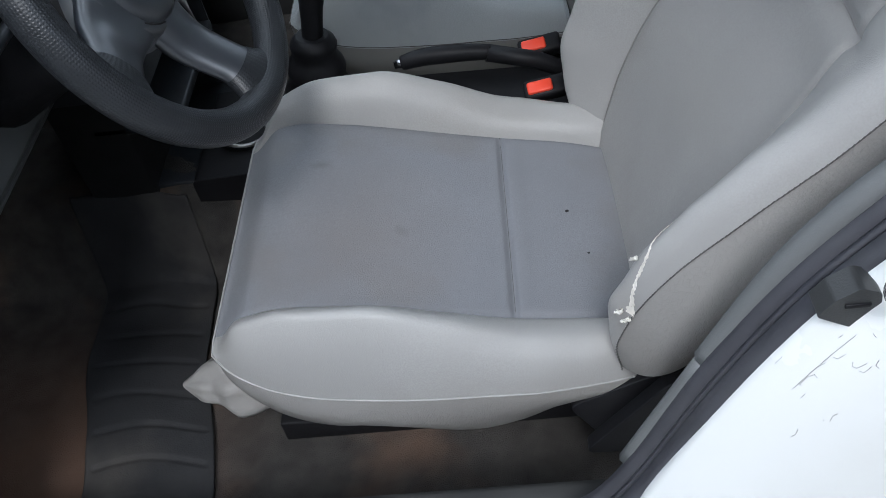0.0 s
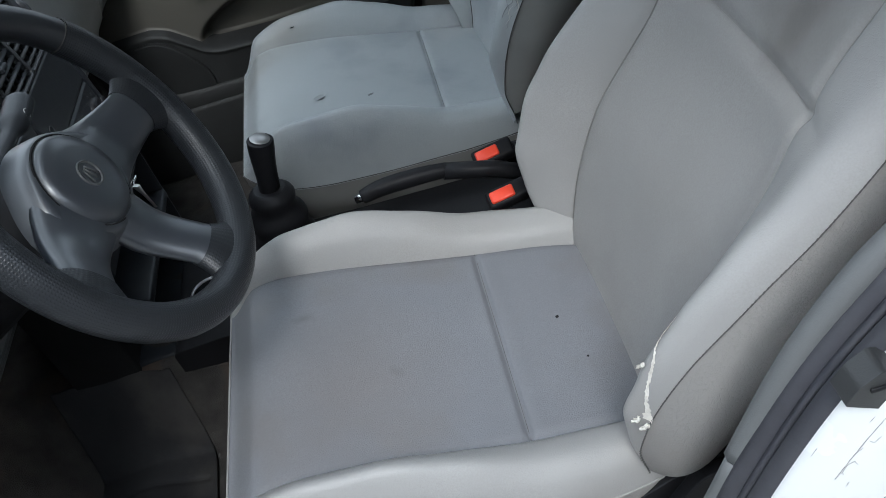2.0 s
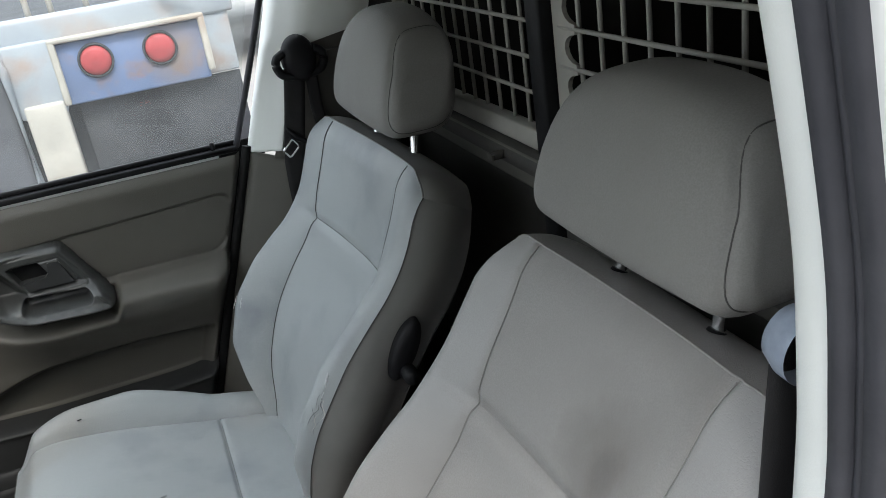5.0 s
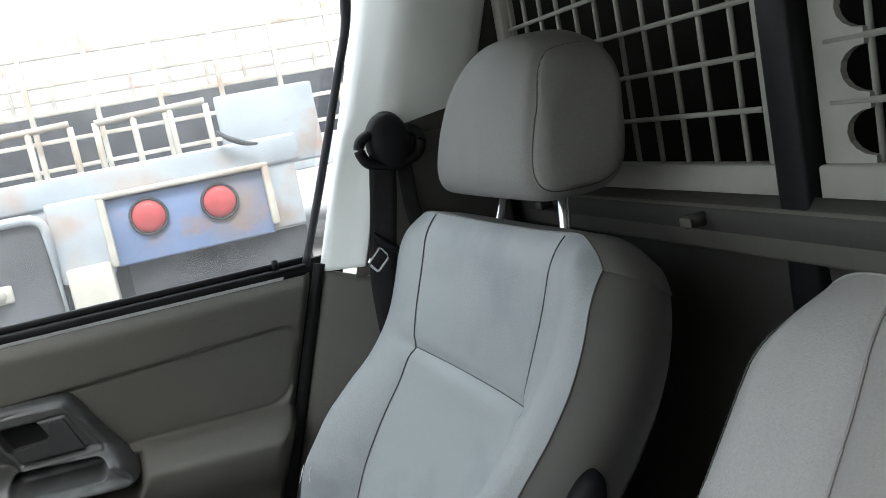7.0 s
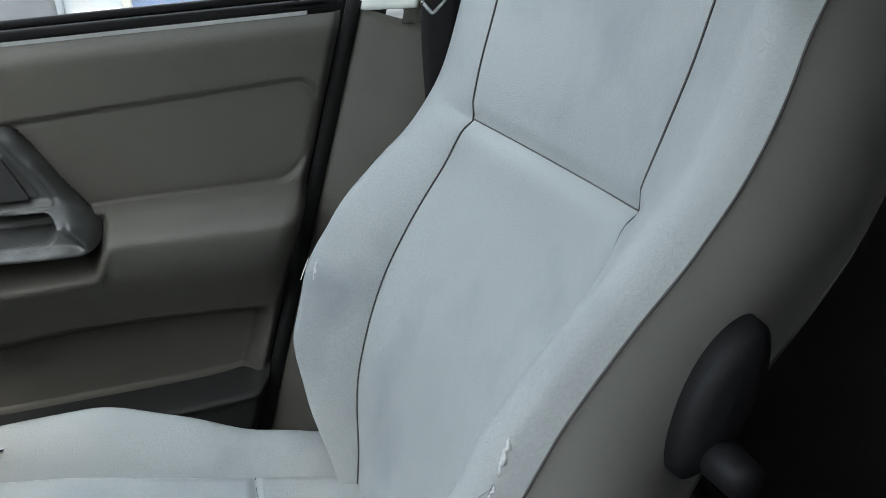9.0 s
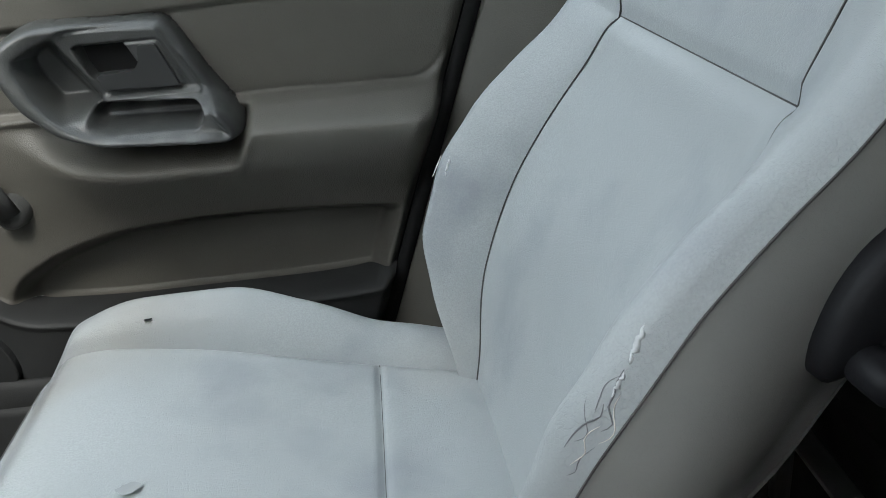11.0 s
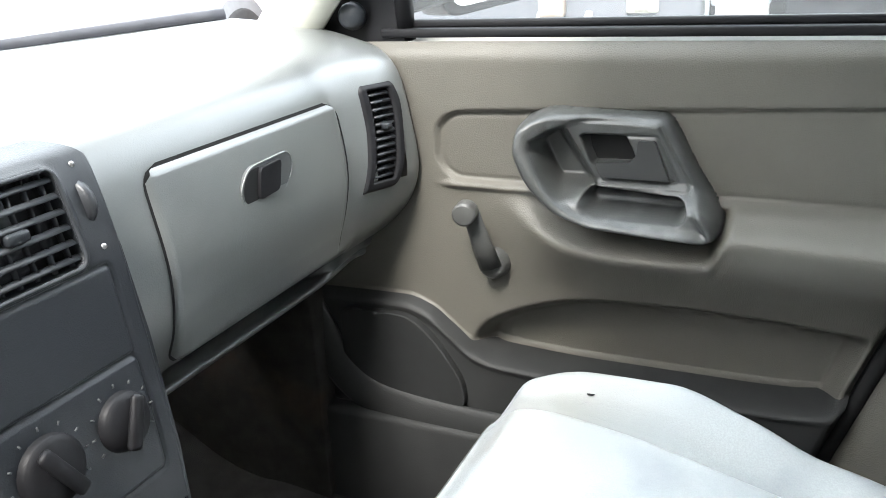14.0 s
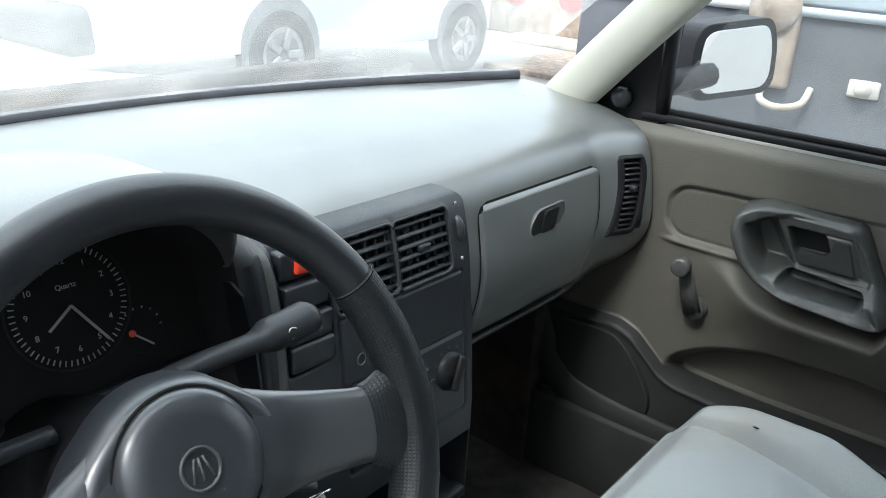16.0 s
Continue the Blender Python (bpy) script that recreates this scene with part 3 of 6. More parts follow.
# ---- bulkhead with the wire cage ----
BX = 0.745
alone("bulkhead", surf(lambda u, v: (BX + 0.004 * math.sin(9 * v) - 0.02 * bell(v, 0.97, 0.03) + (0.02 if v < 0.6 else 0.0) * (1 - v), -0.64 + 1.28 * u, 0.30 + 0.715 * v), 30, 40), BULK,
      "dark steel bulkhead behind the seats", "bulkhead", kind="structure", thick=0.01)
alone("bulkhead_ledge", rbox((BX - 0.022, -0.64, 0.964), (BX + 0.01, 0.64, 1.011), 0.004), BULK_RAIL, "pressed ledge across the dark bulkhead", "bulkhead", kind="structure")


def cage_panel(y0, y1, scallops):
    z0, z1 = 1.012, 1.395
    cg = thing("partition_screen", (BX, (y0 + y1) / 2, z0), "grey painted wire mesh screen above the bulkhead", "wire screen", "wire screens")
    part("lower_rail", rbox((BX - 0.012, y0, z0), (BX + 0.012, y1, z0 + 0.034), 0.003), CAGE, cg)
    part("upper_rail", rbox((BX - 0.012, y0, z1 - 0.03), (BX + 0.012, y1, z1), 0.003), CAGE, cg)
    inner, outer = (y1, y0) if scallops else (y0, y1)
    s = 1 if outer > inner else -1
    lo, hi = sorted((outer, outer - s * 0.025))
    part("side_rail", rbox((BX - 0.012, lo, z0 + 0.034), (BX + 0.012, hi, z1 - 0.03), 0.003), CAGE, cg)
    if scallops:
        # inner rail cut by a row of round-ended slots
        bm = bmesh.new()
        edge, step = inner - 0.052, 0.0475
        z, left, right = z0 + 0.034, [], []
        k = 0
        pts = [(inner, z0 + 0.034)]
        outl = [(edge, z0 + 0.034)]
        while z + step < z1 - 0.03:
            outl.append((edge, z + 0.006))
            for a in range(9):
                w = math.pi * a / 8
                outl.append((edge + 0.026 * math.sin(w), z + 0.006 + 0.0355 * (1 - math.cos(w)) / 2))
            z += step
        outl.append((edge, z1 - 0.03))
        poly = outl + [(inner, z1 - 0.03), (inner, z0 + 0.034)]
        part("slotted_rail", prism(poly, BX - 0.003, BX + 0.003, "x", 0.0), CAGE, cg, "grey plate with round-ended slots")
    else:
        lo, hi = sorted((inner, inner + s * 0.012))
        part("side_rail", rbox((BX - 0.010, lo, z0 + 0.034), (BX + 0.012, hi, z1 - 0.03), 0.003), CAGE, cg)
    step = 0.0475
    ya, yb = min(y0, y1) + 0.02, max(y0, y1) - 0.012
    up_mesh = tube([(0, 0, z0 + 0.03), (0, 0, z1 - 0.02)], 0.0030, 6)
    n = int((yb - ya) / step)
    for k in range(1, n + 1):
        b = part("wire", up_mesh, CAGE, cg)
        b.location = b.location + Vector((BX + 0.004, inner + s * (0.052 if scallops else 0.012) + s * step * (k - 1 + (0 if scallops else 0.9)), 0))
    cross = tube([(0, ya, 0), (0, yb, 0)], 0.0030, 6)
    z = z0 + 0.034 + step
    while z < z1 - 0.03:
        b = part("wire", cross, CAGE, cg)
        b.location = b.location + Vector((BX - 0.001, 0, z))
        z += step
    return cg


cage_panel(0.070, 0.625, False)
cage_panel(-0.625, 0.022, True)
alone("cage_post", rbox((BX - 0.02, 0.027, 0.75), (BX + 0.015, 0.064, 1.40), 0.004), BLACK_SOFT, "black upright post between the cage panels", "post")
for yy in (0.167, 0.506, -0.25, -0.5):
    bolt = thing("wing_bolt", (BX - 0.03, yy, 0.995), "small dark wing bolt in the bulkhead", "bolt", "bulkhead bolts")
    part("shank", lathe([(0.0, -0.004), (0.007, -0.004), (0.007, 0.02), (0.0, 0.02)], aim((BX - 0.025, yy, 0.997), (-1, 0, 0)), 12), BULK, bolt)
    part("wing", rbox((BX - 0.046, yy - 0.009, 0.992), (BX - 0.043, yy + 0.009, 1.001), 0.001), BULK_RAIL, bolt)


# ---- seats ----
XF, XR = -0.102, 0.40
D = Vector((0.51, 0, 0.86))
NB = Vector((-0.86, 0, 0.51))


def cushion_we(x):
    return curve(x, [(-0.108, 0.150), (-0.10, 0.172), (-0.07, 0.194), (-0.03, 0.206), (0.03, 0.215), (0.145, 0.222), (0.22, 0.222), (0.28, 0.216), (0.40, 0.19)])


def cushion_wi(x):
    return curve(x, [(-0.108, 0.146), (-0.06, 0.155), (0.0, 0.153), (0.08, 0.151), (0.22, 0.147), (0.40, 0.138)])


def cushion_zp(x):
    return curve(x, [(-0.108, 0.580), (-0.07, 0.562), (-0.03, 0.548), (0.03, 0.540), (0.2, 0.534), (0.40, 0.520)])


def cushion_z(x, a, puff):
    zi = curve(x, [(-0.108, 0.588), (-0.08, 0.604), (-0.03, 0.614), (0.03, 0.606), (0.08, 0.595), (0.14, 0.580), (0.217, 0.562), (0.30, 0.546), (0.40, 0.515)]) + puff
    zr = curve(x, [(-0.108, 0.590), (-0.05, 0.638), (0.0, 0.653), (0.07, 0.652), (0.147, 0.626), (0.233, 0.588), (0.325, 0.570), (0.40, 0.55)]) + 0.5 * puff
    wi, we, zp = cushion_wi(x), cushion_we(x), cushion_zp(x)
    if a <= wi:
        z = zi + 0.006 * (a / wi) ** 2 - 0.003
        z -= 0.007 * bell(x, 0.217, 0.0036) * sm(wi + 0.001, wi - 0.01, a)
        z += 0.0015 * bell(x, 0.23, 0.012) * sm(wi + 0.001, wi - 0.01, a)
    else:
        t = (a - wi) / max(0.02, we - wi)
        z = curve(t, [(0, zi + 0.003), (0.25, zi + 0.003 + 0.6 * (zr - zi)), (0.58, zr), (0.82, zr - 0.20 * (zr - zp)), (0.95, zr - 0.58 * (zr - zp)), (1.0, zp)])
    z -= 0.0045 * bell(a, wi, 0.0035)
    f = sm(-0.104, -0.058, x) ** 0.5
    return zp + (z - zp) * f


def seat(yc, out, dx, dz, insert, lower, upper, bolster, name, label, puff=0.0, yaw=0.0, head_z=1.118, upright=0.006, side_mat=None, drop=(0, 0), wide=0.0, sag=None, reach=0.0, crown=0.580):
    side_mat = side_mat or LEATHER_SIDE
    st = thing(name, (0.12 + dx, yc, 0.31), label, "car seat", "front seats")
    O = Vector((dx, yc, dz))
    OC = O + Vector((drop[0], 0, drop[1]))
    P0 = Vector((0.509, 0, 0.856))
    turn = Matrix.Rotation(radians(yaw), 3, 'Z')

    def xs(u):
        return XF + (XR - XF) * u

    def fore(p):
        # a longer front edge of the cushion
        return OC + p - Vector((reach * sm(0.08, -0.07, p.x), 0, 0))

    # cushion
    part("cushion_panel", surf(lambda u, v: fore(Vector((xs(u), cushion_wi(xs(u)) * (2 * v - 1), cushion_z(xs(u), abs(cushion_wi(xs(u)) * (2 * v - 1)), puff)))), 190, 44), insert, st,
         "seat panel with a cross crease")
    fold = [(0.217, cushion_wi(0.217) * (2 * k / 30 - 1)) for k in range(31)]
    part("crease_seam", tube([fore(Vector((x, a, cushion_z(x, abs(a), puff) + 0.0002))) for x, a in fold], 0.0006, 5), THREAD, st, "dark sewn crease")
    for s in (-1, 1):
        def bol(u, v, s=s):
            x = xs(u)
            a = cushion_wi(x) + (cushion_we(x) - cushion_wi(x)) * v
            a = max(a, cushion_wi(x) + 0.002 * v)
            z = cushion_z(x, a, puff)
            z += 0.0012 * math.sin(70 * x + 9 * s) * bell(v, 0.6, 0.3) * sm(0.1, 0.3, x)
            return fore(Vector((x, s * a, z)))
        part("cushion_bolster", surf(bol, 90, 22), bolster, st)

    def rim(u):
        # near side from the back, round the front, far side to the back
        if u < 0.42:
            x = XR + (XF - XR) * (u / 0.42) ** 0.8
            return Vector((x, -cushion_we(x), cushion_zp(x)))
        if u > 0.58:
            x = XR + (XF - XR) * ((1 - u) / 0.42) ** 0.8
            return Vector((x, cushion_we(x), cushion_zp(x)))
        return Vector((XF, cushion_we(XF) * (u - 0.5) / 0.08, cushion_zp(XF)))

    def skirt(u, v):
        p = rim(u)
        c = Vector((0.12, 0, p.z))
        d = (p - c)
        d.z = 0
        d.normalize()
        hem = 0.450 + 0.030 * (sm(0.17, 0.02, min(u, 1 - u)) + sm(0.30, 0.42, min(u, 1 - u))) + 0.004 * math.sin(31 * u)
        bulge = 0.008 * math.sin(math.pi * v) - 0.022 * v + 0.004 * math.sin(23 * u + 4 * v) * v
        q = p + d * bulge
        q.z = p.z + (hem - p.z) * v
        return fore(q)
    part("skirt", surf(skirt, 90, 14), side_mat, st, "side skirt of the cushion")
    part("piping", tube([fore(rim(k / 110)) + Vector((0, 0, 0.002)) for k in range(111)], 0.0013 if out < 0 else 0.0008, 6), SEAM if out < 0 else THREAD, st)
    part("pan", rbox((dx - 0.08, yc - 0.16, 0.475 + dz), (dx + 0.34, yc + 0.16, 0.51 + dz), 0.02), BLACK_SOFT, st, "black seat pan")
    for s in (-1, 1):
        part("rail", rbox((dx - 0.10, yc + s * 0.10 - 0.015, 0.305), (dx + 0.40, yc + s * 0.10 + 0.015, 0.345), 0.004), BLACK_SOFT, st, "dark steel seat rail")
        part("rail_leg", rbox((dx + 0.02, yc + s * 0.10 - 0.012, 0.34), (dx + 0.06, yc + s * 0.10 + 0.012, 0.43), 0.004), BLACK_SOFT, st)
        part("rail_leg", rbox((dx + 0.28, yc + s * 0.10 - 0.012, 0.34), (dx + 0.32, yc + s * 0.10 + 0.012, 0.43), 0.004), BLACK_SOFT, st)

    # backrest
    def wi(s):
        return curve(s, [(-0.04, 0.146), (0.04, 0.158), (0.13, 0.166), (0.22, 0.164), (0.31, 0.152), (0.40, 0.142), (0.5, 0.148), (0.6, 0.155)]) + wide * sm(0.0, 0.1, s) * sm(0.42, 0.32, s)

    def wo(s):
        return curve(s, [(-0.04, 0.19), (0.0, 0.198), (0.06, 0.212), (0.13, 0.224), (0.20, 0.233), (0.28, 0.236), (0.36, 0.235), (0.45, 0.234), (0.51, 0.231), (0.54, 0.224), (0.56, 0.212), (0.6, 0.195)]) + wide * sm(0.1, 0.25, s)

    def hb(s):
        return curve(s, [(-0.04, -0.035), (0.03, 0.006), (0.08, 0.048), (0.13, 0.075), (0.20, 0.084), (0.28, 0.073), (0.36, 0.048), (0.44, 0.030), (0.53, 0.022), (0.58, 0.010)])

    def he(s):
        return hb(s) * (1 - 0.2 * sm(0.05, 0.12, s) - 0.15 * sm(0.15, 0.38, s)) - 0.004

    def hi(s):
        return curve(s, [(-0.04, 0.0), (0.04, 0.010), (0.13, 0.016), (0.28, 0.016), (0.40, 0.013), (0.6, 0.013)])

    def hc(s):
        h = -0.034 * sm(0.24, -0.02, s) + 0.004 * bell(s, 0.2, 0.12) - 0.006 * bell(s, 0.40, 0.008) + 0.003 * bell(s, 0.375, 0.022) + 0.006 * bell(s, 0.44, 0.05)
        return h

    SE = crown - 0.028
    groove = 0.0018 if sag else 0.0045
    sewn = THREAD if sag else LEATHER_SIDE

    def top_s(a):
        return crown - 0.028 * min(1.0, max(0.0, (abs(a) - 0.168) / (wo(SE) - 0.168))) ** 3.0

    def soft_top(s, a):
        return 0.012 * max(0.0, 1 - (top_s(a) - s) / 0.045) ** 2

    def back_h(s, a):
        i, o, b, c = wi(s), wo(s), hb(s), hc(s)
        if a <= i:
            return c + hi(s) * (a / i) ** 2.4 - groove * bell(a, i, 0.0035) - soft_top(s, a)
        t = (a - i) / (o - i)
        e = he(s)
        h = curve(t, [(0, c + hi(s)), (0.35, c + hi(s) + 0.58 * (b - c - hi(s))), (0.70, b), (0.87, b - 0.3 * (b - e)), (1.0, e)])
        h -= groove * bell(a, i, 0.0035) + soft_top(s, a)
        return h + 0.0010 * math.sin(95 * s + 3 * math.sin(40 * a)) * math.sin(math.pi * t) * sm(0.5, 0.2, s)

    def deep(s):
        return (-0.074 - 0.030 * sm(0.08, 0.5, s)) * (0.66 + 0.18 * sm(0.1, 0.5, s) if sag else 1.0)

    def at(s, v, h):
        h += upright * sm(0.36, 0.60, s)
        if sag:
            # the worn back stands a little askew: shifts of the seams, in millimetres
            g, a = (1 if v > 0 else -1), abs(v)
            vi, hi_, vo, ho = (curve(s, sag[g][k]) * 0.001 for k in range(4))
            mid = 0.0005 * (curve(s, sag[1][1]) + curve(s, sag[-1][1]))
            i, o = wi(s), wo(s)
            if a < i:
                k = a / i
                v, h = v + g * vi * k, h + mid + (hi_ - mid) * k
            else:
                k = min(1.0, (a - i) / (o - i))
                v, h = v + g * (vi + (vo - vi) * k), h + hi_ + (ho - hi_) * k
        return O + P0 + turn @ (D * (s - 0.40) + NB * h + Vector((0, v, 0)))

    part("back_panel", surf(lambda u, v: at(-0.03 + 0.43 * u, wi(-0.03 + 0.43 * u) * (2 * v - 1), back_h(-0.03 + 0.43 * u, abs(wi(-0.03 + 0.43 * u) * (2 * v - 1)))), 70, 40), lower, st, "lower backrest panel")
    part("back_panel", surf(lambda u, v: at(0.40 + (crown - 0.40) * u, wi(0.40 + (crown - 0.40) * u) * (2 * v - 1), back_h(0.40 + (crown - 0.40) * u, abs(wi(0.40 + (crown - 0.40) * u) * (2 * v - 1)))), 50, 40), upper, st, "upper backrest panel")
    for sgn in (-1, 1):
        def bb(u, v, sgn=sgn):
            s0 = -0.03 + 0.055 * sm(0.4, 1.0, v)
            s1 = 0.565
            for _ in range(8):
                s1 = 0.5 * s1 + 0.5 * top_s(wi(s1) + (wo(s1) - wi(s1)) * v)
            s = s0 + (s1 - s0) * u
            a = wi(s) + (wo(s) - wi(s)) * v
            return at(s, sgn * a, back_h(s, a))
        part("back_bolster", surf(bb, 110, 24), bolster, st)

        def side(u, v, sgn=sgn):
            hv = 0.03 - 0.13 * v
            s0 = 0.4 + (0.560 - 0.856 - 0.51 * hv) / 0.86
            s = s0 + (SE + 0.004 - s0) * u
            h0 = he(s) - soft_top(s, wo(s))
            h = h0 + (deep(s) - h0) * v
            return at(s, sgn * (wo(s) + (0.010 + 0.014 * sm(0.4, 0.12, s)) * math.sin(math.pi * min(1, v * 1.15)) - 0.02 * v * v), h)
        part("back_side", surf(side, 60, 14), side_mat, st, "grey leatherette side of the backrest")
        seam = []
        for k in range(81):
            s = 0.02 + (crown - 0.048) * k / 80
            seam.append(at(s, sgn * (wo(s) + 0.001), he(s) - soft_top(s, wo(s)) + 0.0005))
        part("outer_seam", tube(seam, 0.0005 if out < 0 else 0.0008, 5), THREAD, st, "stitched seam")
        if out < 0:
            long = smooth_path(seam, 3)
            dash = [rbox((-0.0013, -0.0005, -0.0004), (0.0013, 0.0005, 0.0007), 0.0002, aim(long[k], NB, long[k + 1] - long[k]), 1) for k in range(4, len(long) - 2, 2)]
            part("stitches", join(*dash), THREAD, st, "dark thread stitches along the seam")
        inner = []
        for k in range(81):
            s = -0.02 + (crown + 0.017) * k / 80
            inner.append(at(s, sgn * wi(s), back_h(s, wi(s)) + 0.0009))
        part("inner_seam", tube(inner, 0.0008, 5), sewn, st, "stitched seam")
    part("cross_seam", tube([at(0.40, wi(0.40) * (2 * k / 30 - 1), back_h(0.40, abs(wi(0.40) * (2 * k / 30 - 1))) + 0.0004) for k in range(31)], 0.0006, 5), sewn, st, "stitched seam")

    def top_edge(v):
        # front edge of the top, from one shoulder to the other
        a = wo(SE) * math.sin(math.pi * (v - 0.5))
        s = top_s(a)
        return s, a, back_h(s, abs(a))

    def top(u, v):
        s, a, h0 = top_edge(v)
        h = h0 + (deep(s) - h0) * u
        return at(s + 0.012 * math.sin(math.pi * u) * (1 - (a / 0.25) ** 4), a * (1 + (0.003 * sm(0.0, 0.1, u) + 0.010 * math.sin(math.pi * min(1, u * 1.15)) - 0.02 * u * u) / 0.234), h)
    part("back_top", surf(top, 14, 40), side_mat, st, "grey top of the backrest")
    part("top_piping", tube([at(top_edge(k / 60)[0], top_edge(k / 60)[1], top_edge(k / 60)[2] - 0.0002) for k in range(61)], 0.0012, 6), side_mat, st)
    part("back_shell", surf(lambda u, v: at(-0.03 + (0.03 + top_s(wo(SE) * (2 * v - 1))) * u, (wo(-0.03 + 0.6 * u) - 0.02) * (2 * v - 1), deep(-0.03 + 0.6 * u) - 0.012 * math.sin(math.pi * u) * math.sin(math.pi * v)), 30, 20), side_mat, st, "grey rear face of the backrest")

    # headrest on two chrome posts
    hc0 = Vector((0.652 + dx - 0.9 * (upright - 0.006), yc + 0.004 * yaw, head_z + (0.0 if yc > 0 else 0.003)))

    def seam_y(w):
        return 0.138 - 0.022 * max(0.0, math.sin(w)) ** 1.5

    def head(u, v, grow=0.0):
        # sections across the car, squarish and rounded, closing over soft side panels
        w = 2 * math.pi * u
        y = 0.150 * math.sin(math.pi * (min(max(v, 0.06), 0.94) - 0.06) / 0.88 - math.pi / 2)
        k = max(0.0, (abs(y) - 0.118) / 0.032)
        e = 1 - math.sqrt(max(0.0, 1 - k * k))
        close = min(1.0, min(v, 1 - v) / 0.06)
        hx, hz = (0.054 - 0.022 * e) * close + grow, ((0.079 if yc > 0 else 0.072) - 0.030 * e) * close + grow
        cx = math.copysign(abs(math.cos(w)) ** 0.55, math.cos(w))
        cz = math.copysign(abs(math.sin(w)) ** 0.62, math.sin(w))
        dome = (0.012 - 0.040 * (abs(y) / 0.15) ** 2.6) * max(0.0, cz) * close
        x = hx * cx * (1 - 0.16 * cz) + 0.016 * cz * close - 0.008 * max(0.0, -cx) * (1 - (y / 0.15) ** 2) * close
        pinch = 0.0035 * bell(abs(y), seam_y(w), 0.004) * close
        return hc0 + Vector((x - pinch * cx, y * (1 - 0.05 * cz * close), hz * cz + dome - pinch * cz))
    hr = part("headrest", surf(head, 96, 80, closed_u=True), HEAD_LEATHER, st, "padded grey headrest")
    for sv in (-1, 1):
        ring = [head(k / 96, 0.06 + 0.88 * (0.5 + math.asin(sv * seam_y(k * math.pi / 48) / 0.150) / math.pi), 0.0004) for k in range(97)]
        part("headrest_seam", tube(ring, 0.0007, 5), THREAD, hr, "dark stitched seam")
    for s in (-1, 1):
        b0 = at(0.562 if sag else 0.585, s * 0.073 - (0.014 if sag else 0.0), -0.040 if sag else -0.045)
        p = [b0 - D * 0.03, b0 + D * 0.008, b0.lerp(hc0 + Vector((0.0, s * 0.073 - (0.010 if sag else 0.0), -0.06)), 0.6), hc0 + Vector((0.0, s * 0.073 - (0.010 if sag else 0.0), -0.05))]
        part("post", tube(smooth_path(p, 5), 0.0062, 12), CHROME, hr, "chrome headrest post")
        part("collar", lathe([(0.0, 0.002), (0.008, 0.002), (0.0095, -0.002), (0.0095, -0.012)], aim(b0 + D * 0.005, D), 16), BLACK_SOFT, hr, "black plastic collar")
    # hinge cover and reclining knob on the inner side
    for s in (-1, 1):
        hg = at(0.0, s * 0.222, -0.045)
        part("hinge_cover", prism(rounded([(hg.x - 0.07, hg.z - 0.07), (hg.x + 0.06, hg.z - 0.07), (hg.x + 0.085, hg.z + 0.05), (hg.x + 0.02, hg.z + 0.06)], 0.02), hg.y - 0.008, hg.y + 0.008, "y", 0.004), BLACK_SOFT, st, "black hinge cover")
    cov = rounded([(dx + 0.262, 0.490 + dz), (dx + 0.345, 0.535 + dz), (dx + 0.395, 0.553 + dz), (dx + 0.42, 0.50 + dz), (dx + 0.40, 0.36), (dx + 0.335, 0.36)], 0.012)
    lo, hi_ = sorted((yc + out * 0.214, yc + out * 0.200))
    part("side_cover", prism(cov, lo, hi_, "y", 0.004), BLACK_SOFT, st, "black plastic seat side cover")
    kn = at(0.335, -out * (0.256 + wide), -0.024)
    cover = part("recliner_cover", lathe([(0.0, 0.007), (0.012, 0.006), (0.020, 0.003), (0.023, -0.002), (0.024, -0.02)], aim(kn, (0, -out, 0.05), (0.51, 0, 0.86)) @ Matrix.Diagonal((2.0, 0.78, 1, 1)), 32), BLACK_SOFT, st, "black oval recliner cover")
    part("recliner_knob", lathe([(0.0, 0.030), (0.008, 0.029), (0.011, 0.024), (0.012, 0.008), (0.012, 0.0)], aim(at(0.308, -out * (0.258 + wide), -0.034), (0, -out, 0.05)), 20), BLACK_SOFT, cover, "black recliner knob")
    return st, at, back_h, wi, wo, OC


SAG = {1: ([(-0.03, -30), (0.04, -24), (0.08, -12), (0.13, -4), (0.25, -6), (0.4, -6), (0.56, -1)], [(-0.03, -2), (0.05, 3), (0.1, 7), (0.2, 10), (0.3, 14), (0.4, 12), (0.56, 10)],
           [(-0.03, -70), (0.04, -58), (0.08, -36), (0.13, -11), (0.2, -4), (0.4, -4), (0.56, 2)], [(-0.03, -4), (0.1, 4), (0.3, 8), (0.56, 8)]),
       -1: ([(-0.03, 0), (0.1, -2), (0.25, -6), (0.38, -3), (0.45, 4), (0.56, 10)], [(-0.03, 1), (0.25, 0), (0.35, -4), (0.45, -11), (0.56, -6)],
            [(-0.03, 10), (0.1, 13), (0.2, 9), (0.3, 0), (0.35, -2), (0.4, 2), (0.45, 9), (0.5, 14), (0.56, 15)], [(-0.03, -10), (0.1, -7), (0.2, 2), (0.3, 12), (0.35, 14), (0.4, 11), (0.5, 4), (0.56, 6)])}
drv, d_at, d_h, d_wi, d_wo, d_o = seat(-0.34, -1, 0.0, 0.0, FABRIC, LEATHER_BACK, LEATHER_BACK, LEATHER, "driver_seat", "worn grey leatherette driver seat with a torn bolster")
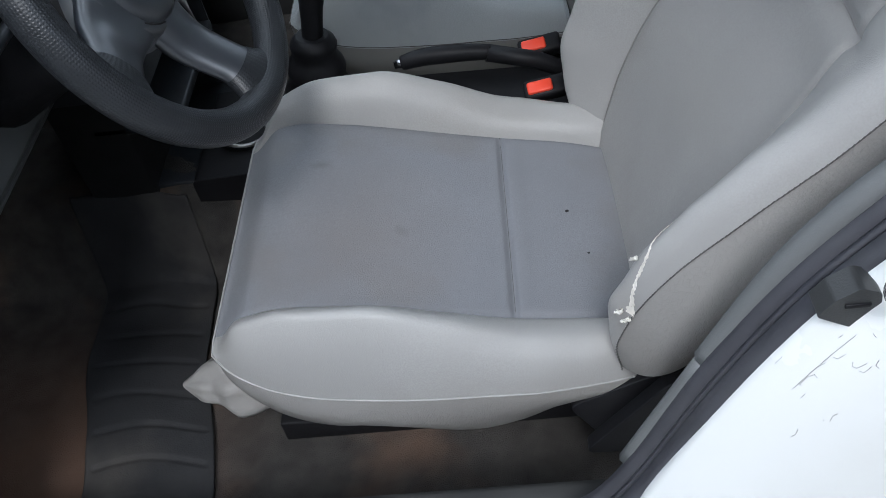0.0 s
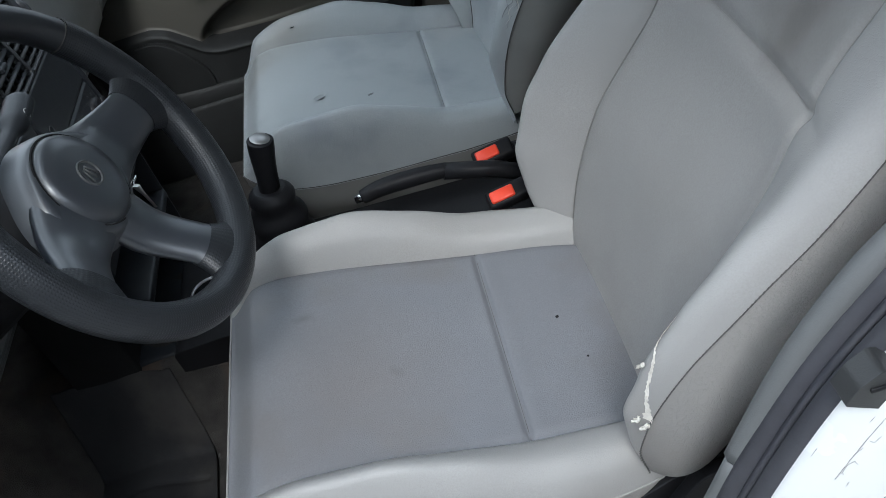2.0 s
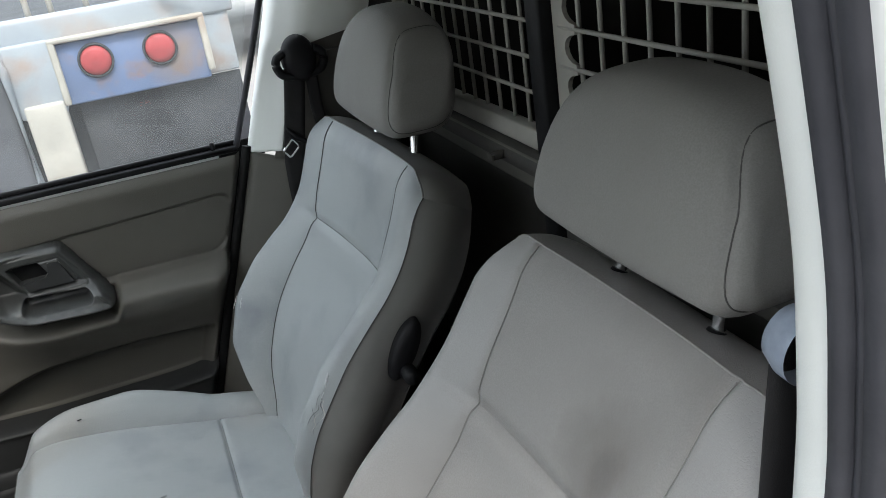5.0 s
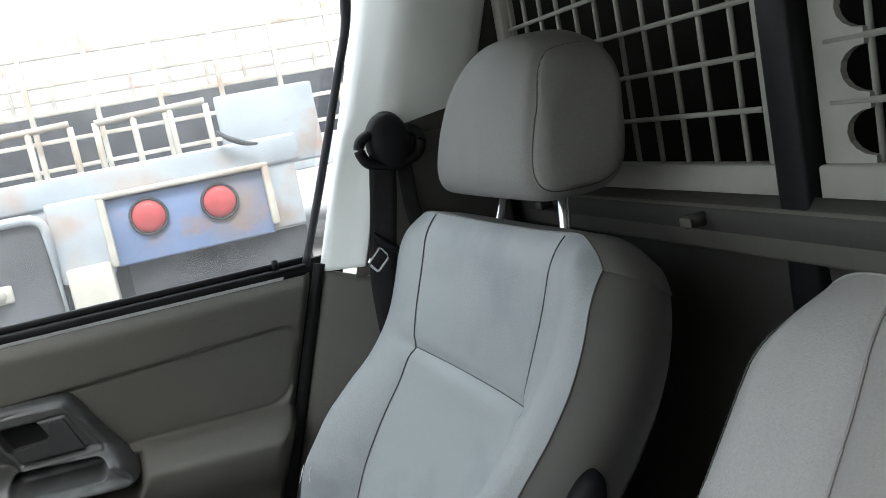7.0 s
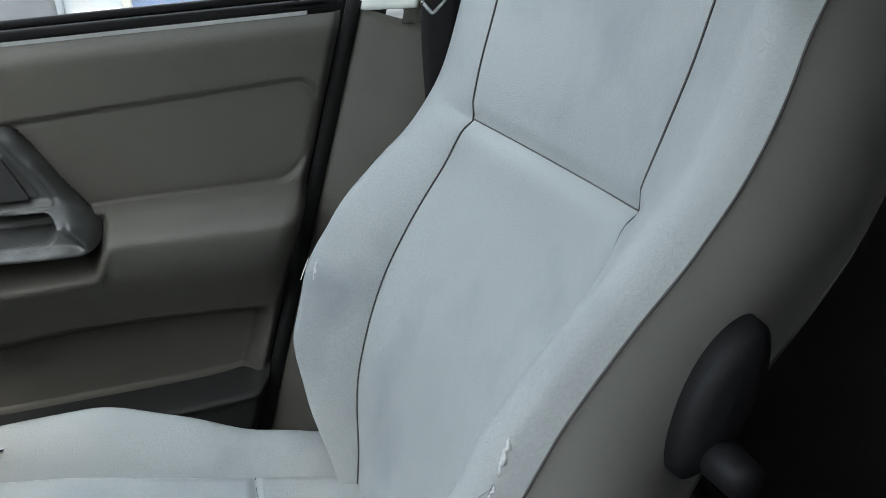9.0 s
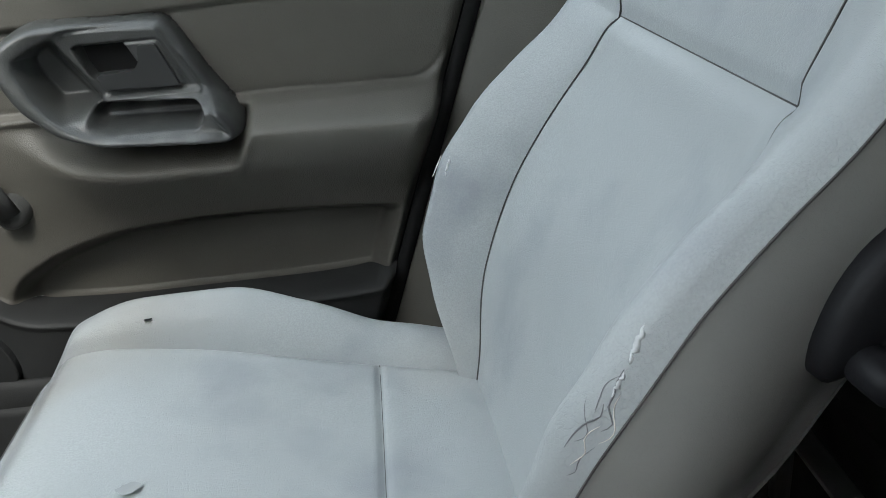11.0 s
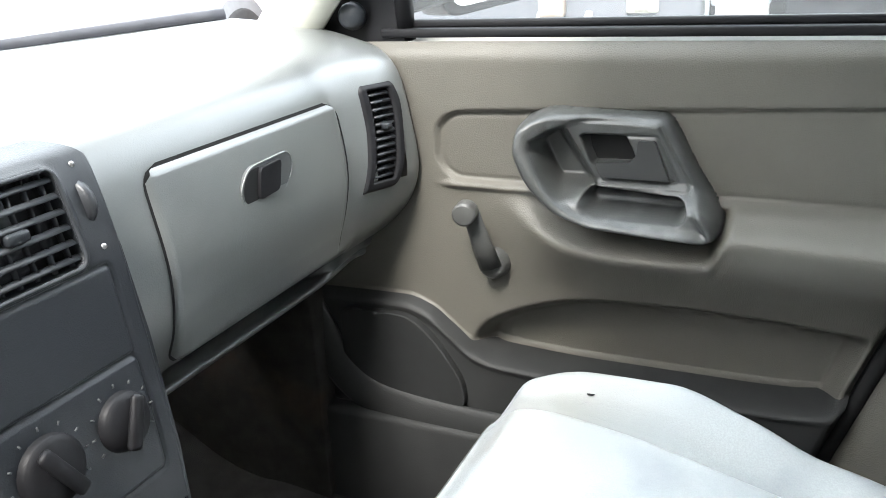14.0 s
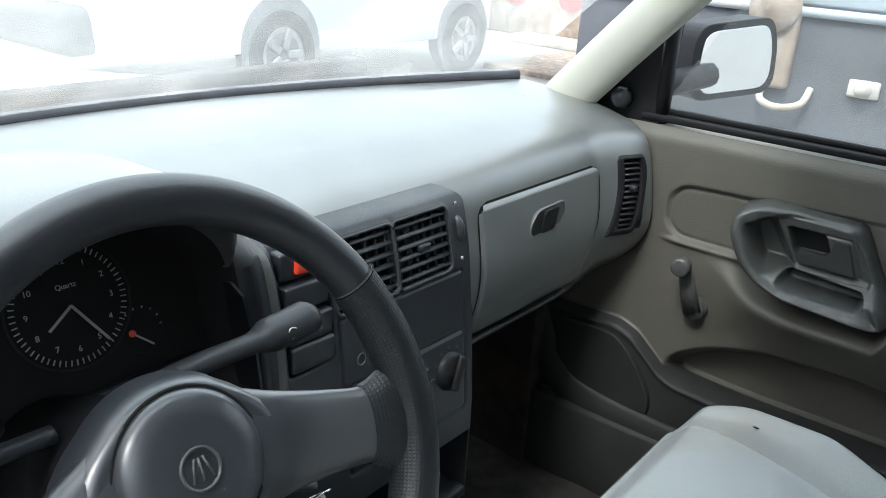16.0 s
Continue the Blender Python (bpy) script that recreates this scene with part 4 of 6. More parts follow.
pas, p_at, p_h, p_wi, p_wo, p_o = seat(0.34, 1, 0.008, -0.006, LEATHER_PALE, LEATHER_PALE, LEATHER_PALE, LEATHER_PALE, "passenger_seat", "pale grey leatherette passenger seat with small holes", 0.006, 2.0, 1.118, 0.040, LEATHER_SHADED, (0.016, -0.031), 0.012, SAG, 0.026, 0.570)

SCUFF = mat("pale_scuff", (0.62, 0.64, 0.64), 0.8, var=0.15, scale=200, bump=0.3, bscale=500)
for a, b, r_ in (((0.3955, 0.0975, 0.7800), (0.3858, 0.0925, 0.7610), 0.0016), ((0.3840, 0.0917, 0.7582), (0.3758, 0.0892, 0.7446), 0.0010), ((0.3363, 0.5440, 0.7283), (0.3291, 0.5397, 0.7091), 0.0012)):
    a, b = Vector(a), Vector(b)
    line = [a.lerp(b, k / 8) + Vector((0, 0.0015 * math.sin(2.3 * k), 0)) for k in range(9)]
    part("scuff", tube(line, lambda t, r_=r_: r_ * (0.3 + math.sin(math.pi * t)), 6), SCUFF, pas, "pale scuff in the leatherette")
GREY_CRACK = mat("grey_crack", (0.2, 0.205, 0.21), 0.8, bump=0)
# torn seam with white foam at the foot of the driver's bolster
def tear(u, v):
    s = 0.128 + 0.105 * u
    w = (0.0020 * sm(1.0, 0.55, u) + 0.0006) * (0.8 + 0.6 * noise.noise(Vector((u * 14, 0, 5)))) + 0.004 * sm(0.10, 0.0, u)
    a = 0.2235 - 0.008 * u - 0.016 * sm(0.6, 1.0, u) + (v - 0.5) * w + 0.0012 * noise.noise(Vector((u * 25, v * 3, 0)))
    return d_at(s, -a, d_h(s, a) + 0.0012 + 0.0012 * noise.noise(Vector((u * 40, v * 5, 3))))


part("torn_foam", surf(tear, 90, 8), FOAM, drv, "white foam showing through a torn seam")
for k, (fs, fa, fl) in enumerate(((0.127, 0.220, 0.006), (0.124, 0.225, 0.006), (0.186, 0.213, 0.004))):
    def shred(u, v, fs=fs, fa=fa, fl=fl, k=k):
        s = fs - fl * 0.9 * u + 0.003 * noise.noise(Vector((u * 5, v * 4, k)))
        a = fa + fl * 0.8 * (v - 0.5) * (1 - 0.6 * u) + 0.003 * noise.noise(Vector((u * 4, v * 5, k + 9)))
        return d_at(s, -a, d_h(fs, fa) + 0.003 + 0.004 * u + 0.003 * noise.noise(Vector((u * 6, v * 6, k))))
    part("torn_edge", surf(shred, 10, 10), FOAM, drv, "frayed white seam edge", thick=0.0008)
# loose flap of cover at the driver's cushion front corner
def flap(u, v):
    w = 2 * math.pi * v
    fat = max(0.02, math.sin(math.pi * min(1.0, 0.02 + 0.72 * u)) ** 0.9)
    x = -0.188 + 0.13 * u
    crumple = 1 + 0.28 * noise.noise(Vector((u * 5, math.cos(w) * 1.5, math.sin(w) * 2))) - 0.12 * bell(math.sin(w - 0.8), 0.9, 0.12)
    return (x, -0.455 - 0.01 * u + 0.040 * fat * math.cos(w) * crumple, 0.452 + 0.01 * u + 0.036 * fat * math.sin(w) * crumple)


part("loose_flap", surf(flap, 24, 24, closed_v=True), LEATHER_SIDE, drv, "crumpled loose corner of the seat cover")


def spot(name, place, n, r, material, parent, label, squash=0.5, seed=1):
    """A small uneven patch lying on a surface."""
    m = aim(Vector(place) + Vector(n).normalized() * 0.0012, n, (1, 0.2, 0))
    bm = bmesh.new()
    ring = []
    for k in range(18):
        w = 2 * math.pi * k / 18
        q = r * (1 + 0.35 * noise.noise(Vector((math.cos(w) * 2, math.sin(w) * 2, seed))))
        ring.append(bm.verts.new(m @ Vector((q * math.cos(w), q * squash * math.sin(w), 0))))
    bm.faces.new(ring)
    return part(name, bm, material, parent, label)


def on_cushion(o, x, a, puff):
    return o + Vector((x, a, cushion_z(x, abs(a), puff)))


spot("hole", on_cushion(d_o, 0.288, 0.018, 0), (0, 0, 1), 0.0022, VOID, drv, "tiny burn hole", 1.0)
spot("hole", on_cushion(d_o, 0.305, -0.048, 0), (0, 0, 1), 0.0014, VOID, drv, "tiny burn hole", 1.0)
spot("hole", on_cushion(p_o, -0.008, 0.165, 0.006), (0, 0, 1), 0.0042, VOID, pas, "small burn hole", 0.7, 4)
spot("stain", on_cushion(p_o, 0.105, -0.07, 0.006), (0, 0, 1), 0.006, GREY_CRACK, pas, "small dark spot", 0.5, 5)
spot("stain", on_cushion(p_o, 0.02, -0.06, 0.006), (0, 0, 1), 0.010, mat("grey_stain", (0.30, 0.315, 0.315), 0.6, bump=0), pas, "small grey spot", 0.7, 6)
for k in range(7):
    s0_ = 0.178 + 0.007 * k
    crk = []
    for j in range(6):
        s_ = s0_ + (0.005 + 0.001 * (k % 3)) * j
        a_ = p_wo(s_) - 0.003 - 0.002 * (k % 4) + 0.006 * noise.noise(Vector((s_ * 70, k * 3.1, 0)))
        crk.append(p_at(s_, -a_, p_h(s_, a_) + 0.0002))
    part("crack", tube(smooth_path(crk, 2), lambda t, k=k: (0.0003 + 0.00015 * (k % 3)) * math.sin(math.pi * (0.08 + 0.84 * t)), 5), (GREY_CRACK, FOAM, GREY_CRACK)[k % 3], pas, "fine crack in the worn bolster")
spot("scuff", p_at(0.19, 0.225, p_h(0.19, 0.225) + 0.001), NB, 0.012, FOAM, pas, "small white scuff", 0.25, 7)

# ---- passenger door ----
def sd_box(x, z, cx, cz, hx, hz, r):
    qx, qz = abs(x - cx) - hx + r, abs(z - cz) - hz + r
    return math.hypot(max(qx, 0), max(qz, 0)) + min(max(qx, qz), 0) - r


def lip_z(x):
    return curve(x, [(-0.45, 0.617), (-0.36, 0.620), (-0.28, 0.621), (-0.245, 0.611), (-0.215, 0.588), (-0.18, 0.560), (-0.15, 0.551), (-0.02, 0.545), (0.15, 0.545), (0.245, 0.549), (0.275, 0.562), (0.30, 0.566)])


def pocket_top(x):
    return curve(x, [(-0.195, 0.556), (-0.16, 0.590), (-0.10, 0.618), (-0.02, 0.636), (0.08, 0.641), (0.18, 0.638), (0.27, 0.630)])


def door_h(x, z):
    """How far the lining stands in from the door's base plane."""
    xr = rear_edge(z) - 0.006
    h = 0.0
    h -= 0.022 * sm(0.925, 0.966, z) ** 2
    # rounded panel inset under the belt line
    zz = z - 0.034 * (x - 0.08) * sm(0.80, 0.87, z)
    top, bot = 0.879, 0.788 - 0.007 * (x + 0.2) / 0.55
    sd = sd_box(x - 0.35 * (z - 0.83) * sm(0.1, 0.35, x), zz, 0.067, (top + bot) / 2, 0.290, (top - bot) / 2, 0.034)
    h -= 0.006 * sm(0.004, -0.004, sd)
    h -= 0.004 * bell(sd, 0.0, 0.0030)
    h += 0.0055 * bell(zz, bot - 0.008, 0.0042) * sm(-0.235, -0.20, x) * sm(0.33, 0.29, x)
    # armrest bulge with its ledge
    along = sm(-0.17, 0.03, x) * (1 - sm(0.315, 0.375, x - 0.35 * (z - 0.777)))
    led = 0.786 - 0.008 * sm(0.10, 0.36, x) - 0.036 * sm(-0.15, -0.05, x) * sm(0.138, 0.112, x)
    h += 0.060 * along * sm(0.625, 0.740, z) ** 1.2 * (1 - sm(led - 0.030, led + 0.002, z))
    h += 0.004 * bell(z, led - 0.034, 0.012) * along
    # map pocket
    if z > 0.5:
        pz, lz = pocket_top(x), lip_z(x)
        inside = sm(pz + 0.012, pz - 0.016, z) * sm(lz - 0.003, lz + 0.001, z) * sm(-0.192, -0.165, x) * (1 - sm(0.236, 0.262, x - 0.35 * (z - 0.55)))
        h -= 0.046 * inside
    # lower bin edge
    lz = lip_z(x)
    h += 0.022 * sm(lz + 0.003, lz - 0.012, z) * (1 - 0.8 * sm(0.455, 0.425, z))
    h += 0.006 * bell(z, lz - 0.007, 0.006)
    # rolled edges
    h -= 0.02 * sm(xr - 0.014, xr, x) ** 2 + 0.02 * sm(-0.425, -0.445, x)
    return h


DY = 0.662


def door_pt(x, z, extra=0.0):
    return Vector((x, DY - door_h(x, z) - extra, z))


door = thing("car_door", (0.0, 0.70, 0.42), "closed car door with an olive grey plastic lining", "car door")


def upper(u, v):
    z0 = lip_z(-0.445 + 0.75 * u)
    z = z0 + (0.954 - z0) * v
    x = -0.445 + (rear_edge(z) - 0.006 + 0.445) * u
    z0 = lip_z(x)
    z = z0 + (0.954 - z0) * v
    return door_pt(-0.445 + (rear_edge(z) - 0.006 + 0.445) * u, z)


def lower(u, v):
    x = -0.445 + 0.75 * u
    z0 = lip_z(x)
    z = 0.425 + (z0 - 0.425) * v
    x = -0.445 + (rear_edge(z) - 0.006 + 0.445) * u
    z0 = lip_z(x)
    z = 0.425 + (z0 - 0.425) * v
    return door_pt(-0.445 + (rear_edge(z) - 0.006 + 0.445) * u, z)


part("lining", surf(upper, 230, 150), DOOR_TRIM, door, "olive grey moulded door lining")
part("door_bin", surf(lower, 150, 44), DOOR_LOW, door, "dark plastic lower door bin")
part("shell", prism([(-0.45, 0.40), (0.195, 0.40), (rear_edge(0.96) - 0.03, 0.96), (-0.45, 0.96)], 0.728, 0.75, "y", 0.004), PAINT, door, "white door skin")
part("rear_edge_gap", tube([(rear_edge(z) + 0.004, 0.675, z) for z in (0.40, 0.55, 0.7, 0.85, 0.965)], 0.009, 6), VOID, door, "black gap at the door edge")
part("edge_filler", prism([(rear_edge(0.40) - 0.04, 0.40), (rear_edge(0.40) + 0.05, 0.40), (rear_edge(0.97) + 0.05, 0.97), (rear_edge(0.97) - 0.04, 0.97)], 0.712, 0.722, "y", 0.0), VOID, door, "dark inside of the door gap")
# speaker grille
SPK = [(-0.372, 0.602), (-0.265, 0.604), (-0.228, 0.572), (-0.190, 0.514), (-0.188, 0.474), (-0.27, 0.464), (-0.345, 0.478), (-0.372, 0.52)]
part("speaker_grille", prism(rounded(SPK, 0.022), 0.628, 0.645, "y", 0.005), GRILLE, door, "dark perforated speaker grille")
# sill seal of the window and frame
part("window_seal", rbox((-0.30, 0.676, 0.958), (0.405, 0.70, 0.969), 0.003), BLACK_SOFT, door, "black rubber window seal")
part("window_seal", rbox((-0.30, 0.690, 0.968), (0.405, 0.702, 0.978), 0.003), BLACK_SOFT, door, "black rubber window seal")
fr = [(0.405, 0.690, 0.965), (0.445, 0.672, 1.07), (0.490, 0.640, 1.20), (0.520, 0.610, 1.30), (0.50, 0.585, 1.37), (0.3, 0.575, 1.395), (0.05, 0.565, 1.375), (-0.13, 0.618, 1.235), (-0.27, 0.668, 1.10)]
part("window_frame", tube(smooth_path(fr, 6), lambda t: 0.0060 + 0.0035 * sm(0.3, 0.5, t), 10), RUBBER, door, "black window frame")
pane = part("window_pane", surf(lambda u, v: (-0.28 + (0.69 + 0.10 * v) * u + 0.27 * v * (1 - u), 0.696 - 0.115 * v, 0.968 + 0.41 * v), 8, 8), GLASS, door, "closed clear side window")
pane.visible_shadow = False
part("window_divider", tube([(-0.272, 0.692, 0.955), (-0.268, 0.680, 1.03), (-0.262, 0.664, 1.115)], 0.012, 8), BLACK_SOFT, door, "black window divider")
# mirror triangle with its knob
tri = part("mirror_cover", join(prism(rounded([(-0.428, 0.945), (-0.268, 0.948), (-0.258, 1.118)], 0.012), 0.680, 0.694, "y", 0.003)), BLACK_SOFT, door, "black triangular mirror cover")
part("mirror_knob", lathe([(0.0, 0.026), (0.012, 0.025), (0.0165, 0.020), (0.0175, 0.010), (0.013, 0.004), (0.013, 0.0)], aim((-0.336, 0.680, 0.985), (0.25, -1, 0.1)), 24), BLACK, tri, "black round mirror knob")
# lock pin
pin = part("lock_pin", lathe([(0.0, 0.022), (0.0045, 0.021), (0.005, 0.012), (0.0038, 0.008), (0.0036, 0.0)], aim((0.362, 0.684, 0.962), (0, 0, 1)), 14), BLACK_SOFT, door, "black lock pin")
part("pin_base", rbox((0.345, 0.676, 0.961), (0.395, 0.692, 0.967), 0.002), BLACK_SOFT, pin)
# grab handle with the release lever
LOOP = [(0.060, 0.642, 0.869), (0.0, 0.638, 0.871), (-0.05, 0.626, 0.870), (-0.083, 0.611, 0.863), (-0.096, 0.602, 0.845), (-0.086, 0.597, 0.815), (-0.066, 0.594, 0.792), (-0.035, 0.590, 0.774), (0.02, 0.588, 0.764), (0.08, 0.589, 0.760), (0.118, 0.594, 0.758)]
OUTLINE = [Vector((x, z)) for x, z in rounded([(0.062, 0.878), (-0.075, 0.884), (-0.108, 0.868), (-0.112, 0.836), (-0.092, 0.798), (-0.058, 0.768), (-0.015, 0.754), (0.112, 0.745), (0.127, 0.752), (0.126, 0.768), (0.095, 0.815)], 0.014, 6)]


def inside(x, z):
    """How deep a point lies within the handle's outline; negative outside it."""
    p, best, odd = Vector((x, z)), 9.0, False
    for k, b in enumerate(OUTLINE):
        a = OUTLINE[k - 1]
        e = b - a
        t = max(0.0, min(1.0, (p - a).dot(e) / max(1e-12, e.length_squared)))
        best = min(best, (p - a - e * t).length)
        if (a.y > z) != (b.y > z) and x < a.x + (z - a.y) / (b.y - a.y) * e.x:
            odd = not odd
    return best if odd else -best


def handle_y(x, z):
    d = inside(x, z)
    y = 0.638
    # tray that swells out at the foot, with an oval scoop
    y -= 0.037 * sm(0.808, 0.780, z)
    # dish between the bar and the lever's plate
    plate = -0.058 + 0.66 * (0.872 - z)
    y += 0.022 * sm(plate + 0.004, plate - 0.020, x) * sm(0.786, 0.806, z)
    sd = sd_box(x, z + 0.04 * (x - 0.03), 0.032, 0.7835, 0.058, 0.0125, 0.0125)
    y += 0.050 * sm(0.002, -0.007, sd)
    # lever plate and cavity
    sd = sd_box(x + 0.55 * (z - 0.835), z, 0.018, 0.835, 0.054, 0.037, 0.006)
    y += 0.0030 * bell(sd, 0.0, 0.0014) - 0.002 * sm(0.002, -0.002, sd)
    sd = sd_box(x + 0.45 * (z - 0.832), z, 0.023, 0.832, 0.0415, 0.0245, 0.003)
    y += 0.003 * bell(sd, 0.0, 0.0014)
    sd = sd_box(x + 0.45 * (z - 0.832), z, 0.003, 0.8395, 0.0260, 0.0160, 0.003)
    y += 0.020 * sm(0.0015, -0.0015, sd)
    # rounded bar round the left and the foot
    left, foot = sm(-0.02, -0.085, x), sm(0.80, 0.775, z)
    wide = 0.008 + 0.020 * left + 0.009 * foot * (1 - left)
    near = min(math.hypot(x - q.x, z - q.z) for q in LOOP_LINE)
    wsum = [(1 / (0.004 + math.hypot(x - q.x, z - q.z)) ** 4, q.y) for q in LOOP_LINE]
    bar = sum(w * q for w, q in wsum) / sum(w for w, q in wsum)
    bar += (0.634 - bar) * sm(0.022, 0.045, near)
    bar += 0.006 * (2 * min(1.0, max(0.0, d / wide)) - 1) ** 2 * max(left, foot)
    y += (bar - y) * sm(wide + 0.005, wide - 0.005, d)
    # outer edge, rolled back into the lining
    roll = 1 - min(1.0, max(0.0, d) / 0.010)
    return y + (0.668 - y) * (1 - math.sqrt(max(0.0, 1 - roll * roll)))


LOOP_LINE = smooth_path(LOOP, 5)
HX0, HZ0, HN, HM = -0.116, 0.744, 172, 104
grid = surf(lambda u, v: (HX0 + 0.250 * u, handle_y(HX0 + 0.250 * u, HZ0 + 0.152 * v), HZ0 + 0.152 * v), HN, HM)
bz = part("grab_handle", without(grid, lambda c: inside(c.x, c.z) < -0.0008), GRAB, door, "worn charcoal grab handle with a scooped tray")
# black plate on the recess floor gives the shade behind the lever
part("cavity", prism(rounded([(-0.0215, 0.8250), (0.033, 0.8250), (0.0265, 0.8550), (-0.0275, 0.8550)], 0.002), 0.6555, 0.6575, "y", 0.0), VOID, bz, "black plate for the shade in the lever recess")
part("release_lever", prism(rounded([(-0.008, 0.811), (0.068, 0.809), (0.051, 0.853), (0.033, 0.853), (0.031, 0.836), (0.024, 0.828), (-0.014, 0.826)], 0.003), 0.630, 0.640, "y", 0.0022), LEVER, bz, "charcoal release lever")
# window crank
cr = part("window_crank", lathe([(0.0, 0.022), (0.013, 0.021), (0.018, 0.015), (0.020, 0.0)], aim((-0.149, 0.660, 0.682), (0, -1, 0)), 24), HANDLE_TRIM, door, "charcoal window crank")
part("crank_arm", tube([(-0.149, 0.640, 0.682), (-0.158, 0.634, 0.716), (-0.170, 0.632, 0.757)], lambda t: 0.0155 - 0.004 * t, 12, flat=0.55, up=(0, 1, 0)), HANDLE_TRIM, cr)
part("crank_knob", lathe([(0.0, 0.031), (0.0116, 0.031), (0.0120, 0.0308), (0.0142, 0.0290), (0.0145, 0.0285), (0.0145, 0.012), (0.0142, 0.010), (0.010, 0.0)], aim((-0.171, 0.632, 0.760), (0.15, -1, 0)), 20), HANDLE_TRIM, cr, "charcoal crank knob")

# outer mirror
mir = thing("outer_mirror", (-0.26, 0.86, 0.98), "black outer mirror reflecting the pale sky", "wing mirror")
MM = aim((-0.262, 0.945, 1.035), (0.86, -0.50, 0.03), (0.50, 0.86, 0.10)) @ Matrix.Scale(1.06, 4)
box = [(-0.085, -0.062), (0.085, -0.062), (0.088, 0.02), (0.075, 0.066), (-0.075, 0.062), (-0.088, 0.0)]
hb_ = prism(rounded(box, 0.035), -0.06, 0.004, "z", 0.012, 3)
hb_.transform(MM)
part("housing", hb_, BLACK_SOFT, mir, "black plastic mirror housing")
gl_ = prism(rounded([(x * 0.84, z * 0.82) for x, z in box], 0.030), 0.003, 0.007, "z", 0.001)
gl_.transform(MM)
part("mirror_glass", gl_, MIRROR, mir, "mirror glass")
part("mirror_arm", tube([(-0.34, 0.70, 0.99), (-0.31, 0.80, 1.0), (-0.285, 0.90, 1.01)], 0.022, 10), BLACK_SOFT, mir)


# ---- dashboard ----
def dash_pt(y, v):
    xb, zb = screen_foot(y)
    hood_ = math.sqrt(max(0.0, 1 - min(1.0, abs(y + 0.365) / 0.222) ** 3.0))
    end = -0.038 * sm(0.53, 0.655, abs(y)) + 0.03 * sm(0.655, 0.667, abs(y))
    tray = sm(0.235, 0.26, y) * (1 - sm(0.545, 0.575, y))
    pts = [(xb, zb), (xb + 0.08, 0.982), (-0.52, 0.986), (-0.42, 0.977 + 0.05 * hood_), (-0.355 + 0.085 * hood_, 0.960 + 0.082 * hood_), (-0.322 + 0.105 * hood_, 0.944 + 0.090 * hood_),
           (-0.303 + 0.088 * hood_, 0.918 + 0.103 * hood_), (-0.292 - 0.07 * hood_, 0.87 + 0.115 * hood_), (-0.284 - 0.09 * hood_, 0.81 + 0.04 * hood_), (-0.292 - 0.05 * hood_, 0.755 + 0.03 * hood_), (-0.314, 0.712),
           (-0.318 - 0.085 * tray, 0.706), (-0.326 - 0.080 * tray, 0.688 - 0.022 * tray), (-0.334 - 0.010 * tray, 0.680 - 0.004 * tray), (-0.342 - 0.008 * tray, 0.668 - 0.006 * tray), (-0.41, 0.642), (-0.55, 0.60)]
    n = len(pts) - 1
    k = min(n - 1, int(v * n))
    t = v * n - k
    p = [Vector(pts[max(0, min(n, k + d))]) for d in (-1, 0, 1, 2)]
    q = 0.5 * ((2 * p[1]) + (p[2] - p[0]) * t + (2 * p[0] - 5 * p[1] + 4 * p[2] - p[3]) * t * t + (3 * p[1] - p[0] - 3 * p[2] + p[3]) * t**3)
    return Vector((q.x - end * sm(0.06, 0.3, v) * (1 - 1.3 * sm(0.50, 0.70, v)), y, q.y))


dash = thing("dashboard", (-0.5, 0.0, 0.6), "grey moulded dashboard with dusty sunlit top", "dashboard")
VENT_HOLE = lambda c: 0.584 < c.y < 0.628 and 0.796 < c.z < 0.908 and c.x > -0.33
part("dash_skin", without(surf(lambda u, v: dash_pt(-0.15 + 0.817 * u, v * 10.9 / 16), 170, 110), VENT_HOLE), DASH, dash, "grey dashboard skin")
part("lower_tray", surf(lambda u, v: dash_pt(-0.15 + 0.817 * u, (10.9 + 5.1 * v) / 16), 120, 60), DASH, dash, "open grey tray under the glovebox")
part("dash_skin", surf(lambda u, v: dash_pt(-0.667 + 0.517 * u, v * 6.4 / 16), 90, 50), DASH, dash, "grey dashboard skin with an instrument hood")
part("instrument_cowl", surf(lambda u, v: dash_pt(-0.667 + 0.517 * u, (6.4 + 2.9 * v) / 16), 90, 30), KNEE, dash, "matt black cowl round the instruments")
part("knee_panel", surf(lambda u, v: dash_pt(-0.667 + 0.517 * u, (9.3 + 6.7 * v) / 16), 90, 50), SHADED_DASH, dash, "grey knee panel")


def face_x(y, z):
    """The fascia's x at a height, on the passenger's side."""
    lo_, hi_ = 6 / 16, 11 / 16
    for _ in range(30):
        mid = (lo_ + hi_) / 2
        if dash_pt(y, mid).z > z:
            lo_ = mid
        else:
            hi_ = mid
    return dash_pt(y, (lo_ + hi_) / 2).x


# glovebox lid, a little proud of the skin with a dark gap round it
def lid(u, v, lift=0.0045, grow=0.0):
    z0 = 0.718 - grow
    z1 = 0.904 + grow
    z = z0 + (z1 - z0) * v
    r = 0.022
    ya, yb = 0.238 - grow, 0.546 + grow - 0.020 * sm(0.87, 0.71, z)
    cut = 0.0
    for e in (z - z0, z1 - z):
        if e < r:
            cut = max(cut, r - math.sqrt(max(0.0, r * r - (r - e) ** 2)))
    y = ya + cut + (yb - ya - 2 * cut) * u
    edge = min((y - ya), (yb - y), z - z0, z1 - z)
    return Vector((face_x(y, z) + lift - 0.006 * sm(0.006, 0.0, edge) * (lift > 0.003), y, z))


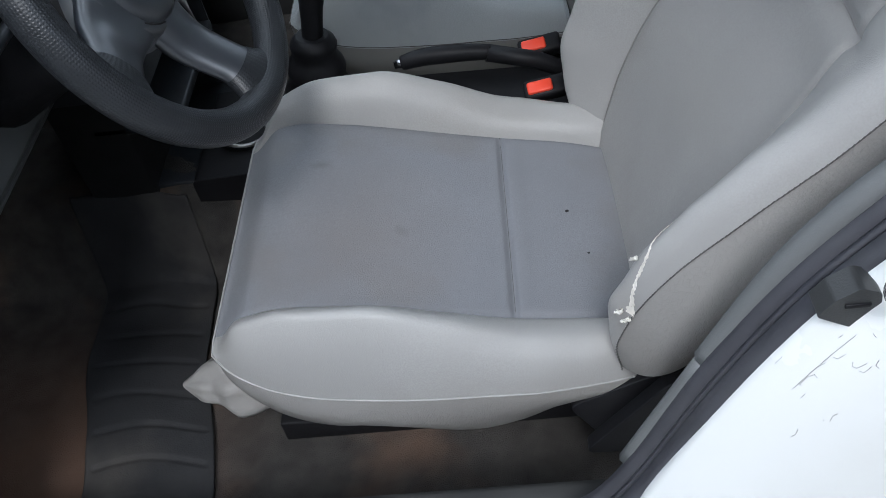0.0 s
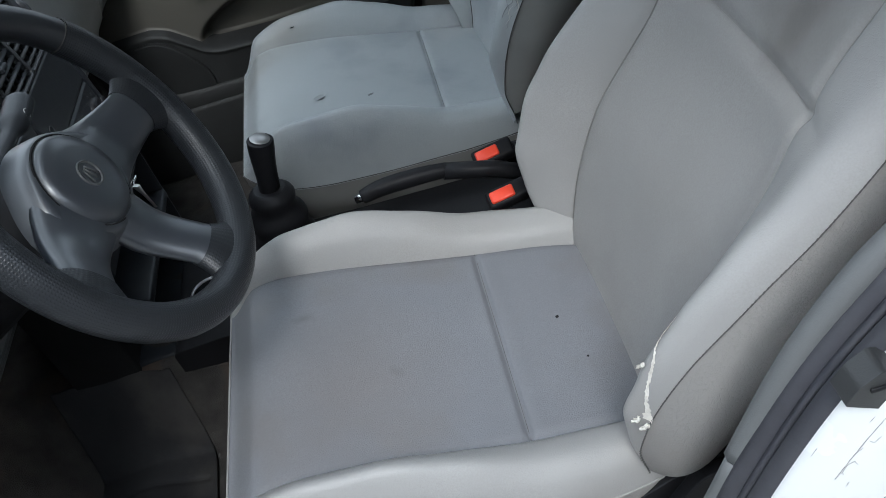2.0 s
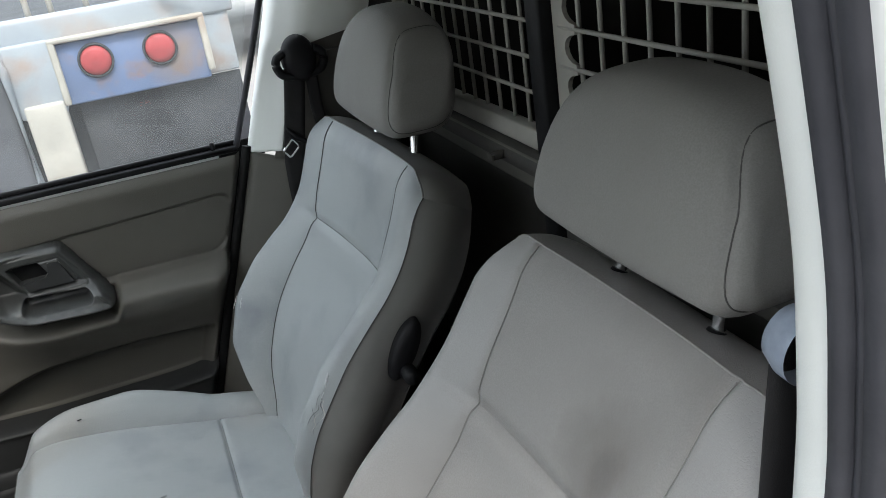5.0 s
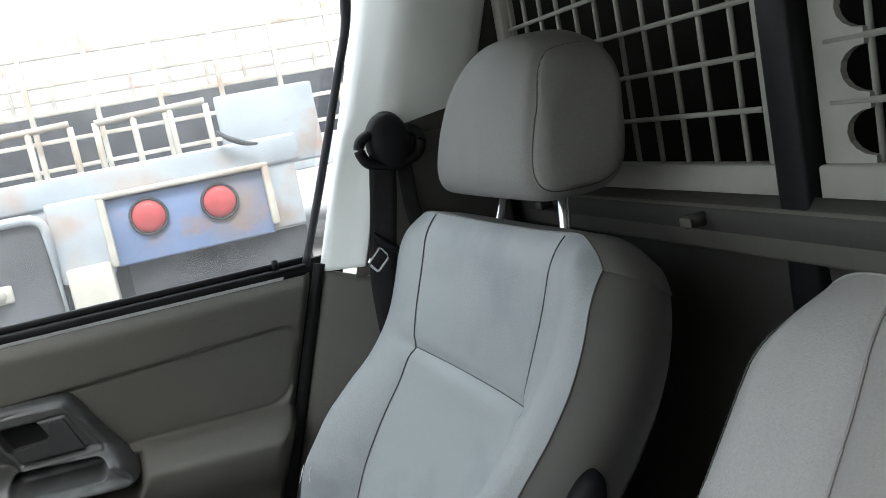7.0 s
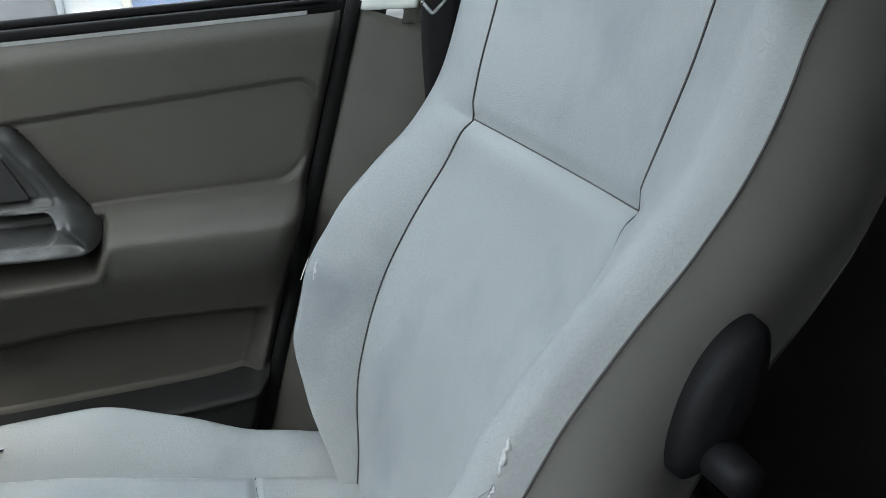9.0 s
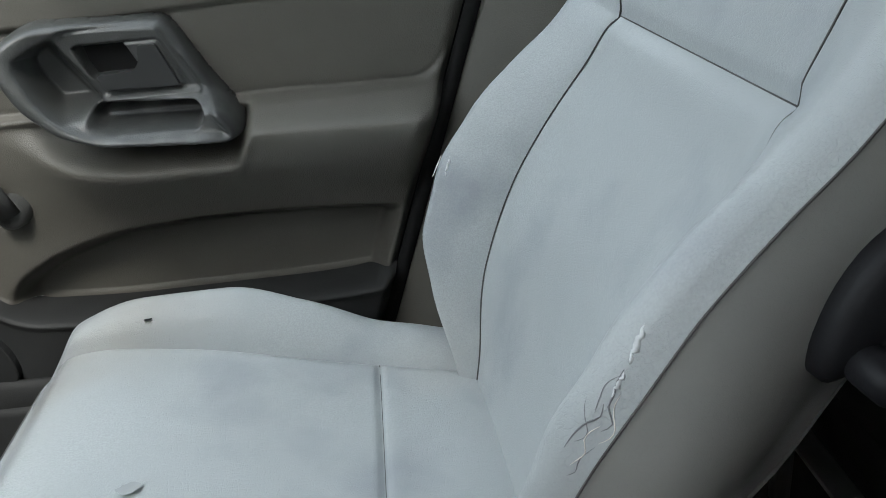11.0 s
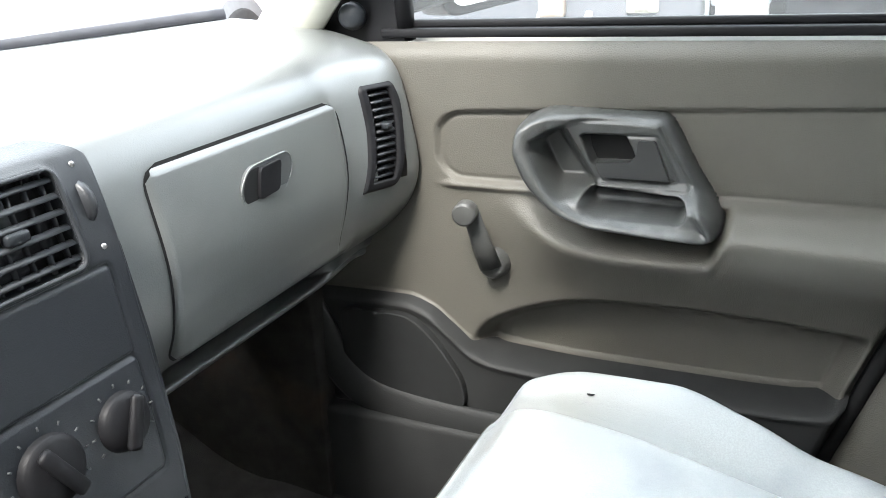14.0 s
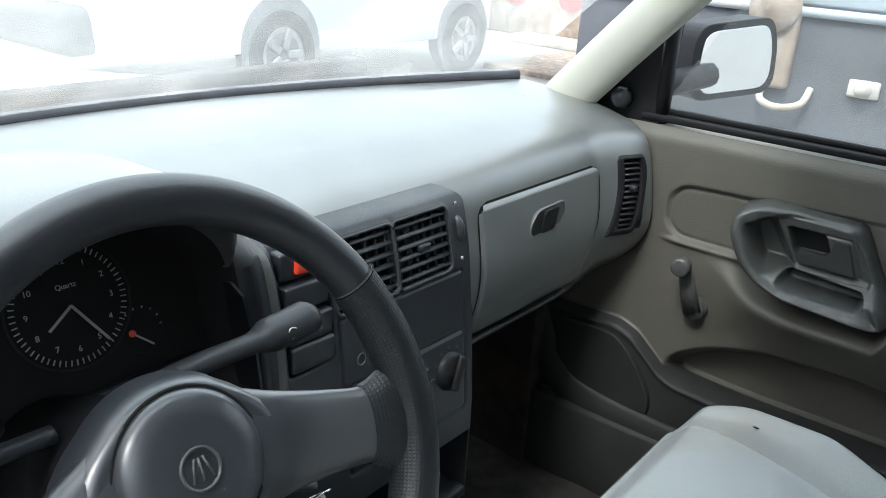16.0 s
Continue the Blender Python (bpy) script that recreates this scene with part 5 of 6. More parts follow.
part("lid_gap", surf(lambda u, v: lid(u, v, 0.0006, 0.0014), 50, 40), VOID, dash, "dark gap round the glovebox lid")
gb = part("glovebox_lid", surf(lid, 80, 60), DASH, dash, "grey glovebox lid")
gx = face_x(0.405, 0.855) + 0.006
PILL = rounded([(0.350, 0.836), (0.420, 0.838), (0.436, 0.858), (0.430, 0.876), (0.362, 0.874), (0.346, 0.854)], 0.014)
part("latch_recess", prism(PILL, gx - 0.004, gx + 0.0005, "x", 0.0004), SHADED_DASH, gb, "shaded latch recess")
part("recess_rim", tube([Vector((gx + 0.0004, y, z)) for y, z in PILL], 0.0008, 8, closed=True), DASH, gb, "grey rounded rim of the latch recess")
# no hollow here: the dip's shade is a thin black plate
part("recess_dip", prism(rounded([(0.352, 0.839), (0.376, 0.840), (0.382, 0.872), (0.362, 0.871), (0.350, 0.855)], 0.008), gx - 0.003, gx + 0.0010, "x", 0.0003), VOID, gb, "flat black plate for the shade in the finger dip")
part("latch", prism(rounded([(0.370, 0.840), (0.404, 0.842), (0.412, 0.872), (0.376, 0.871)], 0.006), gx - 0.003, gx + 0.0050, "x", 0.0022), BLACK_SOFT, gb, "charcoal glovebox latch")


# side air vent
def vent_face(u, v, lift):
    z = 0.786 + 0.130 * v
    yl = curve(z, [(0.786, 0.562), (0.83, 0.574), (0.87, 0.581), (0.905, 0.582), (0.916, 0.588)])
    yr = curve(z, [(0.786, 0.605), (0.80, 0.616), (0.85, 0.630), (0.89, 0.636), (0.916, 0.630)])
    y = yl + (yr - yl) * u
    x = face_x(y, z) + lift
    return y, z, x


def vent_pt(u, v):
    y, z, x = vent_face(u, v, 0.004)
    sd = max(abs(u - 0.5) - 0.29, (abs(v - 0.52) - 0.40) * 2.0)
    return Vector((x - 0.018 * sm(0.03, -0.02, sd) - 0.006 * sm(0.05, 0.0, min(u, 1 - u, v, 1 - v)), y, z))


sv = part("air_vent", surf(vent_pt, 40, 70), BLACK_SOFT, dash, "black side air vent")
for k in range(12):
    v = 0.155 + 0.735 * k / 11
    a, b = vent_face(0.22, v, 0.0), vent_face(0.78, v, 0.0)
    part("slat", tube([(a[2] - 0.002, a[0], a[1]), (b[2] - 0.002, b[0], b[1])], 0.0042, 6, flat=0.35, up=(0.5, 0, 1)), STACK, sv)
yk, zk, xk = vent_face(0.5, 0.6, 0.002)
part("vent_tab", rbox((xk - 0.004, yk - 0.006, zk - 0.004), (xk + 0.006, yk + 0.006, zk + 0.004), 0.002), BLACK, sv)


# centre stack
def stack_line(v):
    """Front of the centre stack from top to foot: x and z."""
    z = 0.954 - 0.294 * v
    x = curve(z, [(0.66, -0.222), (0.70, -0.224), (0.80, -0.234), (0.87, -0.243), (0.93, -0.257), (0.946, -0.266), (0.954, -0.292)])
    return x, z


VENTS = [(-0.012, 0.904, 0.043, 0.033), (0.077, 0.904, 0.043, 0.033)]


def stack(u, v):
    y = -0.148 + 0.308 * u
    top = 0.294 - 0.020 * max(0.0, (abs(y - 0.006) - 0.126) / 0.028) ** 2
    x, z = stack_line(1 - top / 0.294 * (1 - v))
    d = 0.0
    for cy, cz, hy, hz in VENTS:
        sd = sd_box(y, z, cy, cz, hy, hz, 0.008)
        d += 0.024 * sm(0.0015, -0.0015, sd) - 0.002 * bell(sd, 0.003, 0.002)
    sd = sd_box(y, z, 0.042, 0.829, 0.098, 0.035, 0.004)
    d += 0.002 * bell(sd, 0.0, 0.0016)
    sd = sd_box(y, z, 0.045, 0.744, 0.096, 0.048, 0.006)
    d += 0.0025 * bell(sd, 0.0, 0.0016)
    sd = sd_box(y, z, -0.092, 0.89, 0.029, 0.060, 0.006)
    d += 0.010 * sm(0.0015, -0.0015, sd)
    d += 0.012 * sm(0.006, 0.0, min(y + 0.148, 0.16 - y))
    return Vector((x - d, y, z))


cs = thing("centre_stack", (-0.3, 0.0, 0.45), "charcoal centre stack with vents and heater controls", "centre console")
part("stack_face", surf(stack, 180, 170), STACK, cs, "charcoal fascia")
for yy in (-0.148, 0.158):
    foot = 0.44 if yy > 0 else 0.655
    part("flank", prism([(-0.330, 0.915), (-0.282, 0.920), (-0.266, 0.912), (-0.250, 0.87), (-0.238, 0.80), (-0.228, 0.70), (-0.224, foot), (-0.50, foot), (-0.42, 0.90)], yy, yy + 0.003 if yy > 0 else yy - 0.003, "y", 0.0), STACK, cs, "charcoal flank")
# closed black box where the pocket would fall into shade
part("stack_pocket", rbox((-0.40, -0.10, 0.42), (-0.30, 0.157, 0.66), 0.003), VOID, cs, "solid black block for the shade in the storage pocket")
part("pocket_shelf", rbox((-0.35, -0.10, 0.56), (-0.222, 0.157, 0.575), 0.004), BLACK, cs)
part("pocket_shelf", rbox((-0.35, -0.09, 0.44), (-0.215, 0.157, 0.455), 0.004), BLACK, cs)
for cy, cz, hy, hz in VENTS:
    av = part("air_vent", prism(rounded([(cy - hy, cz - hz), (cy + hy, cz - hz), (cy + hy, cz + hz), (cy - hy, cz + hz)], 0.008), -0.285, -0.282, "x", 0.0), VOID, cs, "centre air vent")
    for k in range(6):
        z = cz - hz + 2 * hz * (k + 0.5) / 6
        x = stack_line((0.954 - z) / 0.294)[0]
        part("slat", tube([(x - 0.003, cy - hy + 0.001, z), (x - 0.003, cy + hy - 0.001, z)], 0.0034, 6, flat=0.42, up=(0.5, 0, 1)), VANE, av)
    ring = [Vector((stack_line((0.954 - cz - zz_) / 0.294)[0] + 0.001, cy + yy_, cz + zz_)) for yy_, zz_ in rounded([(-hy - 0.002, -hz - 0.002), (hy + 0.002, -hz - 0.002), (hy + 0.002, hz + 0.002), (-hy - 0.002, hz + 0.002)], 0.009)]
    part("vent_rim", tube(ring, 0.0018, 6, closed=True), VANE, av, "raised vent rim")
    for k in range(6):
        y = cy - hy + 2 * hy * (k + 0.5) / 6
        xa, xb_ = stack_line((0.954 - cz - hz) / 0.294)[0], stack_line((0.954 - cz + hz) / 0.294)[0]
        part("vane", tube([(xa - 0.0050, y, cz + hz), (xb_ - 0.0050, y, cz - hz)], 0.0036, 6, flat=0.4, up=(0, 1, 0)), VANE, av)
    x = stack_line((0.954 - cz) / 0.294)[0]
    part("vent_tab", rbox((x - 0.006, cy - 0.009, cz - 0.004), (x + 0.003, cy + 0.009, cz + 0.004), 0.002), BLACK, av)
xw = stack_line((0.954 - 0.915) / 0.294)[0]
part("vent_wheel", lathe([(0.0, 0.004), (0.017, 0.004), (0.019, 0.0), (0.017, -0.004), (0.0, -0.004)], aim((xw - 0.010, 0.139, 0.908), (0, 1, 0), (0, 0, 1)), 24), STACK, cs, "charcoal vent wheel")
for zz in (0.937, 0.877):
    part("screw", lathe([(0.0, 0.001), (0.002, 0.001), (0.0024, 0.0)], aim((stack_line((0.954 - zz) / 0.294)[0], 0.140, zz), (1, 0, 0.2)), 10), STEEL, cs, "small steel screw")
# switches
for k, zz in enumerate((0.932, 0.902, 0.872, 0.846)):
    x = stack_line((0.954 - zz) / 0.294)[0]
    sw = part("switch", rbox((x - 0.012, -0.119, zz - 0.0135), (x + 0.004, -0.066, zz + 0.0125), 0.003), STACK, cs, "charcoal rocker switch")
    if k == 0:
        part("hazard_button", rbox((x - 0.002, -0.103, zz - 0.010), (x + 0.0085, -0.081, zz + 0.0105), 0.003), RED, sw, "red hazard button")
# grey cowl between the instruments and the switches
def cowl_side(u, v):
    z = 0.775 + 0.215 * v
    y = -0.125 - (0.036 + 0.045 * max(0.0, 1 - v / 0.30) ** 2) * (1 - u)
    zc = min(0.953, max(0.66, z))
    x = stack_line((0.954 - zc) / 0.294)[0] + 0.005 - 0.085 * (1 - u) ** 2.0 * sm(0.74, 0.82, z) - 0.03 * sm(0.945, 0.99, z) - 0.006 * sm(0.92, 1.0, u)
    return Vector((x, y, z))


part("cowl_side", surf(lambda u, v: cowl_side(0.42 + 0.58 * u, v), 20, 30), SHADED_DASH, dash, "dash cowl with the hood shade put into its grey")
# inner half of the same sheet, black in place of the hood's shade
part("cowl_wall", surf(lambda u, v: cowl_side(-0.25 + 0.67 * u, v), 20, 30), KNEE, dash, "inner cowl wall blackened for the shade of the hood")
# heater controls
for cy, rr in ((0.111, 0.021), (0.045, 0.024), (-0.022, 0.021)):
    zz = 0.752
    x = stack_line((0.954 - zz) / 0.294)[0]
    M = aim((x, cy, zz), (1, 0, 0.12))
    kb = part("heater_knob", lathe([(rr + 0.002, 0.0), (rr + 0.001, 0.005), (rr, 0.006), (rr * 0.96, 0.007), (rr * 0.85, 0.009), (0.0, 0.009)], M, 36), BLACK_SOFT, cs, "black heater knob")
    g = rbox((-0.006, -rr * 0.98, 0.010), (0.006, rr * 0.98, 0.017), 0.004)
    g.transform(M @ Matrix.Rotation(radians(-25 if cy > 0.1 else 30), 4, "Z"))
    part("knob_grip", g, BLACK_SOFT, kb)
    for a in range(-4, 5):
        w = radians(90 + 30 * a)
        mk = rbox((-0.0006, rr + 0.006, -0.0005), (0.0006, rr + 0.009, 0.0011), 0.0)
        mk.transform(M @ Matrix.Rotation(w - math.pi / 2, 4, "Z"))
        part("scale_mark", mk, BEZEL, kb)
x = stack_line((0.954 - 0.815) / 0.294)[0]
part("badge", lathe([(0.0065, 0.0), (0.0065, 0.0008), (0.0055, 0.0008), (0.0055, 0.0)], aim((x + 0.0006, -0.030, 0.818), (1, 0, 0.1)), 24), BEZEL, cs, "faint round mark")

# instrument cluster
cl = thing("instrument_cluster", (-0.35, -0.36, 0.86), "black instrument cluster with a round clock", "instrument cluster")
CM = aim((-0.322, -0.335, 0.912), (0.96, 0, 0.28))
face = prism(rounded([(-0.19, -0.062), (0.19, -0.062), (0.19, 0.05), (0.15, 0.066), (-0.15, 0.066), (-0.19, 0.05)], 0.015), -0.004, 0.0, "z", 0.0)
face.transform(CM)
part("dial_face", face, VOID, cl, "black dial face")


def dial(cx, cy, r, ticks, a0, a1, numerals, parent, size):
    for k in range(ticks):
        w = radians(a0 + (a1 - a0) * k / max(1, ticks - (abs(a1 - a0) < 359)))
        tk = rbox((r * 0.90, -0.0005, 0.0), (r, 0.0005, 0.0008), 0.0)
        tk.transform(CM @ Matrix.Translation((cx, cy, 0.0004)) @ Matrix.Rotation(w, 4, "Z"))
        part("tick", tk, MARK, parent)
    for k, body in enumerate(numerals):
        w = radians(a0 + (a1 - a0) * (k + 1) / len(numerals))
        part("numeral", text_mesh(body, size, CM @ Matrix.Translation((cx + r * 0.74 * math.cos(w), cy + r * 0.74 * math.sin(w), 0.0008)), 0.0003), MARK, parent)


ck = part("clock_ring", lathe([(0.052, 0.0), (0.052, 0.002), (0.0505, 0.002), (0.0505, 0.0)], CM @ Matrix.Translation((0.062, 0.011, 0)), 48), KNEE, cl, "black ring of the clock")
dial(0.062, 0.011, 0.048, 60, 90, -270, [str(k) for k in range(1, 13)], ck, 0.0068)
part("lettering", text_mesh("Quartz", 0.006, CM @ Matrix.Translation((0.062, 0.027, 0.0008)), 0.0003), MARK, ck)
for ang, ln, wd in ((-55, 0.043, 0.0011), (215, 0.026, 0.0011)):
    hd = rbox((0, -wd, 0.002), (ln, wd, 0.003), 0.0)
    hd.transform(CM @ Matrix.Translation((0.062, 0.011, 0)) @ Matrix.Rotation(radians(ang), 4, "Z"))
    part("clock_hand", hd, MARK, ck, "white clock hand")
fg = part("fuel_ring", lathe([(0.020, 0.0), (0.020, 0.001), (0.019, 0.001)], CM @ Matrix.Translation((0.116, -0.026, 0)), 32), BLACK_SOFT, cl, "small fuel gauge")
dial(0.116, -0.026, 0.020, 7, 150, 0, [], fg, 0.006)
nd = rbox((0, -0.0008, 0.002), (0.022, 0.0008, 0.003), 0.0)
nd.transform(CM @ Matrix.Translation((0.107, -0.027, 0)) @ Matrix.Rotation(radians(-40), 4, "Z"))
part("needle", nd, MARK, fg, "white needle")
part("needle_hub", lathe([(0.0, 0.003), (0.0028, 0.003), (0.003, 0.001)], CM @ Matrix.Translation((0.107, -0.027, 0)), 14), RED, fg, "red needle hub")
sp = part("speed_ring", lathe([(0.055, 0.0), (0.055, 0.002), (0.0535, 0.002)], CM @ Matrix.Translation((-0.062, 0.0, 0)), 48), BLACK, cl, "black ring of the speedometer")
dial(-0.062, 0.0, 0.051, 41, 225, -45, [], sp, 0.008)
part("lens_frame", tube([CM @ Vector(p) for p in [(-0.195, -0.066, 0.004), (0.195, -0.066, 0.004)]], 0.006, 8), BLACK, cl)

# ---- steering wheel ----
WA = radians(27.2)
WN = Vector((math.cos(WA) * math.cos(0.075), -math.cos(WA) * math.sin(0.075), math.sin(WA)))
HUB = Vector((-0.0871, -0.328, 0.9155)) - WN * 0.028
RW = 0.1593
WM = aim(HUB, WN)
wheel = thing("steering_wheel", HUB, "black three-spoke steering wheel with a perforated grip", "steering wheel")
RC = 0.036


def rim_pt(w, r=RW, h=RC):
    return WM @ Vector((r * math.cos(w), r * math.sin(w), h))


def ring_part(a0, a1, n, rad):
    def f(u, v):
        w, q = radians(a0 + (a1 - a0) * u), 2 * math.pi * v
        return rim_pt(w, RW + rad * math.cos(q), RC + rad * 1.08 * math.sin(q))
    return surf(f, n, 18, closed_v=True)


part("rim", ring_part(27, 153, 50, 0.0158), RIM_SKIN, wheel, "smooth black upper rim")
part("rim_grip", ring_part(153.5, 386.5, 90, 0.0170), WHEEL_GRIP, wheel, "perforated black rim grip")
for a in (27, 153.3):
    part("rim_seam", surf(lambda u, v: rim_pt(radians(a + 0.5 * u - 0.1), RW + 0.0172 * math.cos(2 * math.pi * v), RC + 0.0186 * math.sin(2 * math.pi * v)), 2, 18, closed_v=True), THREAD, wheel)


def spoke(ang, w0, w1, u0=0.0, u1=1.0, swell=0.0):
    c, s = math.cos(radians(ang)), math.sin(radians(ang))

    def f(u, v):
        u = u0 + (u1 - u0) * u
        r = 0.035 + (RW - 0.039) * u
        half = swell + (w0 + (w1 - w0) * u) * (1 - 0.10 * math.sin(math.pi * u)) + 0.020 * sm(0.70, 1.02, u)
        q = 2 * math.pi * v
        h = 0.004 + (RC - 0.006) * sm(0.25, 1.0, u)
        a = half * math.copysign(abs(math.cos(q)) ** 0.85, math.cos(q))
        t = (0.0165 - 0.004 * u + swell) * math.copysign(abs(math.sin(q)) ** 1.0, math.sin(q))
        return WM @ Vector((r * c - a * s, r * s + a * c, h + t))
    return surf(f, 24, 24, closed_v=True)


for ang, w0, w1, lab in ((-11, 0.044, 0.022, "black wheel spoke"), (191, 0.044, 0.022, "black wheel spoke"), (-90, 0.034, 0.026, "black wheel spoke")):
    part("spoke", spoke(ang, w0, w1, 0.0, 0.74), WHEEL_SKIN, wheel, lab)
    part("spoke_grip", spoke(ang, w0, w1, 0.735, 1.0, 0.0009), SPOKE_GRIP, wheel, "perforated end of the spoke")


def cover(u, v):
    w = 2 * math.pi * u
    r = v
    sx = 0.066 + 0.012 * max(0.0, math.cos(2 * w))
    sy = 0.062
    edge = max(0.0, v - 0.8) / 0.2
    return WM @ Vector((sx * r * math.cos(w), sy * r * math.sin(w) - 0.002, 0.018 - 0.030 * edge**2))


part("hub_cover", surf(cover, 48, 16, closed_u=True), WHEEL_SKIN, wheel, "black hub cover")
pad = part("horn_pad", lathe([(0.0, 0.0275), (0.03, 0.0268), (0.042, 0.0245), (0.047, 0.020), (0.048, 0.014)], WM, 48), WHEEL_SKIN, wheel, "round black horn pad")
part("pad_gap", tube([WM @ Vector((0.0490 * math.cos(k * math.pi / 24), 0.0490 * math.sin(k * math.pi / 24), 0.0172)) for k in range(48)], 0.0013, 6, closed=True), VOID, pad, "dark gap round the horn pad")
part("badge", lathe([(0.0135, 0.0265), (0.0135, 0.0290), (0.0118, 0.0290), (0.0116, 0.0265)], WM, 32), BEZEL, pad, "worn round badge ring")
bg = join(*[tube([WM @ Vector((dx_, -0.007, 0.0282)), WM @ Vector((dx_ * 0.4, 0.007, 0.0282))], 0.0010, 5) for dx_ in (-0.007, 0.0, 0.007)])
part("badge_mark", bg, BEZEL, pad, "plain raised strokes in the badge")
col = thing("steering_column", (-0.25, -0.335, 0.8), "black steering column shroud with two stalks", "steering column")
part("shroud", tube([HUB - WN * 0.015, HUB - WN * 0.09, HUB - WN * 0.2], lambda t: 0.042 + 0.012 * t, 20), BLACK_SOFT, col, "black column shroud")
q0 = HUB - WN * 0.100 + Vector((0, -0.008, 0.034))
wst = part("stalk", tube(smooth_path([q0 + Vector((0, 0.03, 0.014)), q0 + Vector((0, 0.09, 0.017)), q0 + Vector((0.004, 0.125, 0.019)), q0 + Vector((0.006, 0.158, 0.022)), q0 + Vector((0.006, 0.190, 0.025))], 8), lambda t: 0.0100 + 0.0065 * sm(0.52, 0.66, t) - 0.004 * sm(0.93, 1, t), 16, flat=0.8), BLACK, col, "charcoal wiper stalk")
part("stalk_mark", tube(smooth_path([q0 + Vector((0.021, 0.150, 0.024)), q0 + Vector((0.020, 0.155, 0.029)), q0 + Vector((0.021, 0.161, 0.026)), q0 + Vector((0.022, 0.155, 0.020))], 4), 0.0006, 5, closed=True), MARK, wst, "small pale outline mark")
part("stalk", tube(smooth_path([q0 + Vector((0, -0.03, 0.01)), q0 + Vector((0, -0.10, 0.012)), q0 + Vector((0.004, -0.15, 0.014)), q0 + Vector((0.006, -0.20, 0.018))], 8), lambda t: 0.0075 + 0.006 * sm(0.5, 0.7, t), 14, flat=0.8), BLACK, col, "charcoal indicator stalk")

part("ignition_barrel", tube([(-0.175, -0.295, 0.838), (-0.130, -0.235, 0.834)], 0.013, 14), BLACK_SOFT, col, "black ignition barrel")
keys = thing("keys", (-0.115, -0.215, 0.80), "small bunch of keys hanging from the ignition", "keys")
part("key_head", tube(smooth_path([(-0.132, -0.238, 0.834), (-0.122, -0.224, 0.832), (-0.112, -0.210, 0.830)], 4), 0.009, 10, flat=0.35), BLACK, keys, "black key head")
part("ring", tube([(-0.112 + 0.009 * math.cos(w * 0.393), -0.208 + 0.009 * math.sin(w * 0.393), 0.818 + 0.008 * math.cos(w * 0.393)) for w in range(16)], 0.0011, 6, closed=True), CHROME, keys, "steel key ring")
part("key", tube([(-0.110, -0.204, 0.814), (-0.108, -0.200, 0.796), (-0.106, -0.197, 0.776)], lambda t: 0.007 - 0.004 * sm(0.3, 0.5, t), 8, flat=0.3), STEEL, keys, "worn steel key")

# ---- between the seats ----
gear = thing("gear_lever", (-0.05, -0.02, 0.44), "black gear lever with a leather boot", "gear lever")
part("boot", tube(smooth_path([(-0.045, -0.02, 0.455), (-0.042, -0.02, 0.50), (-0.036, -0.02, 0.55), (-0.030, -0.02, 0.60), (-0.026, -0.02, 0.635)], 6), lambda t: 0.066 - 0.041 * t ** 1.1 + 0.003 * math.sin(30 * t), 24), BLACK_SOFT, gear, "creased black leather boot")
knob = part("knob", tube(smooth_path([(-0.027, -0.02, 0.625), (-0.022, -0.02, 0.650), (-0.016, -0.02, 0.68), (-0.010, -0.02, 0.704), (-0.008, -0.02, 0.712)], 6), lambda t: 0.0150 + 0.0030 * sm(0.25, 0.75, t) - 0.004 * sm(0.93, 1, t), 20), BLACK_SOFT, gear, "worn black shift knob")
part("knob_cap", lathe([(0.0, 0.002), (0.012, 0.002), (0.014, 0.0)], aim((-0.0075, -0.02, 0.713), (0.35, 0, 0.94)), 20), STEEL, knob, "worn grey knob cap")
tun = thing("tunnel_console", (0.0, -0.02, 0.42), "black floor console along the tunnel", "console")
part("tray", prism(rounded([(-0.24, 0.40), (-0.24, 0.47), (-0.12, 0.475), (0.05, 0.462), (0.36, 0.45), (0.36, 0.40)], 0.01), -0.108, 0.105, "y", 0.008), BLACK_SOFT, tun, "black console tray")
part("cup_ring", lathe([(0.036, 0.004), (0.033, 0.0), (0.033, -0.03), (0.0, -0.03)], aim((-0.17, -0.02, 0.482), (0.15, 0, 1)), 28), BLACK, tun, "round cup holder")
part("cup_rim", lathe([(0.038, 0.0), (0.038, 0.004), (0.034, 0.005), (0.034, 0.0)], aim((-0.17, -0.02, 0.482), (0.15, 0, 1)), 28), STEEL, tun, "pale cup holder rim")
hbk = thing("handbrake", (0.3, -0.01, 0.45), "black handbrake lever with a chrome button", "handbrake")
part("grip", tube(smooth_path([(0.088, -0.012, 0.566), (0.12, -0.012, 0.572), (0.17, -0.012, 0.572), (0.215, -0.012, 0.568)], 6), lambda t: 0.0105 + 0.0025 * math.sin(math.pi * t), 14), BLACK_SOFT, hbk, "black lever grip")
part("lever", tube([(0.21, -0.012, 0.567), (0.28, -0.012, 0.545), (0.36, -0.012, 0.50), (0.40, -0.012, 0.45)], 0.0125, 12), BLACK_SOFT, hbk, "black lever sleeve")
part("button", lathe([(0.0, 0.012), (0.006, 0.011), (0.0065, 0.0)], aim((0.088, -0.012, 0.566), (-1, 0, -0.1)), 14), CHROME, hbk, "chrome release button")
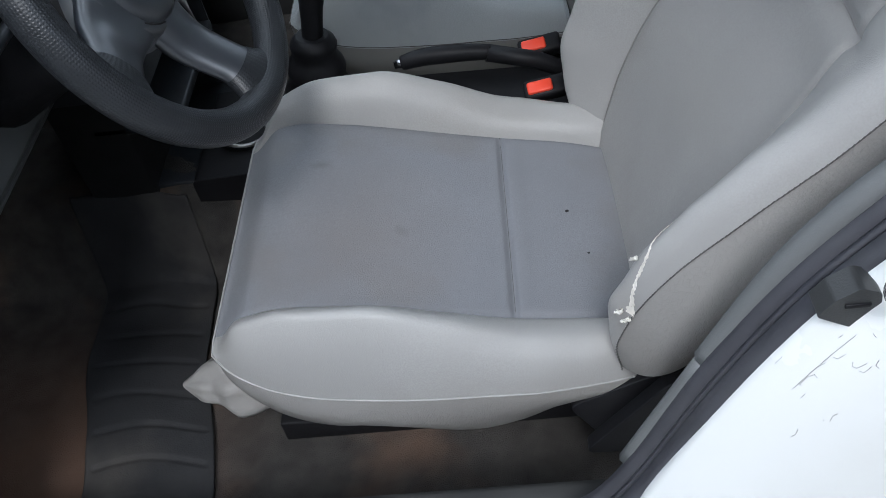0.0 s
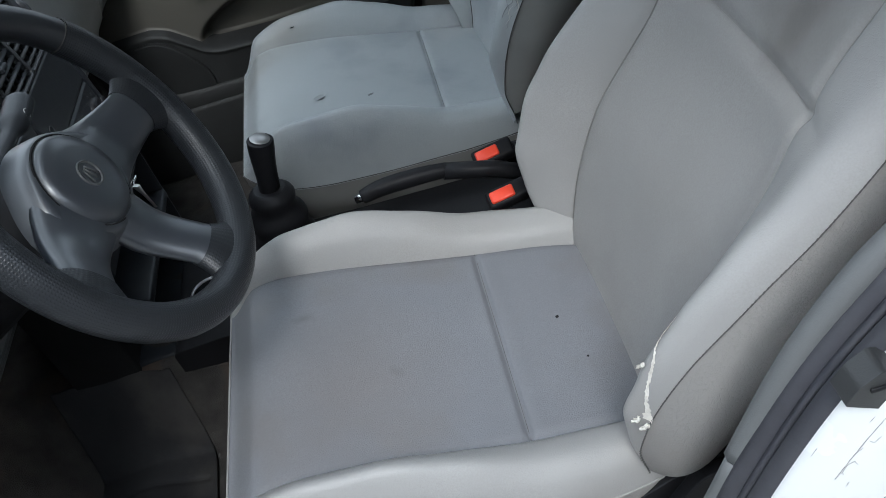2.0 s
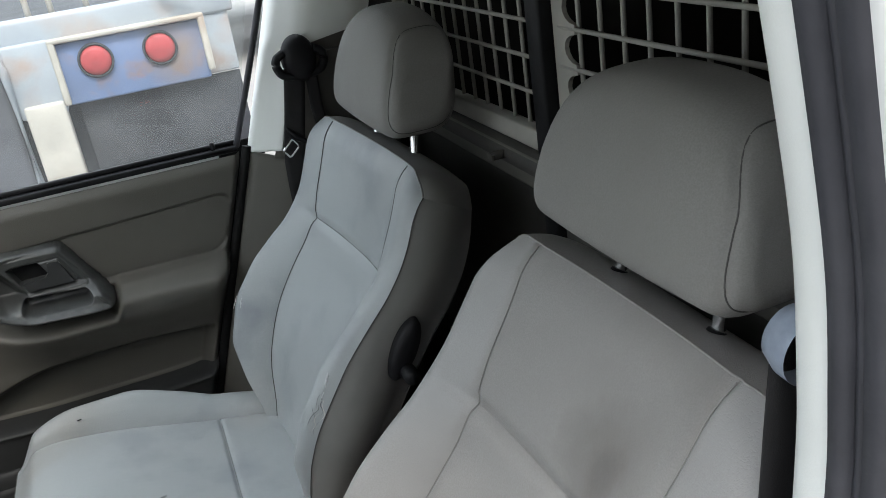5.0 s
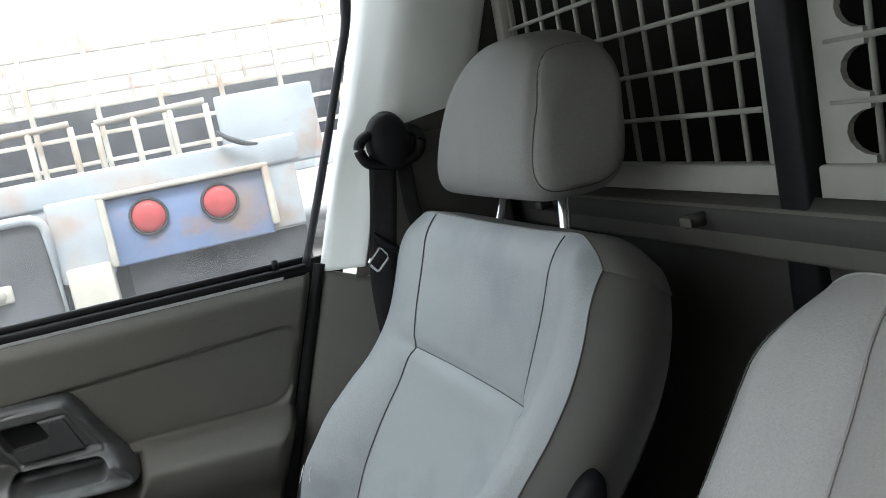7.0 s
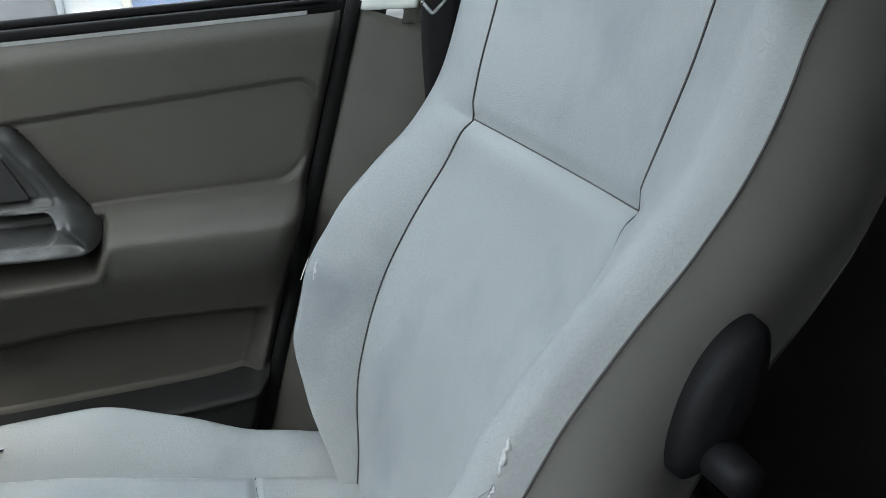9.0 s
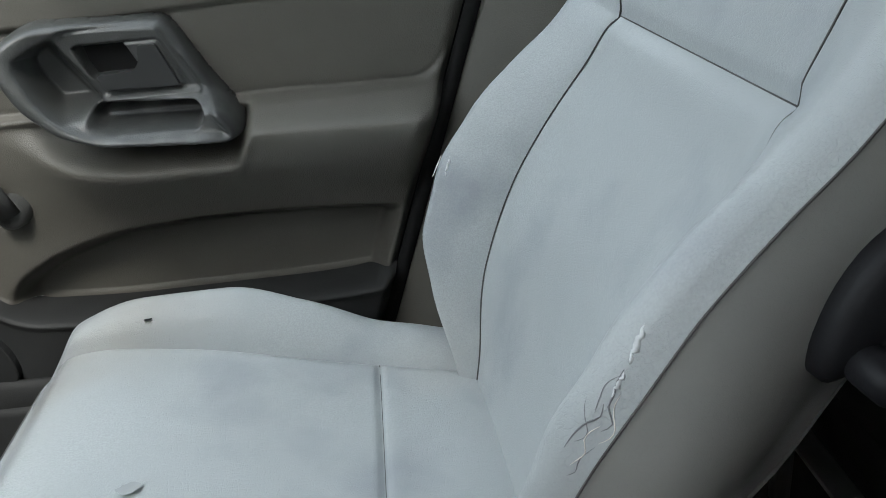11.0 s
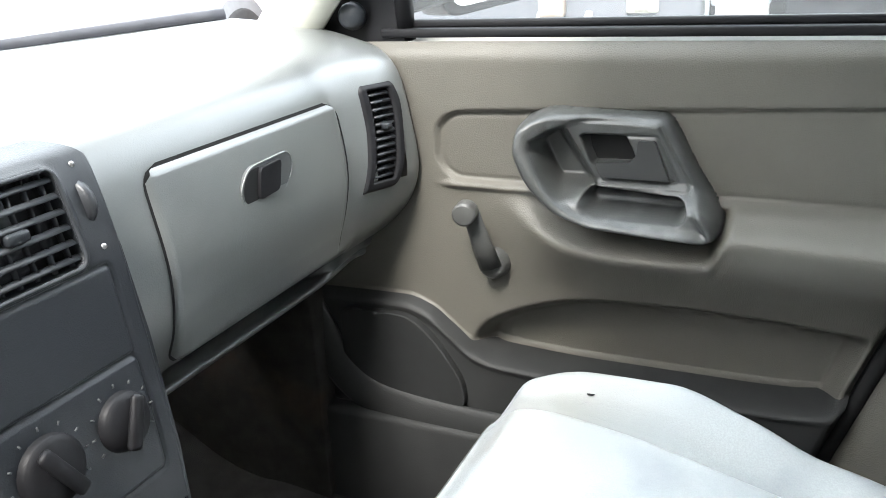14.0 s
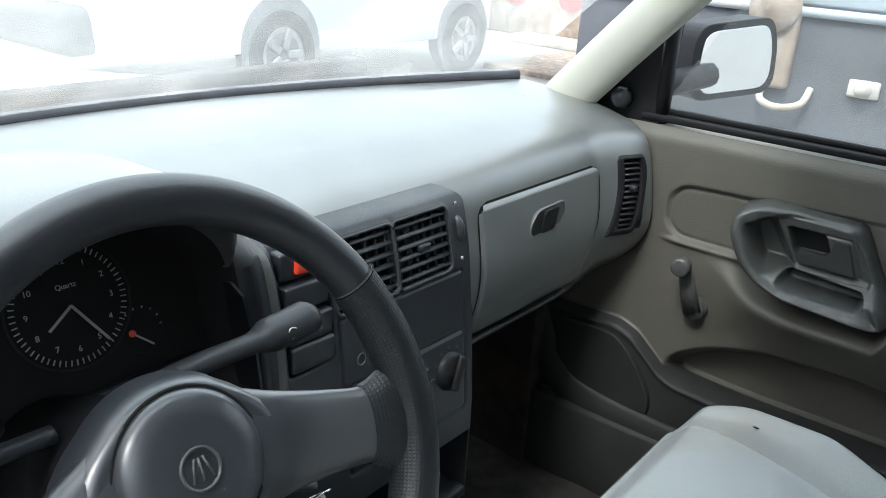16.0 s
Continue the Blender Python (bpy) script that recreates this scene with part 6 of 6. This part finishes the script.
for yy, nm in ((-0.060, -1), (0.042, 1)):
    bk = thing("belt_buckle", (0.33, yy, 0.45), "black belt buckle with a bright red button", "belt buckle", "belt buckles")
    BM = aim((0.279, yy, 0.534), (-0.12, -0.42, 0.9), (1, 0, 0.22))
    bd = rbox((-0.0235, -0.015, -0.022), (0.040, 0.015, 0.0), 0.005)
    bd.transform(BM)
    part("housing", bd, BLACK_SOFT, bk, "black buckle housing")
    rd = rbox((-0.018, -0.0095, -0.01), (0.018, 0.0095, 0.003), 0.003)
    rd.transform(BM)
    part("button", rd, RED, bk, "bright red release button")
    part("stem", tube([BM @ Vector((0.03, 0, -0.012)), BM @ Vector((0.055, 0, -0.02)), Vector((0.37, yy, 0.50)), Vector((0.39, yy, 0.40))], 0.013, 8, flat=0.5), BLACK_SOFT, bk, "black buckle stem")

# ---- belts ----
def belt(side):
    b = thing("seat_belt", (0.55, side * 0.6, 0.5), "black seat belt hanging from its guide on the pillar", "seat belt", "seat belts")
    def strap(pts, w=0.024):
        path = smooth_path([(x + (0.0 if side < 0 else -0.022), y, z) for x, y, z in pts], 6)
        return surf(lambda u, v: path[round(u * (len(path) - 1))] + Vector((w * (2 * v - 1), 0, 0)), len(path) - 1, 4)
    if side > 0:
        part("webbing", strap([(0.547, 0.588, 1.105), (0.534, 0.584, 1.04), (0.519, 0.582, 0.97), (0.512, 0.584, 0.90), (0.51, 0.59, 0.60)], 0.019), BELT, b, "black webbing", thick=0.002)
        part("webbing", strap([(0.578, 0.600, 1.105), (0.574, 0.590, 1.03), (0.580, 0.586, 0.97), (0.592, 0.590, 0.90), (0.60, 0.596, 0.60)], 0.011), BELT, b, "black webbing", thick=0.002)
    else:
        part("webbing", strap([(0.566, side * 0.588, 1.105), (0.565, side * 0.584, 1.04), (0.562, side * 0.582, 0.95), (0.560, side * 0.582, 0.80), (0.558, side * 0.586, 0.60), (0.556, side * 0.59, 0.36)], 0.024), BELT, b, "black webbing", thick=0.002)
        part("webbing", strap([(0.575, side * 0.600, 1.105), (0.585, side * 0.596, 1.00), (0.588, side * 0.596, 0.80), (0.585, side * 0.596, 0.40)], 0.023), BELT, b, "black webbing", thick=0.002)
    gx_ = 0.558 if side < 0 else 0.538
    M = aim((gx_, side * 0.592, 1.105 if side < 0 else 1.118), (0, -side, 0.1), (1, 0, 0))
    part("guide_plate", lathe([(0.0, 0.018), (0.018, 0.017), (0.030, 0.012), (0.036, 0.0), (0.036, -0.012)], M @ (Matrix.Diagonal((0.85, 1.15, 1, 1)) if side > 0 else Matrix.Diagonal((0.60, 0.64, 0.9, 1))), 32), BLACK_SOFT if side > 0 else RING, b, "rounded belt guide")
    if side > 0:
        cres = [(0.538 + dx_, 0.589, 1.112 + dz_) for dx_, dz_ in ((-0.026, 0.020), (-0.040, 0.012), (-0.043, -0.002), (-0.032, -0.019), (0.0, -0.024), (0.032, -0.019), (0.043, -0.002), (0.040, 0.012), (0.026, 0.020))]
        part("guide_bar", tube(smooth_path(cres, 6), 0.0095, 12, flat=0.8), BLACK_SOFT, b, "black crescent belt slot bar")
        fr_ = [Vector((x, 0.584, z)) for x, z in rounded([(0.4745, 0.963), (0.485, 0.949), (0.504, 0.966), (0.4945, 0.982)], 0.004, 4)]
        tg = part("tongue", tube(fr_, 0.0026, 8, closed=True), CHROME, b, "bright steel belt tongue")
        part("tongue_grip", tube(smooth_path([(0.490, 0.586, 1.002), (0.498, 0.584, 0.990), (0.510, 0.583, 0.978), (0.527, 0.586, 0.966)], 5), lambda t: 0.005 + 0.008 * math.sin(math.pi * min(1, max(0, t))), 12, flat=0.5), BLACK_SOFT, tg, "black tongue grip")
    else:
        part("hook", tube(smooth_path([(0.526, -0.572, 0.951), (0.55, -0.572, 0.941), (0.575, -0.578, 0.930), (0.60, -0.60, 0.925)], 5), 0.0045, 10), BLACK_SOFT, b, "black belt hook")
    return b


belt(-1)
belt(1)
# striker and latch on the jamb
stk = thing("striker", (0.43, -0.69, 0.825), "dark plastic striker block on the white jamb", "striker")
part("block", prism(rounded([(0.4083, 0.8158), (0.4175, 0.831), (0.431, 0.841), (0.4447, 0.835), (0.450, 0.8072), (0.4361, 0.7998)], 0.003), -0.704, -0.684, "y", 0.003), LEVER, stk, "worn dark striker block")
part("slot", rbox((0.424, -0.7055, 0.823), (0.440, -0.703, 0.827), 0.001), BLACK_SOFT, stk, "dark slot in the block")
lk = thing("latch_bracket", (0.47, -0.706, 0.85), "bright steel latch bracket on the white jamb", "latch")
part("plate", prism(rounded([(0.447, 0.884), (0.476, 0.884), (0.511, 0.854), (0.501, 0.814), (0.456, 0.829)], 0.008), -0.714, -0.704, "y", 0.002), STEEL, lk, "steel plate")
part("loop", tube(smooth_path([(0.452, -0.708, 0.882), (0.437, -0.724, 0.880), (0.433, -0.728, 0.866), (0.446, -0.726, 0.845), (0.458, -0.712, 0.836)], 5), 0.004, 10), CHROME, lk, "bright steel loop")
part("bolt_head", lathe([(0.0, 0.005), (0.007, 0.005), (0.008, 0.003), (0.008, 0.0)], aim((0.478, -0.714, 0.850), (0, -1, 0)), 6), STEEL, lk)

# floor mats
def floor_mat(x0, x1, y0, y1):
    def f(u, v):
        x, y = x0 + (x1 - x0) * u - 0.075 * v + 0.006 * math.sin(9 * v), y0 + (y1 - y0) * v + 0.01 * math.sin(4 * u)
        groove = 0.0035 * bell(((v * 8.5) % 1.0) - 0.5, 0.0, 0.07) * sm(0.03, 0.08, u) * sm(0.97, 0.92, u)
        wavy = 0.003 * noise.noise(Vector((x * 9, y * 9, 1)))
        return (x, y, floor_z(x, y) + 0.011 - groove + wavy)
    return alone("floor_mat", surf(f, 60, 150), MAT_RUBBER, "dusty black rubber floor mat with cross grooves", "floor mat", "floor mats", thick=0.005)


floor_mat(-0.365, -0.185, -0.56, -0.10)

# fine scratches on the painted jamb
jm = bpy.data.objects["door_jamb"]
random.seed(4)
for k in range(26):
    x0, z0 = random.gauss(0.402, 0.018), random.gauss(0.768, 0.026)
    if k < 8:
        pts = [(0.384 + 0.030 * (k / 8) + 0.004 * j, 0.752 + 0.052 * (k / 8) + 0.0062 * j) for j in range(3)]
    else:
        w = random.uniform(0, 6.3)
        pts = [(x0 + 0.0035 * j * math.cos(w + 0.5 * j), z0 + 0.0045 * j * math.sin(w + 0.7 * j)) for j in range(random.choice((2, 3, 4)))]
    line_ = []
    for x, z in pts:
        hit, place, normal, _ = jm.closest_point_on_mesh(Vector((x, -0.74, z)))
        line_.append(place + normal * 0.0002 if normal.y < 0 else place - normal * 0.0002)
    part("scratch", tube(line_, 0.00016, 4), DIRT, jm)

strip_ = rbox((-0.015, -0.14, -0.003), (0.015, 0.14, 0.003), 0.002)
strip_.transform(Matrix.Translation((0.684, 0.365, 0.400)))
fb = thing("floor_bracket", (0.678, 0.385, 0.3), "bare steel bracket on the floor behind the seat", "bracket")
part("strip", strip_, STEEL, fb, "worn steel strip")
for yy in (0.30, 0.47):
    part("foot", rbox((0.668, yy - 0.008, 0.29), (0.688, yy + 0.008, 0.399), 0.002), STEEL, fb)

# ---- outside ----
ASPHALT = mat("dusty_yard_concrete", (0.33, 0.32, 0.30), 0.9, var=0.15, scale=0.8, bump=0.04, bscale=40)
TRUCK_BLUE = mat("rusty_blue_paint", (0.19, 0.26, 0.44), 0.5, var=0.2, scale=6, bump=0.2, bscale=60, stain=(0.33, 0.20, 0.13), stain_amt=1.0, stain_scale=11, smudges=[((0.42, 1.92, 1.0), 0.12, (0.33, 0.24, 0.18), 0.8)])
TRUCK_GREY = mat("chalky_blue_grey", (0.42, 0.46, 0.50), 0.6, var=0.15, scale=5, bump=0.2, bscale=60, stain=(0.42, 0.30, 0.22), stain_amt=0.9, stain_scale=6)
TRUCK_DARK = mat("black_mud_flap", (0.05, 0.053, 0.06), 0.6, var=0.3, scale=5, bump=0.15, stain=(0.12, 0.12, 0.12), stain_amt=0.5)
RED_LENS = mat("red_lens", (0.50, 0.075, 0.08), 0.45, var=0.15, scale=40, bump=0)
PALE_STEEL = mat("pale_weathered_steel", (0.55, 0.52, 0.46), 0.6, var=0.2, scale=9, bump=0.2, bscale=60, stain=(0.35, 0.2, 0.11), stain_amt=0.6)
WHITE_CAR = mat("white_car_paint", (0.8, 0.8, 0.8), 0.3, var=0.02, bump=0)
REFLECTED_TINT = mat("reflected_yard_tint", (0.50, 0.54, 0.54), 0.3, var=0.03, bump=0)
PANEL = mat("chalky_dark_blue", (0.115, 0.12, 0.135), 0.6, var=0.25, scale=4, bump=0.1, stain=(0.2, 0.2, 0.21), stain_amt=0.6, stain_scale=3)
TAN = mat("dusty_tan_steel", (0.34, 0.27, 0.22), 0.8, var=0.25, scale=14, bump=0.3, bscale=80, stain=(0.5, 0.47, 0.44), stain_amt=0.8, stain_scale=18)
ARCH = mat("grey_wheel_arch", (0.16, 0.165, 0.17), 0.7, var=0.1, bump=0)
TYRE = mat("tyre_rubber", (0.03, 0.03, 0.03), 0.8, var=0.2, bump=0.2)
DARK_GLASS = mat("dark_car_glass", (0.06, 0.07, 0.08), 0.1, var=0.05, bump=0)

alone("ground", surf(lambda u, v: (-400 + 800 * u, -400 + 800 * v, 0.0), 4, 4), ASPHALT, "pale dusty concrete yard", "ground", kind="structure")

TY = 1.92
tk = thing("flatbed_truck", (-0.2, TY, 0.0), "rusty blue flatbed truck rear with round red lights", "truck")
part("top_rail", rbox((-1.12, TY + 0.02, 1.085), (0.62, TY + 0.12, 1.165), 0.01), TRUCK_GREY, tk, "chalky blue top rail")
part("cross_beam", rbox((-1.12, TY + 0.03, 0.90), (0.60, TY + 0.10, 1.090), 0.008), TRUCK_GREY, tk, "chalky blue cross beam")
lp = part("light_panel", rbox((0.07, TY + 0.01, 0.895), (0.505, TY + 0.034, 1.080), 0.006), TRUCK_BLUE, tk, "rusty blue light panel")
for a, b in (((0.055, 1.083), (0.52, 1.098)), ((0.055, 0.90), (0.075, 1.09)), ((0.50, 0.92), (0.52, 1.09))):
    part("panel_lip", rbox((a[0], TY - 0.015, a[1]), (b[0], TY + 0.03, b[1]), 0.005), PALE_STEEL, lp, "pale bent lip")
for xx in (0.177, 0.370):
    part("rear_light", lathe([(0.0, 0.018), (0.03, 0.016), (0.043, 0.010), (0.046, 0.0), (0.046, -0.01)], aim((xx, TY + 0.008, 1.015), (0, -1, 0)), 36), RED_LENS, lp, "round red rear light")
    part("light_ring", lathe([(0.053, -0.004), (0.053, 0.006), (0.046, 0.008), (0.046, -0.004)], aim((xx, TY + 0.006, 1.015), (0, -1, 0)), 36), TRUCK_DARK, lp)
part("mud_flap", rbox((0.09, TY + 0.05, 0.30), (0.60, TY + 0.06, 0.895), 0.004), TRUCK_DARK, tk, "black mud flap")
part("post", rbox((-0.06, TY - 0.03, 0.55), (0.055, TY + 0.06, 0.92), 0.008), PALE_STEEL, tk, "pale weathered steel post")
part("post", rbox((-0.075, TY - 0.01, 0.88), (0.06, TY + 0.07, 1.10), 0.008), TRUCK_GREY, tk)
part("dark_panel", rbox((-1.12, TY - 0.01, 0.62), (-0.085, TY + 0.03, 1.065), 0.03, segs=4), PANEL, tk, "chalky dark blue panel")
part("dark_panel", rbox((-1.12, TY - 0.02, 0.25), (0.6, TY + 0.02, 0.60), 0.03), TRUCK_DARK, tk, "dark underside")
edge_ = [Vector((x, TY - 0.018, z)) for x, z in rounded([(-1.12, 1.072), (-0.080, 1.072), (-0.080, 0.60)], 0.05)]
part("panel_lip", tube(edge_, 0.013, 8), TRUCK_GREY, tk, "pale pressed lip round the dark panel")
part("strap", tube(smooth_path([(0.405, TY - 0.01, 1.205), (0.43, TY - 0.02, 1.180), (0.47, TY - 0.02, 1.160), (0.505, TY - 0.015, 1.152)], 5), lambda t: 0.006 + 0.010 * math.sin(math.pi * t), 8, flat=0.5), TRUCK_DARK, tk, "torn black rubber strap")
part("hose_fitting", lathe([(0.0, 0.045), (0.016, 0.045), (0.018, 0.02), (0.024, 0.018), (0.024, 0.0)], aim((-0.235, TY - 0.01, 0.892), (0, -1, 0)), 8), PALE_STEEL, tk, "pale hose fitting")
part("fitting_flange", rbox((-0.275, TY - 0.022, 0.868), (-0.195, TY - 0.008, 0.915), 0.006), PALE_STEEL, tk, "pale square flange")
part("valve", lathe([(0.0, 0.05), (0.03, 0.045), (0.045, 0.02), (0.07, 0.012), (0.07, 0.0)], aim((-0.50, TY - 0.03, 1.075), (0, -1, 0.3)), 20), TAN, tk, "dusty tan valve")
part("grab_bar", tube(smooth_path([(-0.50, TY - 0.01, 0.87), (-0.49, TY - 0.05, 0.83), (-0.44, TY - 0.06, 0.815), (-0.38, TY - 0.05, 0.83), (-0.37, TY - 0.01, 0.87)], 5), 0.010, 10), PALE_STEEL, tk, "pale steel grab bar")
part("bracket", rbox((-0.50, TY - 0.04, 0.86), (-0.43, TY, 1.09), 0.012), TAN, tk, "rusty bracket")
for wx in (-0.85, 0.15):
    part("tyre", lathe([(0.0, -0.12), (0.38, -0.12), (0.45, -0.08), (0.45, 0.08), (0.38, 0.12), (0.0, 0.12)], aim((wx, TY + 0.9, 0.45), (1, 0, 0)), 32), TYRE, tk, "black truck tyre")
part("chassis", rbox((-1.05, TY + 0.1, 0.4), (0.5, TY + 5.0, 1.06), 0.02), TRUCK_DARK, tk, "dark chassis and bed")

# tubular frames along the truck bed
for fx0, fx1 in ((-0.42, -0.02), (0.06, 0.43)):
    fr_ = thing("bed_frame", ((fx0 + fx1) / 2, 2.6, 1.16), "pale tubular frame standing on the truck bed", "frame", "bed frames")
    for xx in (fx0, (fx0 * 2 + fx1) / 3, (fx0 + 2 * fx1) / 3, fx1):
        part("upright", tube([(xx, 2.6, 1.06), (xx, 2.6, 1.325)], 0.011, 8), PALE_STEEL, fr_)
    part("rail", tube([(fx0, 2.6, 1.322), (fx1, 2.6, 1.335)], 0.012, 8), PALE_STEEL, fr_)
pnl = thing("tailboard", (0.65, 2.6, 1.06), "pale blue board standing on the truck bed", "board")
part("panel", rbox((0.46, 2.58, 1.062), (0.81, 2.61, 1.34), 0.01), TRUCK_GREY, pnl)

# stake racks on trailers behind
def stake_rack(x0, x1, y, z0, z1, cols, rows):
    r = thing("stake_rack", ((x0 + x1) / 2, y, z0), "weathered pale stake rack on a trailer", "stake rack", "stake racks")
    for k in range(cols + 1):
        xx = x0 + (x1 - x0) * k / cols
        part("stake", rbox((xx - 0.022, y - 0.03, z0), (xx + 0.022, y + 0.03, z1), 0.005), PALE_STEEL, r)
    for k in range(rows):
        zz = z0 + (z1 - z0) * (k + 0.5) / rows
        part("bar", rbox((x0, y - 0.02, zz - 0.018), (x1, y + 0.02, zz + 0.018), 0.004), PALE_STEEL, r)
    part("bed", rbox((x0 - 0.1, y - 0.1, z0 - 0.3), (x1 + 0.1, y + 2.0, z0), 0.01), TRUCK_GREY, r)
    for xx in (x0 + 0.5, x1 - 0.5):
        part("stand", rbox((xx - 0.1, y, 0), (xx + 0.1, y + 0.2, z0 - 0.3), 0.01), TRUCK_DARK, r)
    return r


stake_rack(-4.5, 3.6, 7.6, 1.15, 2.35, 15, 5)
stake_rack(-3.0, 5.0, 10.4, 1.3, 2.9, 18, 3)
vn = thing("box_trailer", (0.8, 9.5, 0), "dark box trailer standing behind the racks", "trailer")
part("box", rbox((-3.2, 9.0, 1.0), (2.8, 9.6, 1.85), 0.02), TRUCK_DARK, vn)
part("stand", rbox((-3.0, 9.1, 0), (-2.6, 9.5, 1.0), 0.02), TRUCK_DARK, vn)
part("stand", rbox((2.2, 9.1, 0), (2.6, 9.5, 1.0), 0.02), TRUCK_DARK, vn)


def wheel_parts(parent, x, y, z, r, side):
    ty = part("tyre", lathe([(r * 0.62, -0.09), (r * 0.9, -0.10), (r, -0.06), (r, 0.06), (r * 0.9, 0.10), (r * 0.62, 0.09)], aim((x, y, z), (side, 0, 0), (0, 1, 0)), 36), TYRE, parent, "black tyre")
    part("rim", lathe([(r * 0.64, 0.05), (r * 0.64, 0.085), (r * 0.56, 0.075), (r * 0.2, 0.06), (0.0, 0.065)], aim((x, y, z), (side, 0, 0), (0, 1, 0)), 36), STEEL, ty, "silver wheel rim")
    for k in range(5):
        b = rbox((r * 0.12, -r * 0.09, 0.06), (r * 0.6, r * 0.09, 0.095), 0.01)
        b.transform(aim((x, y, z), (side, 0, 0), (0, 1, 0)) @ Matrix.Rotation(2 * math.pi * k / 5, 4, "Z"))
        part("rim", b, STEEL, ty, "silver wheel spoke")


def vehicle(name, x, y0, y1, wheels, paint, profile, label, width=1.7):
    """A parked vehicle lying along y, its near flank at x."""
    v = thing(name, (x - width / 2, (y0 + y1) / 2, 0), label, "car")
    body = prism(rounded(profile, 0.12, 6), x - width, x, "x", 0.05, 3)
    for f in body.faces:
        f.smooth = True
    part("body", body, paint, v, "painted body")
    for wy in wheels:
        part("wheel_arch", lathe([(0.0, 0.012), (0.345, 0.012), (0.36, 0.0)], aim((x, wy, 0.36), (1, 0, 0), (0, 1, 0)), 36), ARCH, v, "grey wheel arch")
        wheel_parts(v, x - 0.06, wy, 0.31, 0.31, 1)
    return v


PX = -3.3
pk = vehicle("pickup_truck", PX, 1.2, 5.4, (2.65, 4.75), WHITE_CAR, [(1.28, 0.35), (1.23, 0.80), (1.37, 0.98), (2.4, 1.06), (2.95, 1.58), (3.95, 1.62), (4.05, 1.06), (5.6, 1.06), (5.6, 0.40), (4.0, 0.30)],
             "white pickup parked across the yard")
part("side_window", prism(rounded([(2.62, 1.10), (3.05, 1.51), (3.45, 1.54), (3.45, 1.10)], 0.05), PX - 0.01, PX + 0.008, "x", 0.0), DARK_GLASS, pk)
part("side_window", prism(rounded([(3.50, 1.10), (3.50, 1.54), (3.88, 1.54), (3.96, 1.10)], 0.05), PX - 0.01, PX + 0.008, "x", 0.0), DARK_GLASS, pk)
part("headlight", rbox((PX - 0.5, 1.20, 0.74), (PX + 0.012, 1.50, 0.92), 0.04), mat("headlight_glass", (0.5, 0.5, 0.5), 0.1, bump=0), pk, "clear headlight")
part("bumper", rbox((PX - 1.6, 1.08, 0.38), (PX - 0.03, 1.32, 0.66), 0.06), ARCH, pk, "grey dented bumper")
part("door_line", rbox((PX - 0.01, 2.72, 0.5), (PX + 0.006, 2.735, 1.08), 0.0), TRUCK_DARK, pk)
# thin panel whose colour stands for the reflection on the white flank
part("door_panel", prism(rounded([(2.78, 0.46), (4.28, 0.46), (4.28, 1.02), (2.78, 1.04)], 0.04), PX - 0.004, PX + 0.006, "x", 0.002), REFLECTED_TINT, pk, "door panel coloured as the yard's pale reflection")
part("lower_trim", rbox((PX - 0.02, 3.0, 0.32), (PX + 0.012, 4.35, 0.44), 0.01), REFLECTED_TINT, pk)
pk.location += Vector((-1.0, 0.85, 0))
tr2 = thing("parked_trailer", (-3.8, 6.2, 0), "dusty tan trailer end with round red lights", "trailer")
part("end_plate", rbox((-4.55, 6.0, 0.36), (-3.15, 6.08, 1.25), 0.02), TAN, tr2)
for xx in (-4.02, -3.46):
    part("rear_light", lathe([(0.0, 0.03), (0.11, 0.02), (0.125, 0.0)], aim((xx, 5.99, 0.73), (0.3, -1, 0)), 24), RED_LENS, tr2, "round red rear light")
part("step_plate", rbox((-3.9, 5.7, 0.33), (-3.1, 6.0, 0.40), 0.01), PALE_STEEL, tr2, "pale tread plate")
part("chassis", rbox((-4.4, 6.08, -0.1), (-3.3, 9, 0.05), 0.02), TAN, tr2)
wl = thing("yard_wall_and_screen", (-10, 6, 0), "long pale yard wall, and an unseen wall added to block light", "wall", kind="structure")
part("wall", rbox((-16, -8, 0), (-15.7, 30, 2.4), 0.02), mat("pale_wall", (0.62, 0.62, 0.60), 0.9, var=0.08, scale=1.0, bump=0.1, bscale=20), wl)
# unseen wall added beside the open door to hold back low sky light
part("wall", rbox((-9, -3.4, 0), (9, -3.2, 2.9), 0.02), mat("unseen_light_screen", (0.30, 0.29, 0.27), 0.9, var=0.12, scale=1.5, bump=0.15, bscale=20), wl)
